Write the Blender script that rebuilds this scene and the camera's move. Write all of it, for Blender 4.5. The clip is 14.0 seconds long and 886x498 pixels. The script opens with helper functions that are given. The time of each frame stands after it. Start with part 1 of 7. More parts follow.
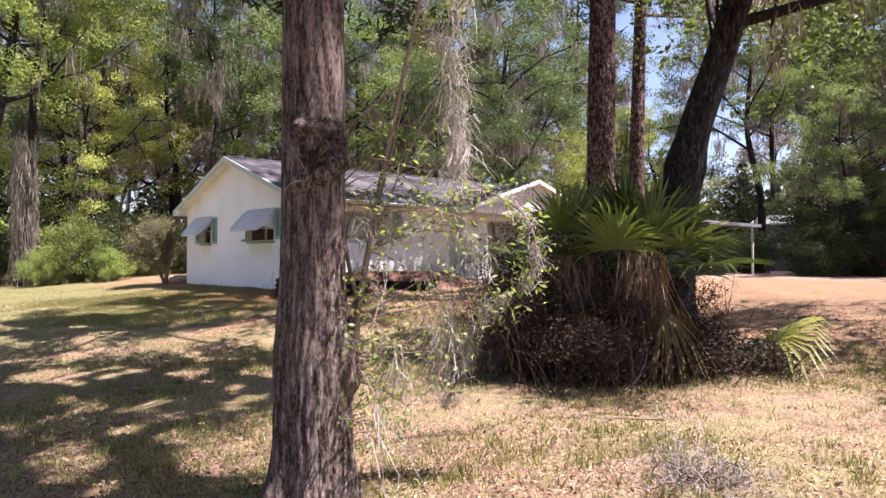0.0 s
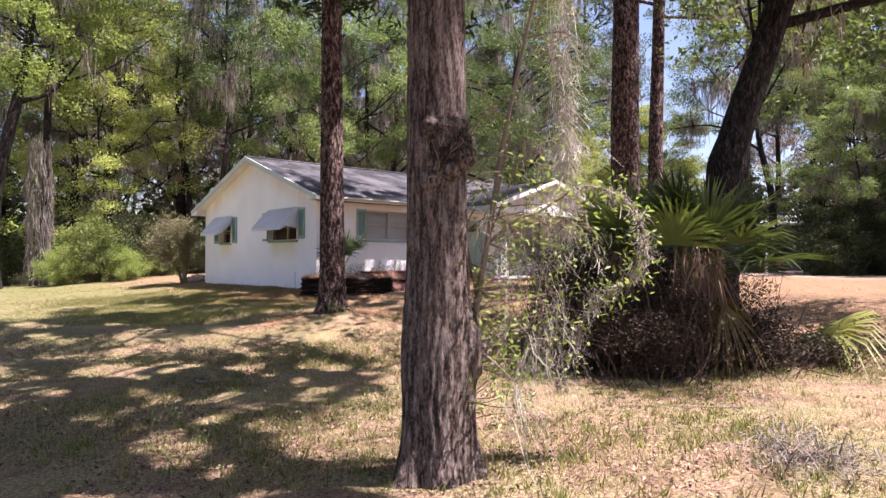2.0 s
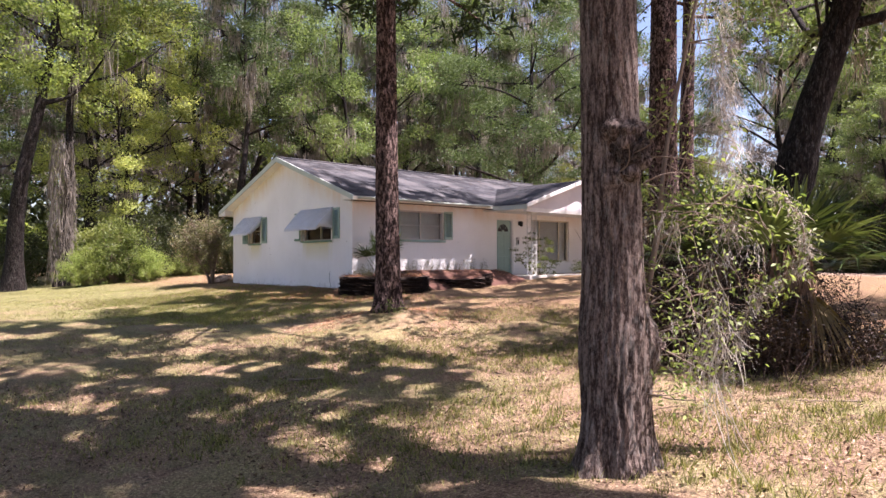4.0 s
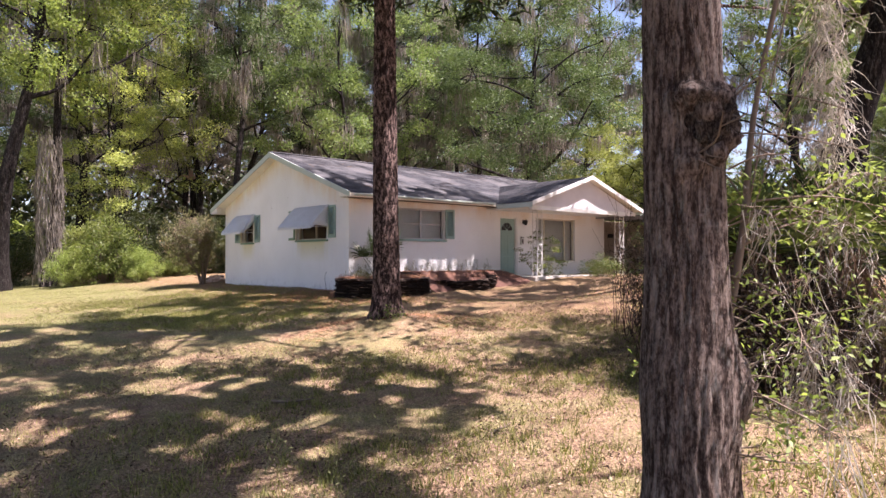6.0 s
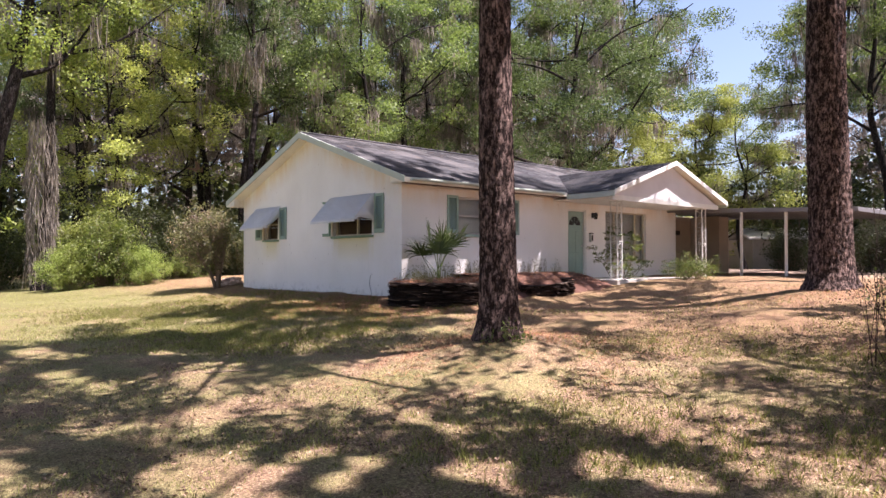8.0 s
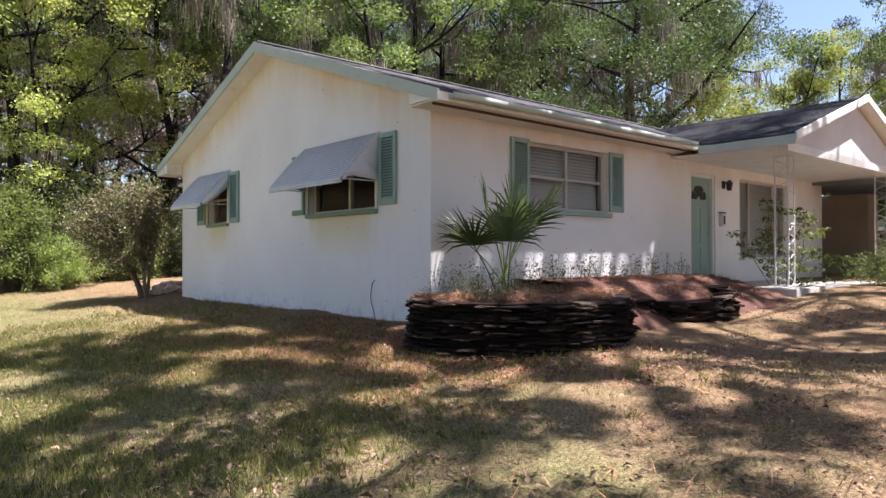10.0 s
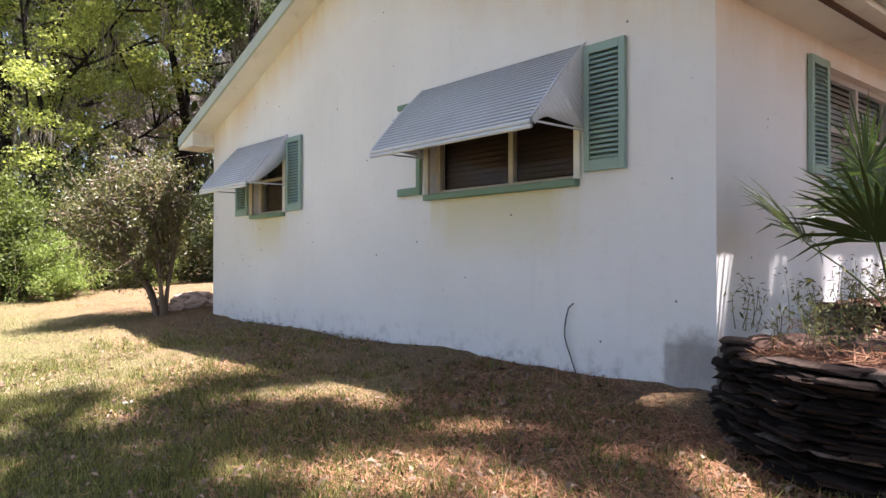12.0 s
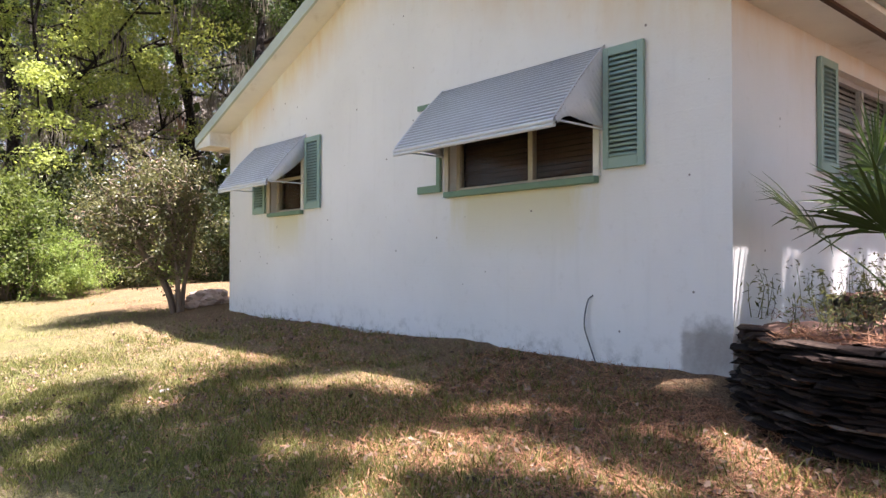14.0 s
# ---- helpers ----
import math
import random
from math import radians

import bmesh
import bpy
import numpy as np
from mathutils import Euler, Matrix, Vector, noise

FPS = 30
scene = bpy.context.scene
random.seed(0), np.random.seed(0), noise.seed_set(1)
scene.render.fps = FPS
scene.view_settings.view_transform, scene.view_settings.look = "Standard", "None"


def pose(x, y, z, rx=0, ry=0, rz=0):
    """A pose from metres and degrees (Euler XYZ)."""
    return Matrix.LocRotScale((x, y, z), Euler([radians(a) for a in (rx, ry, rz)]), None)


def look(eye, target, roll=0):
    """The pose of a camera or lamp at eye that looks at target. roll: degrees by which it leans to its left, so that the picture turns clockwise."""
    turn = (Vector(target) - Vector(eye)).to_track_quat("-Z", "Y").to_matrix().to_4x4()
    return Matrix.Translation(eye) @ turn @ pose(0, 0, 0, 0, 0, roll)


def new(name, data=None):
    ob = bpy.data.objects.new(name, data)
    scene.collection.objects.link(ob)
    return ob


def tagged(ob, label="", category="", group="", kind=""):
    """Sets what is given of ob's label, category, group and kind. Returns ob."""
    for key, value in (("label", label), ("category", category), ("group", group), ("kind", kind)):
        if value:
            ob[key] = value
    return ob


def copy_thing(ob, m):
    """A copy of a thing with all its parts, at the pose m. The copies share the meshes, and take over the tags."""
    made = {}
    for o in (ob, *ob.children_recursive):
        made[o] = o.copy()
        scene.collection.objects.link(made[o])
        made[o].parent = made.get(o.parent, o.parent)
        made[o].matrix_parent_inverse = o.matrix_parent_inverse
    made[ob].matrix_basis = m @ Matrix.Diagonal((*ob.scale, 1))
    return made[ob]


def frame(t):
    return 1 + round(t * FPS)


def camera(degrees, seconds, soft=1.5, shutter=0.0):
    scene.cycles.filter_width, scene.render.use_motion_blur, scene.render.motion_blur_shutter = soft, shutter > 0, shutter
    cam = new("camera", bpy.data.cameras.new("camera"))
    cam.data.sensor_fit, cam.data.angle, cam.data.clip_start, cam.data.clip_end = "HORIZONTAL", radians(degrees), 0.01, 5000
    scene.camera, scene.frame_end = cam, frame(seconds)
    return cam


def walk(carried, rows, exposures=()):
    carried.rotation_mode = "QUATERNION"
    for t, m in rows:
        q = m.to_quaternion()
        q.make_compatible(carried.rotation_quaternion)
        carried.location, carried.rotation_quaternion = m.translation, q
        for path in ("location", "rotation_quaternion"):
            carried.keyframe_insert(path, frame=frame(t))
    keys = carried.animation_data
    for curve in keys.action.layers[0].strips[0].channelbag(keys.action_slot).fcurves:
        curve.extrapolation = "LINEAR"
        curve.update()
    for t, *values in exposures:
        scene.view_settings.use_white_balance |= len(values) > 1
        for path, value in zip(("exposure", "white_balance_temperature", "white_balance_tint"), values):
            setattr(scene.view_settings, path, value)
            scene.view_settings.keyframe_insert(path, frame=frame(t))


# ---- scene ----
cam = camera(65.31, 14.0, soft=1.5)
# seconds, eye x y z, yaw, pitch, roll
ROWS = [
    (0.0, -10.592, -19.245, 0.971, -41.08, 0.91, 0.17),
    (0.5, -10.661, -19.248, 0.954, -41.13, 0.94, 0.16),
    (1.0, -10.792, -19.208, 0.936, -41.14, 0.96, 0.17),
    (1.5, -11.005, -19.099, 0.922, -41.18, 0.99, 0.16),
    (2.0, -11.291, -18.913, 0.912, -41.21, 0.98, 0.15),
    (2.5, -11.638, -18.675, 0.908, -41.29, 0.98, 0.05),
    (3.0, -11.940, -18.449, 0.906, -41.32, 0.96, 0.02),
    (3.5, -12.095, -18.377, 0.904, -41.35, 0.98, 0.05),
    (4.0, -12.240, -18.282, 0.905, -41.28, 0.94, -0.09),
    (6.5, -11.424, -16.673, 0.973, -41.43, 0.80, 0.00),
    (7.0, -11.346, -15.688, 0.956, -41.50, 0.83, -0.01),
    (7.5, -11.071, -14.623, 0.948, -41.50, 0.86, -0.01),
    (8.0, -10.488, -13.409, 0.932, -41.46, 0.88, -0.03),
    (10.5, -4.874, -5.008, 0.891, -40.63, 0.62, -0.04),
    (11.0, -4.434, -3.298, 0.909, -40.36, 0.76, -0.02),
    (11.5, -4.294, -2.485, 0.930, -40.58, 0.78, 0.09),
    (12.0, -4.493, -2.387, 0.933, -40.44, 0.71, 0.05),
    (12.5, -4.685, -2.425, 0.926, -40.54, 0.84, 0.14),
    (13.0, -4.762, -2.421, 0.902, -40.60, 0.90, 0.16),
    (13.5, -4.812, -2.418, 0.882, -40.64, 0.85, 0.02),
    (14.0, -4.818, -2.422, 0.859, -40.57, 0.90, 0.09),
]
# seconds, stops, kelvin, tint
EXPOSURES = [(0.0, 1.89, 6250, 29), (8.2, 1.87, 6450, 26), (10.3, 1.80, 6100, 19), (11.0, 1.96, 6100, 19), (12.0, 2.24, 6250, 20), (14.0, 2.34, 6250, 21)]
walk(cam, [(t, pose(x, y, z, 0, 0, yaw) @ pose(0, 0, 0, 90 + pitch) @ pose(0, 0, 0, 0, 0, roll)) for t, x, y, z, yaw, pitch, roll in ROWS], EXPOSURES)


# ---- light ----
SUN_AZ, SUN_EL = radians(-53.0), radians(66.0)  # from +x towards -y
world = bpy.data.worlds.new("sky")
scene.world = world
world.use_nodes = True
wn = world.node_tree
sky = wn.nodes.new("ShaderNodeTexSky")
sky.sky_type = "NISHITA"
sky.sun_disc = False
sky.sun_elevation = SUN_EL
sky.sun_rotation = radians(90.0) - SUN_AZ
sky.air_density, sky.dust_density = 1.0, 1.6
wn.nodes["Background"].inputs[1].default_value = 0.066
wn.links.new(sky.outputs[0], wn.nodes["Background"].inputs[0])
sun_way = Vector((math.cos(SUN_AZ) * math.cos(SUN_EL), math.sin(SUN_AZ) * math.cos(SUN_EL), math.sin(SUN_EL)))
sun_data = bpy.data.lights.new("sun", "SUN")
sun_data.energy, sun_data.angle, sun_data.color = 5.0, radians(0.55), (1.0, 0.94, 0.88)
sun = new("sun", sun_data)
sun.matrix_world = look(sun_way * 60, (0, 0, 0))


# ---- materials ----
def material(name, rough=0.8, metal=0.0):
    m = bpy.data.materials.new(name)
    m.use_nodes = True
    b = m.node_tree.nodes["Principled BSDF"]
    b.inputs["Roughness"].default_value, b.inputs["Metallic"].default_value = rough, metal
    b.inputs["Specular IOR Level"].default_value = 0.3
    return m, m.node_tree, b


def node(t, kind, **values):
    n = t.nodes.new("ShaderNode" + kind)
    for key, value in values.items():
        n.inputs[key.replace("_", " ")].default_value = value
    return n


def coords(t, scale=(1, 1, 1), what="Object"):
    c, m = t.nodes.new("ShaderNodeTexCoord"), t.nodes.new("ShaderNodeMapping")
    m.inputs["Scale"].default_value = scale
    t.links.new(c.outputs[what], m.inputs[0])
    return m.outputs[0]


def world_coords(t, scale=(1, 1, 1)):
    c, m = t.nodes.new("ShaderNodeNewGeometry"), t.nodes.new("ShaderNodeMapping")
    m.inputs["Scale"].default_value = scale
    t.links.new(c.outputs["Position"], m.inputs[0])
    return m.outputs[0]


def noise_of(t, at, scale, detail=4.0, rough=0.55):
    n = node(t, "TexNoise", Scale=scale, Detail=detail, Roughness=rough)
    t.links.new(at, n.inputs["Vector"])
    return n.outputs["Fac"]


def ramp(t, fac, stops):
    r = t.nodes.new("ShaderNodeValToRGB")
    e = r.color_ramp.elements
    while len(e) < len(stops):
        e.new(0.5)
    for el, (p, c) in zip(e, stops):
        el.position = p
        el.color = (*c, 1) if len(c) == 3 else c
    t.links.new(fac, r.inputs[0])
    return r.outputs[0]


def grey(v):
    return (v, v, v)


def mix(t, fac, a, b, how="MIX"):
    m = t.nodes.new("ShaderNodeMix")
    m.data_type, m.blend_type = "RGBA", how
    for socket, value in ((m.inputs[0], fac), (m.inputs[6], a), (m.inputs[7], b)):
        if isinstance(value, (int, float)):
            socket.default_value = value
        elif isinstance(value, tuple):
            socket.default_value = (*value, 1)
        else:
            t.links.new(value, socket)
    return m.outputs[2]


def bump(t, b, height, strength, distance):
    n = node(t, "Bump", Strength=strength, Distance=distance)
    t.links.new(height, n.inputs["Height"])
    t.links.new(n.outputs[0], b.inputs["Normal"])


def mat_stucco():
    m, t, b = material("painted_block", 0.85)
    w = world_coords(t)
    large = noise_of(t, w, 0.7, 5)
    col = ramp(t, large, [(0.3, (0.76, 0.75, 0.73)), (0.7, (0.84, 0.83, 0.815))])
    fine = noise_of(t, w, 9, 6, 0.65)
    col = mix(t, ramp(t, fine, [(0.58, grey(0)), (0.82, grey(0.35))]), col, (0.55, 0.53, 0.48))
    # drip streaks
    s = noise_of(t, world_coords(t, (7, 7, 0.6)), 1.0, 5)
    col = mix(t, ramp(t, s, [(0.58, grey(0)), (0.8, grey(0.13))]), col, (0.50, 0.50, 0.48))
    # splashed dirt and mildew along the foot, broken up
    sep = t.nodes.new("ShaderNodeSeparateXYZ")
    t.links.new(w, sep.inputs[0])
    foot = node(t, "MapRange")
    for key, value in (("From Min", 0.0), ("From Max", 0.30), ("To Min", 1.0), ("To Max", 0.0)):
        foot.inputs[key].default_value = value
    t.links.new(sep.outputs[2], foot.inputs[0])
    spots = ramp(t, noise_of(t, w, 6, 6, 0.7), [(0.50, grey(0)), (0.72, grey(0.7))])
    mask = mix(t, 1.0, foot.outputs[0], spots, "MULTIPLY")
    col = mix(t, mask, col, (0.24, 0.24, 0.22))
    # rusty runs under the verge
    top = t.nodes.new("ShaderNodeMath")
    top.operation = "PINGPONG"
    top.inputs[1].default_value = 4.35
    t.links.new(sep.outputs[1], top.inputs[0])
    line = t.nodes.new("ShaderNodeMath")
    line.operation = "MULTIPLY_ADD"
    line.inputs[1].default_value, line.inputs[2].default_value = 0.352, 2.97
    t.links.new(top.outputs[0], line.inputs[0])
    below = t.nodes.new("ShaderNodeMath")
    below.operation = "SUBTRACT"
    t.links.new(line.outputs[0], below.inputs[0])
    t.links.new(sep.outputs[2], below.inputs[1])
    runs = noise_of(t, world_coords(t, (1.5, 1.5, 0.35)), 1.0, 6, 0.65)
    rust = mix(t, 1.0, ramp(t, below.outputs[0], [(0.0, grey(1)), (0.75, grey(0))]), ramp(t, runs, [(0.36, grey(0)), (0.66, grey(0.75))]), "MULTIPLY")
    col = mix(t, rust, col, (0.66, 0.45, 0.24))
    # yellowed paint under the two sills
    for y0, y1 in ((1.15, 3.15), (6.2, 7.3)):
        soft = t.nodes.new("ShaderNodeMath")
        soft.operation = "MULTIPLY_ADD"
        soft.inputs[1].default_value = 0.9
        t.links.new(noise_of(t, world_coords(t, (4, 4, 0.8)), 1.0, 6, 0.65), soft.inputs[0])
        t.links.new(sep.outputs[1], soft.inputs[2])
        middle = t.nodes.new("ShaderNodeMath")
        middle.operation = "SUBTRACT"
        middle.inputs[1].default_value = (y0 + y1) / 2 + 0.45
        t.links.new(soft.outputs[0], middle.inputs[0])
        away = t.nodes.new("ShaderNodeMath")
        away.operation = "ABSOLUTE"
        t.links.new(middle.outputs[0], away.inputs[0])
        off = ramp(t, away.outputs[0], [((y1 - y0) / 2 - 0.3, grey(1)), ((y1 - y0) / 2 + 0.12, grey(0))])
        drop = node(t, "MapRange")
        for key, value in (("From Min", 0.85), ("From Max", 1.52), ("To Min", 0.0), ("To Max", 0.8)):
            drop.inputs[key].default_value = value
        t.links.new(sep.outputs[2], drop.inputs[0])
        under_sill = t.nodes.new("ShaderNodeMath")
        under_sill.operation = "LESS_THAN"
        under_sill.inputs[1].default_value = 1.6
        t.links.new(sep.outputs[2], under_sill.inputs[0])
        mask = mix(t, 1.0, mix(t, 1.0, drop.outputs[0], off, "MULTIPLY"), under_sill.outputs[0], "MULTIPLY")
        col = mix(t, mask, col, (0.68, 0.62, 0.36))
    # bare plaster where paint has gone near the corner
    near = node(t, "VectorMath")
    near.operation = "DISTANCE"
    near.inputs[1].default_value = (0.0, 0.16, 0.20)
    t.links.new(w, near.inputs[0])
    edge = t.nodes.new("ShaderNodeMath")
    edge.operation = "MULTIPLY_ADD"
    edge.inputs[1].default_value = 0.35
    t.links.new(noise_of(t, w, 7, 5, 0.7), edge.inputs[0])
    t.links.new(near.outputs["Value"], edge.inputs[2])
    col = mix(t, ramp(t, edge.outputs[0], [(0.30, grey(0.8)), (0.46, grey(0))]), col, (0.30, 0.29, 0.27))
    # one bare block where a square of paint has gone
    block = None
    for axis, limit in ((1, 0.41), (2, 0.33)):
        edge = t.nodes.new("ShaderNodeMath")
        edge.operation = "MULTIPLY_ADD"
        edge.inputs[1].default_value = 0.05
        t.links.new(noise_of(t, w, 14, 4, 0.7), edge.inputs[0])
        t.links.new(sep.outputs[axis], edge.inputs[2])
        m1 = ramp(t, edge.outputs[0], [(limit, grey(0.8)), (limit + 0.03, grey(0))])
        block = m1 if block is None else mix(t, 1.0, block, m1, "MULTIPLY")
    col = mix(t, block, col, mix(t, noise_of(t, w, 11, 6, 0.7), (0.22, 0.19, 0.17), (0.46, 0.44, 0.42)))
    # rust specks
    v = node(t, "TexVoronoi", Scale=4.2)
    t.links.new(w, v.inputs["Vector"])
    col = mix(t, ramp(t, v.outputs["Distance"], [(0.035, grey(0.85)), (0.055, grey(0))]), col, (0.12, 0.09, 0.07))
    t.links.new(col, b.inputs["Base Color"])
    # the courses of block show faintly through the paint
    brick = node(t, "TexBrick", Scale=1.0, Mortar_Size=0.008, Brick_Width=0.4, Row_Height=0.2)
    turn = t.nodes.new("ShaderNodeCombineXYZ")
    add = t.nodes.new("ShaderNodeMath")
    t.links.new(sep.outputs[0], add.inputs[0])
    t.links.new(sep.outputs[1], add.inputs[1])
    t.links.new(add.outputs[0], turn.inputs[0])
    t.links.new(sep.outputs[2], turn.inputs[1])
    t.links.new(turn.outputs[0], brick.inputs["Vector"])
    h = mix(t, 0.22, noise_of(t, w, 45, 4), brick.outputs["Fac"])
    bump(t, b, h, 0.25, 0.01)
    return m


def mat_paint(name, colour, wear=(0.5, 0.48, 0.44), amount=0.35, rough=0.6, scale=7):
    m, t, b = material(name, rough)
    w = world_coords(t)
    col = ramp(t, noise_of(t, w, 1.6, 4), [(0.3, tuple(c * 0.86 for c in colour)), (0.7, colour)])
    col = mix(t, ramp(t, noise_of(t, w, scale, 6, 0.7), [(0.56, grey(0)), (0.78, grey(amount))]), col, wear)
    t.links.new(col, b.inputs["Base Color"])
    bump(t, b, noise_of(t, w, 60, 3), 0.15, 0.004)
    return m


def mat_roof():
    m, t, b = material("asphalt_shingle", 0.9)
    w = world_coords(t)
    brick = node(t, "TexBrick", Scale=1.0, Mortar_Size=0.006, Brick_Width=0.31, Row_Height=0.145, Color1=(0.026, 0.027, 0.033, 1), Color2=(0.054, 0.055, 0.062, 1), Mortar=(0.02, 0.02, 0.022, 1))
    t.links.new(w, brick.inputs["Vector"])
    # paler patches: dappled sun on the roof put into the shingle colour
    col = mix(t, ramp(t, noise_of(t, w, 0.9, 6), [(0.46, grey(0)), (0.62, grey(0.7))]), brick.outputs["Color"], (0.125, 0.12, 0.122))
    col = mix(t, ramp(t, noise_of(t, w, 2.6, 5, 0.7), [(0.60, grey(0)), (0.75, grey(0.6))]), col, (0.16, 0.10, 0.06))
    t.links.new(col, b.inputs["Base Color"])
    bump(t, b, noise_of(t, w, 90, 3), 0.5, 0.006)
    return m


def mat_bark(name, dark, light, scale, stretch, depth=0.6, lichen=0.25, shift=0.0):
    """Furrowed bark: ridges that run up the trunk, broken across, with flaking plates and lichen."""
    m, t, b = material(name, 0.95)
    b.inputs["Specular IOR Level"].default_value = 0.15
    at = coords(t, (scale, scale, scale * stretch))
    furrow = noise_of(t, at, 1.0, 7, 0.68)
    flake = noise_of(t, coords(t, (scale * 2.2, scale * 2.2, scale * 1.1)), 1.0, 5, 0.7)
    both = mix(t, 0.38, furrow, flake)
    mid = tuple((a + c) / 2 for a, c in zip(dark, light))
    col = ramp(t, both, [(0.36 + shift, tuple(c * 0.3 for c in dark)), (0.46 + shift, dark), (0.56 + shift * 0.6, mid), (0.68, light)])
    col = mix(t, ramp(t, noise_of(t, coords(t, (4.5, 4.5, 0.9)), 7.0, 7, 0.78), [(0.52, grey(0)), (0.66, grey(lichen))]), col, (0.40, 0.39, 0.35))
    t.links.new(col, b.inputs["Base Color"])
    bump(t, b, both, depth, 0.06)
    return m


def mat_leaf(name, dark, light, glow=0.4, rough=0.55, yellow=None, through_tint=(1.5, 1.5, 0.8)):
    m, t, b = material(name, rough)
    g = t.nodes.new("ShaderNodeNewGeometry")
    info = t.nodes.new("ShaderNodeObjectInfo")
    col = mix(t, g.outputs["Random Per Island"], dark, light)
    tone = ramp(t, info.outputs["Random"], [(0.0, grey(0.55)), (1.0, grey(1.25))])
    col = mix(t, 1.0, col, tone, "MULTIPLY")
    if yellow:
        col = mix(t, ramp(t, noise_of(t, world_coords(t), 0.45, 3), [(0.5, grey(0)), (0.66, grey(0.7))]), col, yellow)
    t.links.new(col, b.inputs["Base Color"])
    tr = t.nodes.new("ShaderNodeBsdfTranslucent")
    bright = mix(t, 1.0, col, through_tint, "MULTIPLY")
    t.links.new(bright, tr.inputs[0])
    mixer = t.nodes.new("ShaderNodeMixShader")
    mixer.inputs[0].default_value = glow
    t.links.new(b.outputs[0], mixer.inputs[1])
    t.links.new(tr.outputs[0], mixer.inputs[2])
    t.links.new(mixer.outputs[0], t.nodes["Material Output"].inputs[0])
    return m


def mat_ground():
    m, t, b = material("lawn_and_litter", 0.95)
    w = world_coords(t)
    sep = t.nodes.new("ShaderNodeSeparateXYZ")
    t.links.new(w, sep.inputs[0])
    patch = noise_of(t, w, 0.9, 6, 0.65)
    fine = noise_of(t, w, 9, 7, 0.75)
    grain = noise_of(t, w, 42, 5, 0.75)
    blade = ramp(t, grain, [(0.36, grey(0)), (0.64, grey(1))])
    grass = mix(t, blade, mix(t, fine, (0.022, 0.020, 0.009), (0.085, 0.055, 0.028)), mix(t, fine, (0.115, 0.145, 0.034), (0.33, 0.315, 0.120)))
    litter = ramp(t, grain, [(0.34, (0.050, 0.028, 0.020)), (0.5, (0.245, 0.144, 0.092)), (0.66, (0.56, 0.42, 0.285))])
    litter = mix(t, ramp(t, fine, [(0.45, grey(0)), (0.80, grey(0.5))]), litter, (0.24, 0.19, 0.09))
    cones = node(t, "TexVoronoi", Scale=7.0)
    t.links.new(w, cones.inputs["Vector"])
    litter = mix(t, ramp(t, cones.outputs["Distance"], [(0.10, grey(0.85)), (0.22, grey(0))]), litter, (0.045, 0.026, 0.018))
    duff = noise_of(t, w, 1.7, 8, 0.75)
    litter = mix(t, ramp(t, duff, [(0.48, grey(0)), (0.60, grey(0.85))]), litter, mix(t, blade, (0.055, 0.028, 0.018), (0.20, 0.11, 0.07)))
    # low weeds creeping through the litter
    creep = noise_of(t, w, 1.35, 7, 0.7)
    litter = mix(t, ramp(t, creep, [(0.47, grey(0)), (0.60, grey(0.62))]), litter, mix(t, blade, (0.060, 0.054, 0.021), (0.42, 0.385, 0.175)))
    # green lawn beyond, litter under the trees
    way = t.nodes.new("ShaderNodeMath")
    way.operation = "MULTIPLY_ADD"
    way.inputs[1].default_value, way.inputs[2].default_value = 0.036, 0.0
    t.links.new(sep.outputs[1], way.inputs[0])
    lawn = t.nodes.new("ShaderNodeMath")
    lawn.operation = "ADD"
    t.links.new(way.outputs[0], lawn.inputs[0])
    dev = node(t, "MapRange")
    for key, value in (("To Min", -1.5), ("To Max", 1.5)):
        dev.inputs[key].default_value = value
    t.links.new(patch, dev.inputs[0])
    t.links.new(dev.outputs[0], lawn.inputs[1])
    # more grass before the house
    front = node(t, "MapRange")
    for key, value in (("From Min", -3.0), ("From Max", 3.0), ("To Min", 0.62), ("To Max", 0.98)):
        front.inputs[key].default_value = value
    t.links.new(sep.outputs[0], front.inputs[0])
    t.links.new(front.outputs[0], way.inputs[2])
    lawn.use_clamp = True
    # straw instead of grass along the gable and the planter
    by_wall = node(t, "MapRange")
    for key, value in (("From Min", -3.4), ("From Max", -0.6), ("To Min", 1.0), ("To Max", 0.25)):
        by_wall.inputs[key].default_value = value
    t.links.new(sep.outputs[0], by_wall.inputs[0])
    straw_by = ramp(t, by_wall.outputs[0], [(0.30, grey(0.65)), (0.95, grey(0))])
    litter = mix(t, straw_by, litter, mix(t, blade, (0.075, 0.033, 0.019), (0.33, 0.180, 0.098)))
    share = mix(t, 1.0, ramp(t, lawn.outputs[0], [(0.10, grey(0.10)), (0.95, grey(0.95))]), by_wall.outputs[0], "MULTIPLY")
    col = mix(t, share, litter, grass)
    # pale sand of the drive
    far = node(t, "MapRange")
    for key, value in (("From Min", 11.0), ("From Max", 17.0), ("To Min", 0.0), ("To Max", 0.85)):
        far.inputs[key].default_value = value
    t.links.new(sep.outputs[0], far.inputs[0])
    col = mix(t, far.outputs[0], col, (0.36, 0.27, 0.215))
    speck = ramp(t, noise_of(t, w, 105, 4, 0.8), [(0.36, grey(0.42)), (0.52, grey(1.0)), (0.66, grey(1.45))])
    col = mix(t, 1.0, col, speck, "MULTIPLY")
    t.links.new(col, b.inputs["Base Color"])
    bump(t, b, mix(t, 0.5, fine, grain), 1.0, 0.04)
    return m


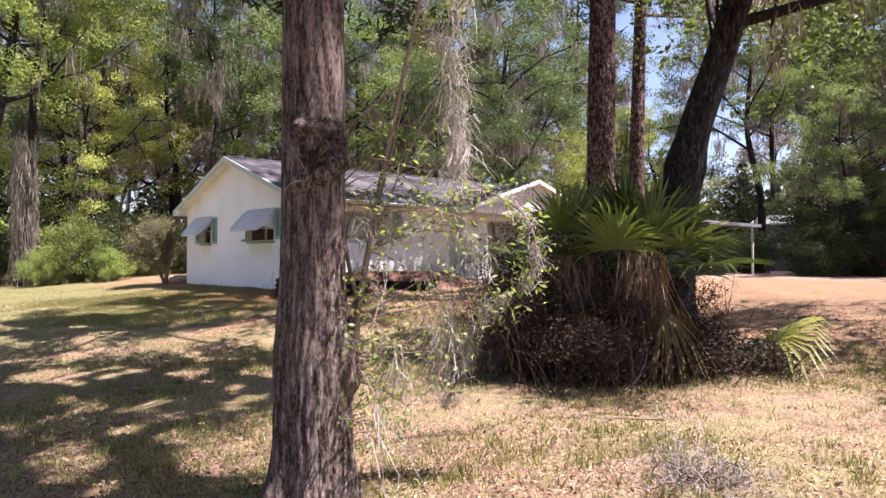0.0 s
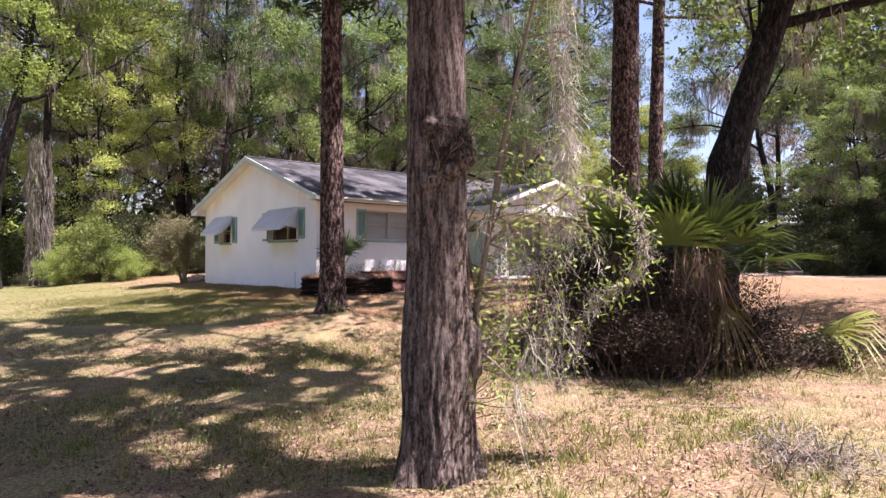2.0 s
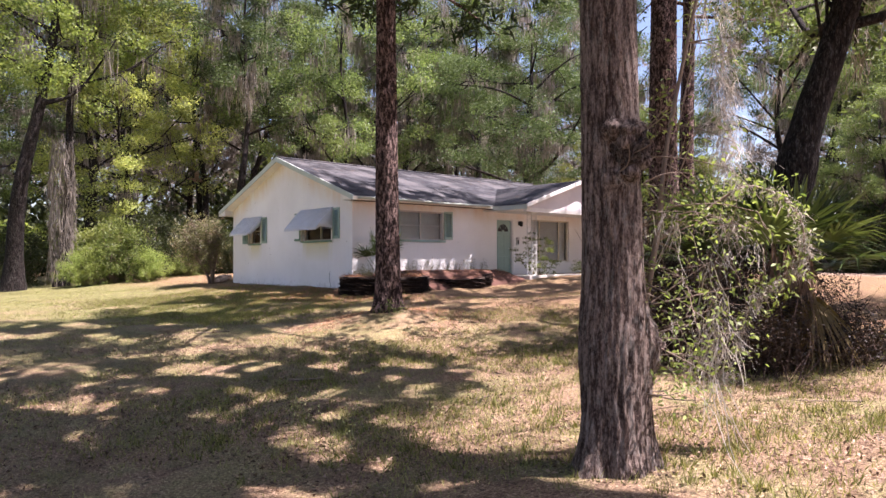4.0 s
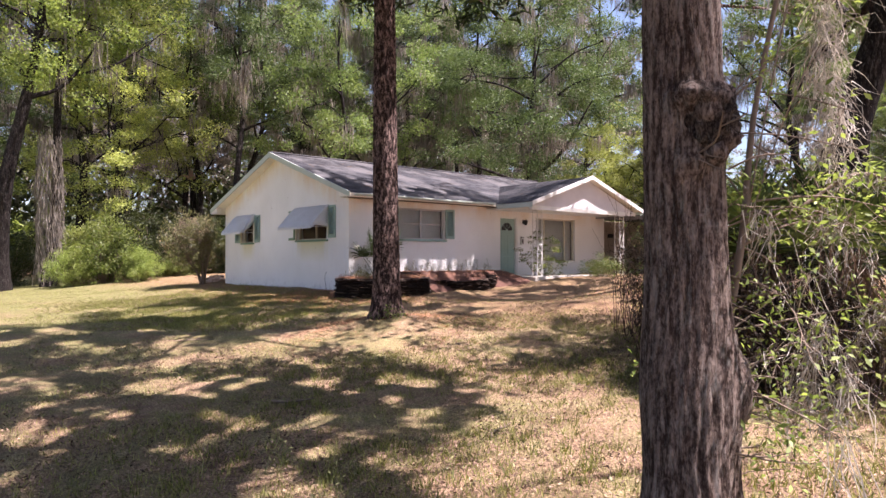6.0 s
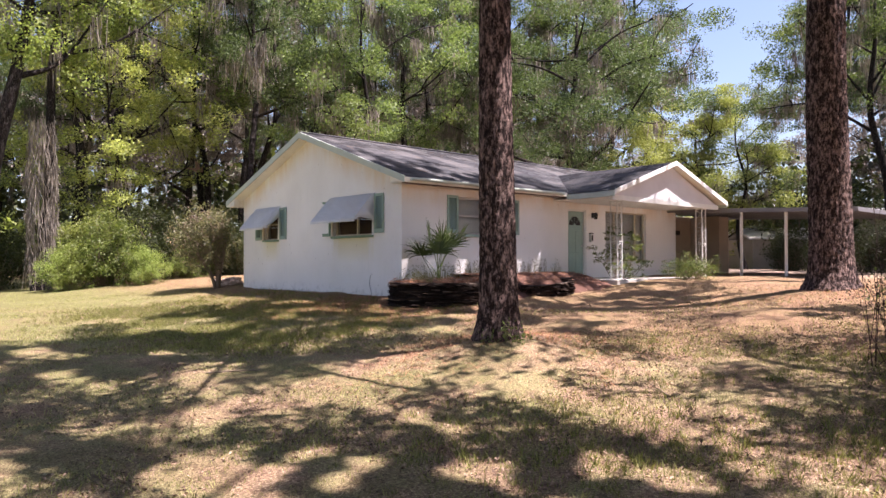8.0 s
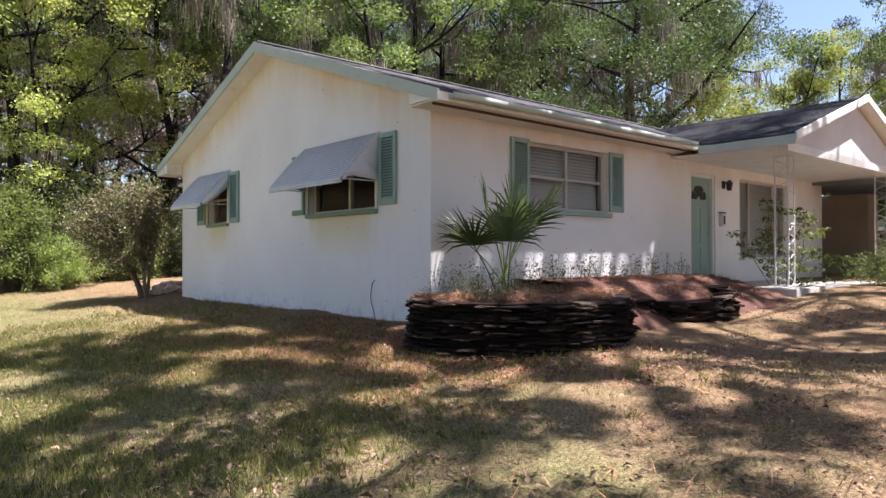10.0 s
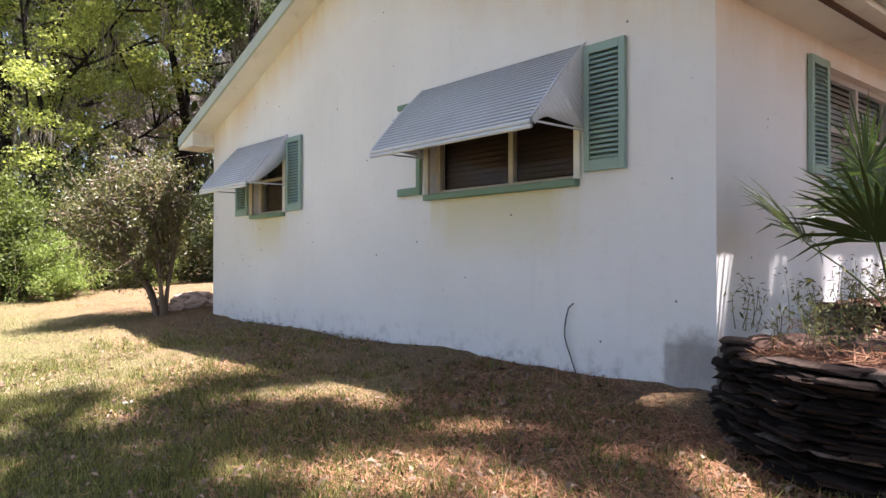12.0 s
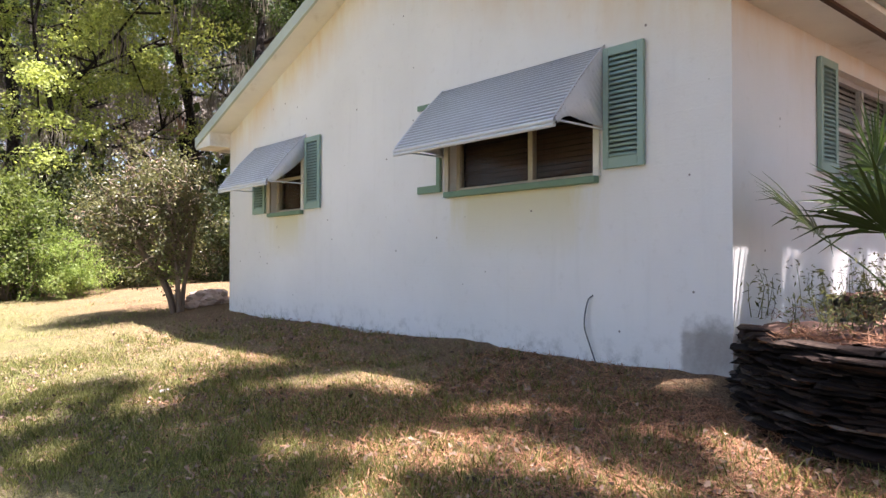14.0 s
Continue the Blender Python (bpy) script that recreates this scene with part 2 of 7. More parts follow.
def mat_glass():
    m, t, b = material("window_glass", 0.04)
    b.inputs["Specular IOR Level"].default_value = 0.5
    b.inputs["Base Color"].default_value = (0.9, 0.95, 0.94, 1)
    b.inputs["Transmission Weight"].default_value = 1.0
    b.inputs["IOR"].default_value = 1.12
    return m


def mat_stone(name, loose):
    m, t, b = material(name, 0.9)
    source = t.nodes.new("ShaderNodeObjectInfo") if loose else t.nodes.new("ShaderNodeNewGeometry")
    pick = source.outputs["Random"] if loose else source.outputs["Random Per Island"]
    w = world_coords(t)
    base = ramp(t, pick, [(0.0, (0.011, 0.008, 0.007)), (0.66, (0.030, 0.019, 0.015)), (0.92, (0.075, 0.052, 0.040)), (1.0, (0.26, 0.20, 0.16))])
    b.inputs["Specular IOR Level"].default_value = 0.12
    col = mix(t, ramp(t, noise_of(t, w, 24, 6, 0.7), [(0.42, grey(0)), (0.62, grey(0.8))]), base, (0.020, 0.013, 0.010))
    col = mix(t, ramp(t, noise_of(t, w, 38, 5, 0.8), [(0.66, grey(0)), (0.74, grey(0.7))]), col, (0.26, 0.22, 0.19))
    t.links.new(col, b.inputs["Base Color"])
    bump(t, b, noise_of(t, w, 40, 6, 0.7), 0.9, 0.012)
    return m


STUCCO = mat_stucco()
TRIM = mat_paint("white_trim", (0.78, 0.78, 0.75), (0.34, 0.33, 0.28), 0.5, 0.6, 4)
SOFFIT = mat_paint("cream_soffit", (0.86, 0.83, 0.75), (0.40, 0.30, 0.18), 0.5, 0.7, 3)
FASCIA = mat_paint("mossy_fascia", (0.50, 0.56, 0.50), (0.28, 0.33, 0.27), 0.6, 0.7, 3)
TEAL = mat_paint("teal_paint", (0.305, 0.425, 0.370), (0.40, 0.48, 0.43), 0.45, 0.55, 8)
TEAL_SILL = mat_paint("faded_teal_sill", (0.20, 0.31, 0.22), (0.33, 0.36, 0.28), 0.5, 0.65, 9)
ROOF = mat_roof()
ALU = mat_paint("awning_metal", (0.72, 0.745, 0.79), (0.40, 0.42, 0.46), 0.7, 0.45, 14)
# darker than the slats, so that the grooves between them stand out
ALU_DARK = mat_paint("dark_awning_sheet", (0.50, 0.515, 0.54), (0.26, 0.26, 0.27), 0.5, 0.7, 9)
GLASS = mat_glass()
FRAME = mat_paint("weathered_frame", (0.55, 0.49, 0.38), (0.30, 0.24, 0.17), 0.5, 0.7, 8)
BROWN = mat_paint("brown_blind", (0.115, 0.062, 0.040), (0.07, 0.04, 0.03), 0.5, 0.7, 6)
GREY_FRAME = mat_paint("greyed_frame", (0.52, 0.48, 0.46), (0.34, 0.30, 0.28), 0.5, 0.6, 7)
ROTTEN = mat_paint("rotten_board", (0.105, 0.058, 0.040), (0.045, 0.028, 0.02), 0.6, 0.85, 9)
BLIND = mat_paint("pale_blind", (0.62, 0.57, 0.55), (0.36, 0.33, 0.33), 0.4, 0.7, 5)
# near-black painted where hardly any light would reach
DARK = mat_paint("unlit_black", (0.02, 0.018, 0.016), (0.03, 0.026, 0.02), 0.3, 0.8)
IRON = mat_paint("white_iron", (0.70, 0.69, 0.66), (0.33, 0.27, 0.22), 0.4, 0.5, 12)
TAN = mat_paint("tan_wall", (0.46, 0.38, 0.29), (0.32, 0.26, 0.20), 0.3, 0.8, 3)
GABLE = mat_paint("gable_siding", (0.66, 0.64, 0.66), (0.5, 0.47, 0.46), 0.3, 0.7, 3)
STEEL = mat_paint("carport_metal", (0.20, 0.20, 0.215), (0.26, 0.25, 0.24), 0.4, 0.5, 3)
CONCRETE = mat_paint("concrete", (0.50, 0.47, 0.43), (0.28, 0.25, 0.22), 0.6, 0.9, 5)
RUBBLE = mat_paint("broken_mortar", (0.50, 0.40, 0.35), (0.26, 0.19, 0.16), 0.7, 0.95, 14)
CABLE = mat_paint("weathered_cable", (0.10, 0.10, 0.105), (0.30, 0.30, 0.29), 0.6, 0.7, 10)
BLACK = mat_paint("black_metal", (0.03, 0.03, 0.03), (0.06, 0.05, 0.05), 0.4, 0.5)
STONE = mat_stone("stacked_stone", True)
STONE_REST = mat_stone("stacked_stone_rest", False)
GROUND = mat_ground()
BARK_NEAR = mat_bark("fissured_bark", (0.060, 0.039, 0.032), (0.42, 0.33, 0.28), 30, 0.16, 1.0, 0.42)
BARK_BURL = mat_bark("burl_bark", (0.030, 0.021, 0.018), (0.22, 0.17, 0.14), 40, 0.6, 1.0, 0.35)
BARK_PINE = mat_bark("pine_bark", (0.026, 0.015, 0.0135), (0.40, 0.28, 0.245), 15, 0.40, 1.0, 0.08, 0.02)
# oak bark taken almost to black: crown shade is put into the colour
BARK_OAK = mat_bark("shaded_oak_bark", (0.012, 0.009, 0.0085), (0.044, 0.034, 0.031), 14, 0.3, 0.9, 0.2, 0.03)
TWIG = mat_paint("twig", (0.20, 0.15, 0.115), (0.36, 0.33, 0.28), 0.6, 0.9, 20)
LEAF_OAK = mat_leaf("oak_leaf", (0.030, 0.050, 0.016), (0.155, 0.190, 0.062), 0.42, 0.5, (0.150, 0.170, 0.055), (1.35, 1.35, 0.8))
LEAF_LIME = mat_leaf("young_leaf", (0.090, 0.135, 0.034), (0.275, 0.33, 0.098), 0.45, 0.5, (0.24, 0.26, 0.085), (1.28, 1.35, 0.85))
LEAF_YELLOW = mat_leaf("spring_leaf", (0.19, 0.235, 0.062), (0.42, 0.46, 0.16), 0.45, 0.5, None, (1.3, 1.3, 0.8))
LEAF_MID = mat_leaf("mid_leaf", (0.045, 0.075, 0.024), (0.180, 0.235, 0.082), 0.42, 0.5, (0.170, 0.21, 0.075), (1.28, 1.35, 0.85))
LEAF_WOOD = mat_leaf("woodland_leaf", (0.018, 0.034, 0.014), (0.118, 0.165, 0.064), 0.32, 0.5, (0.112, 0.145, 0.055), (1.28, 1.35, 0.85))
# green leaf darkened: the shade under the crowns is put into its colour
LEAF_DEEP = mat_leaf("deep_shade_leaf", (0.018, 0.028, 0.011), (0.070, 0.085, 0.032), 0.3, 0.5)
# brown brush leaf, darkened to stand in for shade from the oak crown
LEAF_DARK = mat_leaf("shaded_brush_leaf", (0.010, 0.009, 0.006), (0.050, 0.030, 0.019), 0.22, 0.6)
LEAF_GREY = mat_leaf("shrub_leaf", (0.050, 0.062, 0.024), (0.33, 0.32, 0.16), 0.3, 0.4)
LEAF_PINE = mat_leaf("pine_needle", (0.025, 0.050, 0.018), (0.075, 0.115, 0.035), 0.2, 0.6)
LEAF_PALM = mat_leaf("palm_leaf", (0.045, 0.072, 0.022), (0.155, 0.200, 0.062), 0.25, 0.32)
LEAF_PALM_OLD = mat_leaf("old_palm_leaf", (0.20, 0.14, 0.05), (0.42, 0.33, 0.13), 0.35, 0.5)
MOSS = mat_leaf("hanging_moss", (0.15, 0.130, 0.108), (0.36, 0.320, 0.275), 0.3, 0.9, None, (1.1, 1.05, 0.95))
# lighter copy of the moss above, with sunlight put into its colour
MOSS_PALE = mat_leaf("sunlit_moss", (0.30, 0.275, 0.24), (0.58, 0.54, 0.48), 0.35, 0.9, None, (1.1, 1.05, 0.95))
GRASS = mat_leaf("grass_blade", (0.066, 0.082, 0.018), (0.35, 0.345, 0.13), 0.35, 0.7)
LITTER = mat_leaf("fallen_leaf", (0.06, 0.030, 0.02), (0.46, 0.32, 0.22), 0.1, 0.7, None, (1, 1, 1))
STRAW = mat_leaf("pine_straw", (0.13, 0.050, 0.026), (0.56, 0.30, 0.165), 0.1, 0.8, None, (1, 1, 1))


# ---- building blocks ----
def thing(name, label, category, at=(0, 0, 0), group="", kind=""):
    ob = new(name)
    ob.empty_display_size = 0.2
    ob.location = at
    return tagged(ob, label, category, group, kind)


def finish(name, me, mat, parent=None, label="", smooth=False):
    if isinstance(mat, (list, tuple)):
        for m in mat:
            me.materials.append(m)
    else:
        me.materials.append(mat)
    if smooth:
        me.shade_smooth()
    ob = new(name, me)
    if parent is not None:
        ob.parent = parent
    if label:
        ob["label"] = label
    return ob


def part(name, bm, mat, parent, label="", smooth=False):
    """One bmesh as one mesh object under a thing or a part; its places are the thing's own."""
    me = bpy.data.meshes.new(name)
    bmesh.ops.recalc_face_normals(bm, faces=bm.faces)
    bm.to_mesh(me)
    bm.free()
    return finish(name, me, mat, parent, label, smooth)


def box(bm, a, b, bevel=0.0):
    lo, hi = [min(p, q) for p, q in zip(a, b)], [max(p, q) for p, q in zip(a, b)]
    mid, size = [(p + q) / 2 for p, q in zip(lo, hi)], [q - p for p, q in zip(lo, hi)]
    made = bmesh.ops.create_cube(bm, size=1, matrix=Matrix.Translation(mid) @ Matrix.Diagonal((*size, 1)))
    if bevel:
        edges = list({e for v in made["verts"] for e in v.link_edges})
        bmesh.ops.bevel(bm, geom=edges, offset=bevel, segments=1, affect="EDGES")
    return bm


def boxes(*pairs, bevel=0.0):
    bm = bmesh.new()
    for a, b in pairs:
        box(bm, a, b, bevel)
    return bm


def prism(bm, outline, push):
    """A flat outline pushed along a vector."""
    push = Vector(push)
    a = [bm.verts.new(p) for p in outline]
    b = [bm.verts.new(Vector(p) + push) for p in outline]
    bm.faces.new(a)
    bm.faces.new(list(reversed(b)))
    n = len(a)
    for i in range(n):
        bm.faces.new((a[i], b[i], b[(i + 1) % n], a[(i + 1) % n]))
    return bm


def holed_wall(bm, place, u, z, holes, thick):
    """A wall with openings: place(u, z, w) gives a point, w running from the face inwards."""
    us = sorted({*u, *[h[0] for h in holes], *[h[1] for h in holes]})
    zs = sorted({*z, *[h[2] for h in holes], *[h[3] for h in holes]})
    inside = lambda a, b: any(h[0] < a < h[1] and h[2] < b < h[3] for h in holes)
    quad = lambda *ps: bm.faces.new([bm.verts.new(place(*p)) for p in ps])
    for a, b in zip(us, us[1:]):
        for c, d in zip(zs, zs[1:]):
            if not inside((a + b) / 2, (c + d) / 2):
                for w in (0, thick):
                    quad((a, c, w), (b, c, w), (b, d, w), (a, d, w))
    for a, b, c, d in [*holes, (u[0], u[1], z[0], z[1])]:
        quad((a, c, 0), (b, c, 0), (b, c, thick), (a, c, thick))
        quad((a, d, 0), (b, d, 0), (b, d, thick), (a, d, thick))
        quad((a, c, 0), (a, d, 0), (a, d, thick), (a, c, thick))
        quad((b, c, 0), (b, d, 0), (b, d, thick), (b, c, thick))
    bmesh.ops.remove_doubles(bm, verts=bm.verts, dist=1e-4)
    return bm


class Soup:
    """Gathers many small faces fast."""

    def __init__(self):
        self.verts, self.faces, self.count = [], [], 0

    def add(self, verts, faces):
        verts = np.asarray(verts, float).reshape(-1, 3)
        self.verts.append(verts)
        self.faces.append((np.asarray(faces, int) + self.count))
        self.count += len(verts)

    def mesh(self, name):
        me = bpy.data.meshes.new(name)
        if not self.verts:
            return me
        v = np.concatenate(self.verts)
        loops = np.concatenate([f.ravel() for f in self.faces])
        sizes = np.concatenate([np.full(len(f), f.shape[1]) for f in self.faces])
        starts = np.concatenate([[0], np.cumsum(sizes)[:-1]])
        me.vertices.add(len(v))
        me.vertices.foreach_set("co", v.ravel())
        me.loops.add(len(loops))
        me.loops.foreach_set("vertex_index", loops.astype(np.int32))
        me.polygons.add(len(sizes))
        me.polygons.foreach_set("loop_start", starts.astype(np.int32))
        me.update(calc_edges=True)
        me.validate()
        return me


def unit(v):
    v = np.asarray(v, float)
    return v / (np.linalg.norm(v, axis=-1, keepdims=True) + 1e-12)


def spline(points, n):
    """n places along a smooth line through the points."""
    p = np.asarray(points, float)
    if len(p) == 2:
        s = np.linspace(0, 1, n)[:, None]
        return p[0] * (1 - s) + p[1] * s
    q = np.concatenate([[2 * p[0] - p[1]], p, [2 * p[-1] - p[-2]]])
    out = []
    for t in np.linspace(0, len(p) - 1 - 1e-9, n):
        i, s = int(t), t - int(t)
        a, b, c, d = q[i:i + 4]
        out.append(0.5 * (2 * b + (c - a) * s + (2 * a - 5 * b + 4 * c - d) * s**2 + (3 * b - a - 3 * c + d) * s**3))
    return np.array(out)


def tube(soup, path, radii, sides=6, rough=None):
    """A round limb along a path. rough(ring points, angle, distance along) may move the skin outwards."""
    path = np.asarray(path, float)
    radii = np.broadcast_to(np.asarray(radii, float), (len(path),))
    along = unit(np.gradient(path, axis=0))
    side = unit(np.cross(along, (0.31, 0.95, 0.05)))
    up = np.cross(along, side)
    ang = np.linspace(0, 2 * math.pi, sides, endpoint=False)
    r = radii[:, None] * np.ones(sides)
    if rough is not None:
        r = r + rough(path[:, 2][:, None] + 0 * r, ang[None] + 0 * r, r)
    ring = path[:, None] + r[..., None] * (np.cos(ang)[None, :, None] * side[:, None] + np.sin(ang)[None, :, None] * up[:, None])
    k, n = len(path), sides
    i, j = np.meshgrid(np.arange(k - 1), np.arange(n), indexing="ij")
    a, b = i * n + j, i * n + (j + 1) % n
    faces = np.stack([a, b, b + n, a + n], -1).reshape(-1, 4)
    soup.add(ring.reshape(-1, 3), faces)


def leaves(soup, centres, size, rng, aspect=0.45, up=0.35, bend=0.2):
    """A small folded leaf at each centre, with a mind to face the sky."""
    c = np.asarray(centres, float)
    n = len(c)
    if not n:
        return
    size = np.broadcast_to(size, (n,)) * rng.uniform(0.6, 1.35, n)
    d = unit(rng.normal(size=(n, 3)))
    nor = unit(rng.normal(size=(n, 3)) + np.array([0, 0, up * 3]))
    side = unit(np.cross(nor, d))
    d = np.cross(side, nor)
    h = size[:, None]
    v = np.stack([c - d * h * 0.5, c + side * h * aspect * 0.5 + nor * h * bend * 0.5, c + d * h * 0.5, c - side * h * aspect * 0.5 + nor * h * bend * 0.5], 1)
    soup.add(v.reshape(-1, 3), np.arange(4 * n).reshape(n, 4))


def blob_points(rng, centre, radius, n, flat=0.7):
    p = rng.normal(size=(n, 3))
    p = unit(p) * (rng.uniform(0, 1, (n, 1)) ** 0.45) * radius
    p[:, 2] *= flat
    return p + np.asarray(centre)


def moss_strands(soup, roots, length, rng, width=0.03, sway=0.16):
    """Hanging threads of moss: thin bent ribbons."""
    r = np.asarray(roots, float)
    n = len(r)
    if not n:
        return
    ln = np.broadcast_to(length, (n,)) * rng.uniform(0.45, 1.3, n)
    ang = rng.uniform(0, math.pi, n)
    side = np.stack([np.cos(ang), np.sin(ang), 0 * ang], -1)
    drift = rng.normal(size=(n, 3)) * sway
    drift[:, 2] = 0
    rows = []
    for k, (s, w) in enumerate(((0, 0.6), (0.3, 1.0), (0.65, 0.75), (1.0, 0.12))):
        mid = r + drift * (ln * s)[:, None] + rng.normal(size=(n, 3)) * 0.02 * (k > 0) - np.array([0, 0, 1]) * (ln * s)[:, None]
        rows += [mid - side * width * w * 0.5, mid + side * width * w * 0.5]
    v = np.stack(rows, 1)
    base = (np.arange(n) * 8)[:, None]
    faces = np.concatenate([base + np.array([[2 * k, 2 * k + 1, 2 * k + 3, 2 * k + 2]]) for k in range(3)])
    soup.add(v.reshape(-1, 3), faces)


def ground_z(x, y):
    z = -1.0 * (1 - np.exp(np.minimum(x, 0) / 8.0)) + 0.40 * (1 - np.exp(-np.maximum(x, 0) / 4.5))
    z = z + 0.30 * np.exp(-((x + 8.2) ** 2 + (y + 17.5) ** 2) / 12) + 0.26 * np.exp(-((x + 3.75) ** 2 + (y + 6.95) ** 2) / 1.5)
    z = z + 0.12 * np.exp(-((x - 4.94) ** 2 + (y + 8.02) ** 2) / 2) - 0.34 * np.exp(-((x - 3) ** 2 + (y + 4.4) ** 2) / 9)
    return z


def gz(x, y):
    return float(ground_z(np.float64(x), np.float64(y)))


# ---- ground ----
def axis_steps(lo, hi, fine_lo, fine_hi, step):
    inner = np.arange(fine_lo, fine_hi + 1e-6, step)
    left = fine_lo - np.geomspace(step * 1.5, fine_lo - lo, 34)[::-1]
    right = fine_hi + np.geomspace(step * 1.5, hi - fine_hi, 34)
    return np.concatenate([left, inner, right])


def build_ground():
    xs, ys = axis_steps(-1500, 1500, -15, 15, 0.16), axis_steps(-1500, 1500, -24, 15, 0.16)
    X, Y = np.meshgrid(xs, ys, indexing="ij")
    Z = ground_z(X, Y)
    rng = np.random.default_rng(5)
    near = np.exp(-np.maximum(np.abs(X) - 16, 0) / 4 - np.maximum(np.abs(Y + 4) - 20, 0) / 4)
    lump = sum(a * np.sin(X * kx + Y * ky + p) for a, kx, ky, p in ((0.018, 1.3, 0.7, 0.3), (0.014, -0.9, 2.1, 1.1), (0.008, 3.9, 2.2, 2.0), (0.006, -3.1, 4.7, 0.6)))
    Z = Z + near * (lump + rng.normal(size=Z.shape) * 0.006)
    n, k = X.shape
    s = Soup()
    i, j = np.meshgrid(np.arange(n - 1), np.arange(k - 1), indexing="ij")
    a = i * k + j
    s.add(np.stack([X, Y, Z], -1).reshape(-1, 3), np.stack([a, a + k, a + k + 1, a + 1], -1).reshape(-1, 4))
    ob = finish("ground", s.mesh("ground"), GROUND, smooth=True)
    tagged(ob, "rough lawn of dry grass, fallen leaves and bare sand", "ground", kind="structure")


build_ground()

# ---- house ----
EAVE_Z, RIDGE_Z, RIDGE_Y, DEEP, LONG = 2.90, 4.62, 4.35, 8.70, 13.0
SLOPE = (RIDGE_Z - EAVE_Z) / (RIDGE_Y + 0.54)
house = thing("house", "single-storey white painted block house with a dark shingle roof", "house")


def wall_top(y):
    return EAVE_Z - 0.12 + SLOPE * (min(y, DEEP - y) + 0.54)


def build_walls():
    t = 0.2
    # gable end wall with two windows
    bm = bmesh.new()
    low = wall_top(0)
    holed_wall(bm, lambda u, z, w: (w, u, z), (0, DEEP), (-0.6, low), [(1.21, 3.09, 1.57, 2.58), (6.25, 7.20, 1.55, 2.55)], t)
    prism(bm, [(0, 0, low), (0, RIDGE_Y, wall_top(RIDGE_Y)), (0, DEEP, low)], (t, 0, 0))
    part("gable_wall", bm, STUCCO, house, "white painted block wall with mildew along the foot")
    bm = bmesh.new()
    holed_wall(bm, lambda u, z, w: (u, w, z), (t, 12.8), (-0.6, low), [(1.89, 3.83, 1.60, 2.60), (6.50, 7.42, 0.38, 2.50), (8.45, 10.83, 0.86, 2.52)], t)
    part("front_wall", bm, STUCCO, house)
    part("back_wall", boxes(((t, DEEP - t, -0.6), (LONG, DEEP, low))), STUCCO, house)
    bm = boxes(((LONG - t, t, -0.6), (LONG, DEEP - t, low)))
    prism(bm, [(LONG - t, t, low), (LONG - t, RIDGE_Y, wall_top(RIDGE_Y)), (LONG - t, DEEP - t, low)], (t, 0, 0))
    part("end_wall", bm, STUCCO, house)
    # entry nook beside the porch
    part("nook_wall", boxes(((13.0, 1.2, -0.2), (16.05, 1.4, 2.66))), TAN, house, "tan wall of the shaded entry nook")
    part("nook_pier", boxes(((16.1, 0.0, -0.2), (16.9, 1.4, 2.66)), bevel=0.01), TAN, house)
    part("floor_slab", boxes(((0.2, 0.2, 0.2), (12.8, DEEP - 0.2, 0.34))), CONCRETE, house)


build_walls()


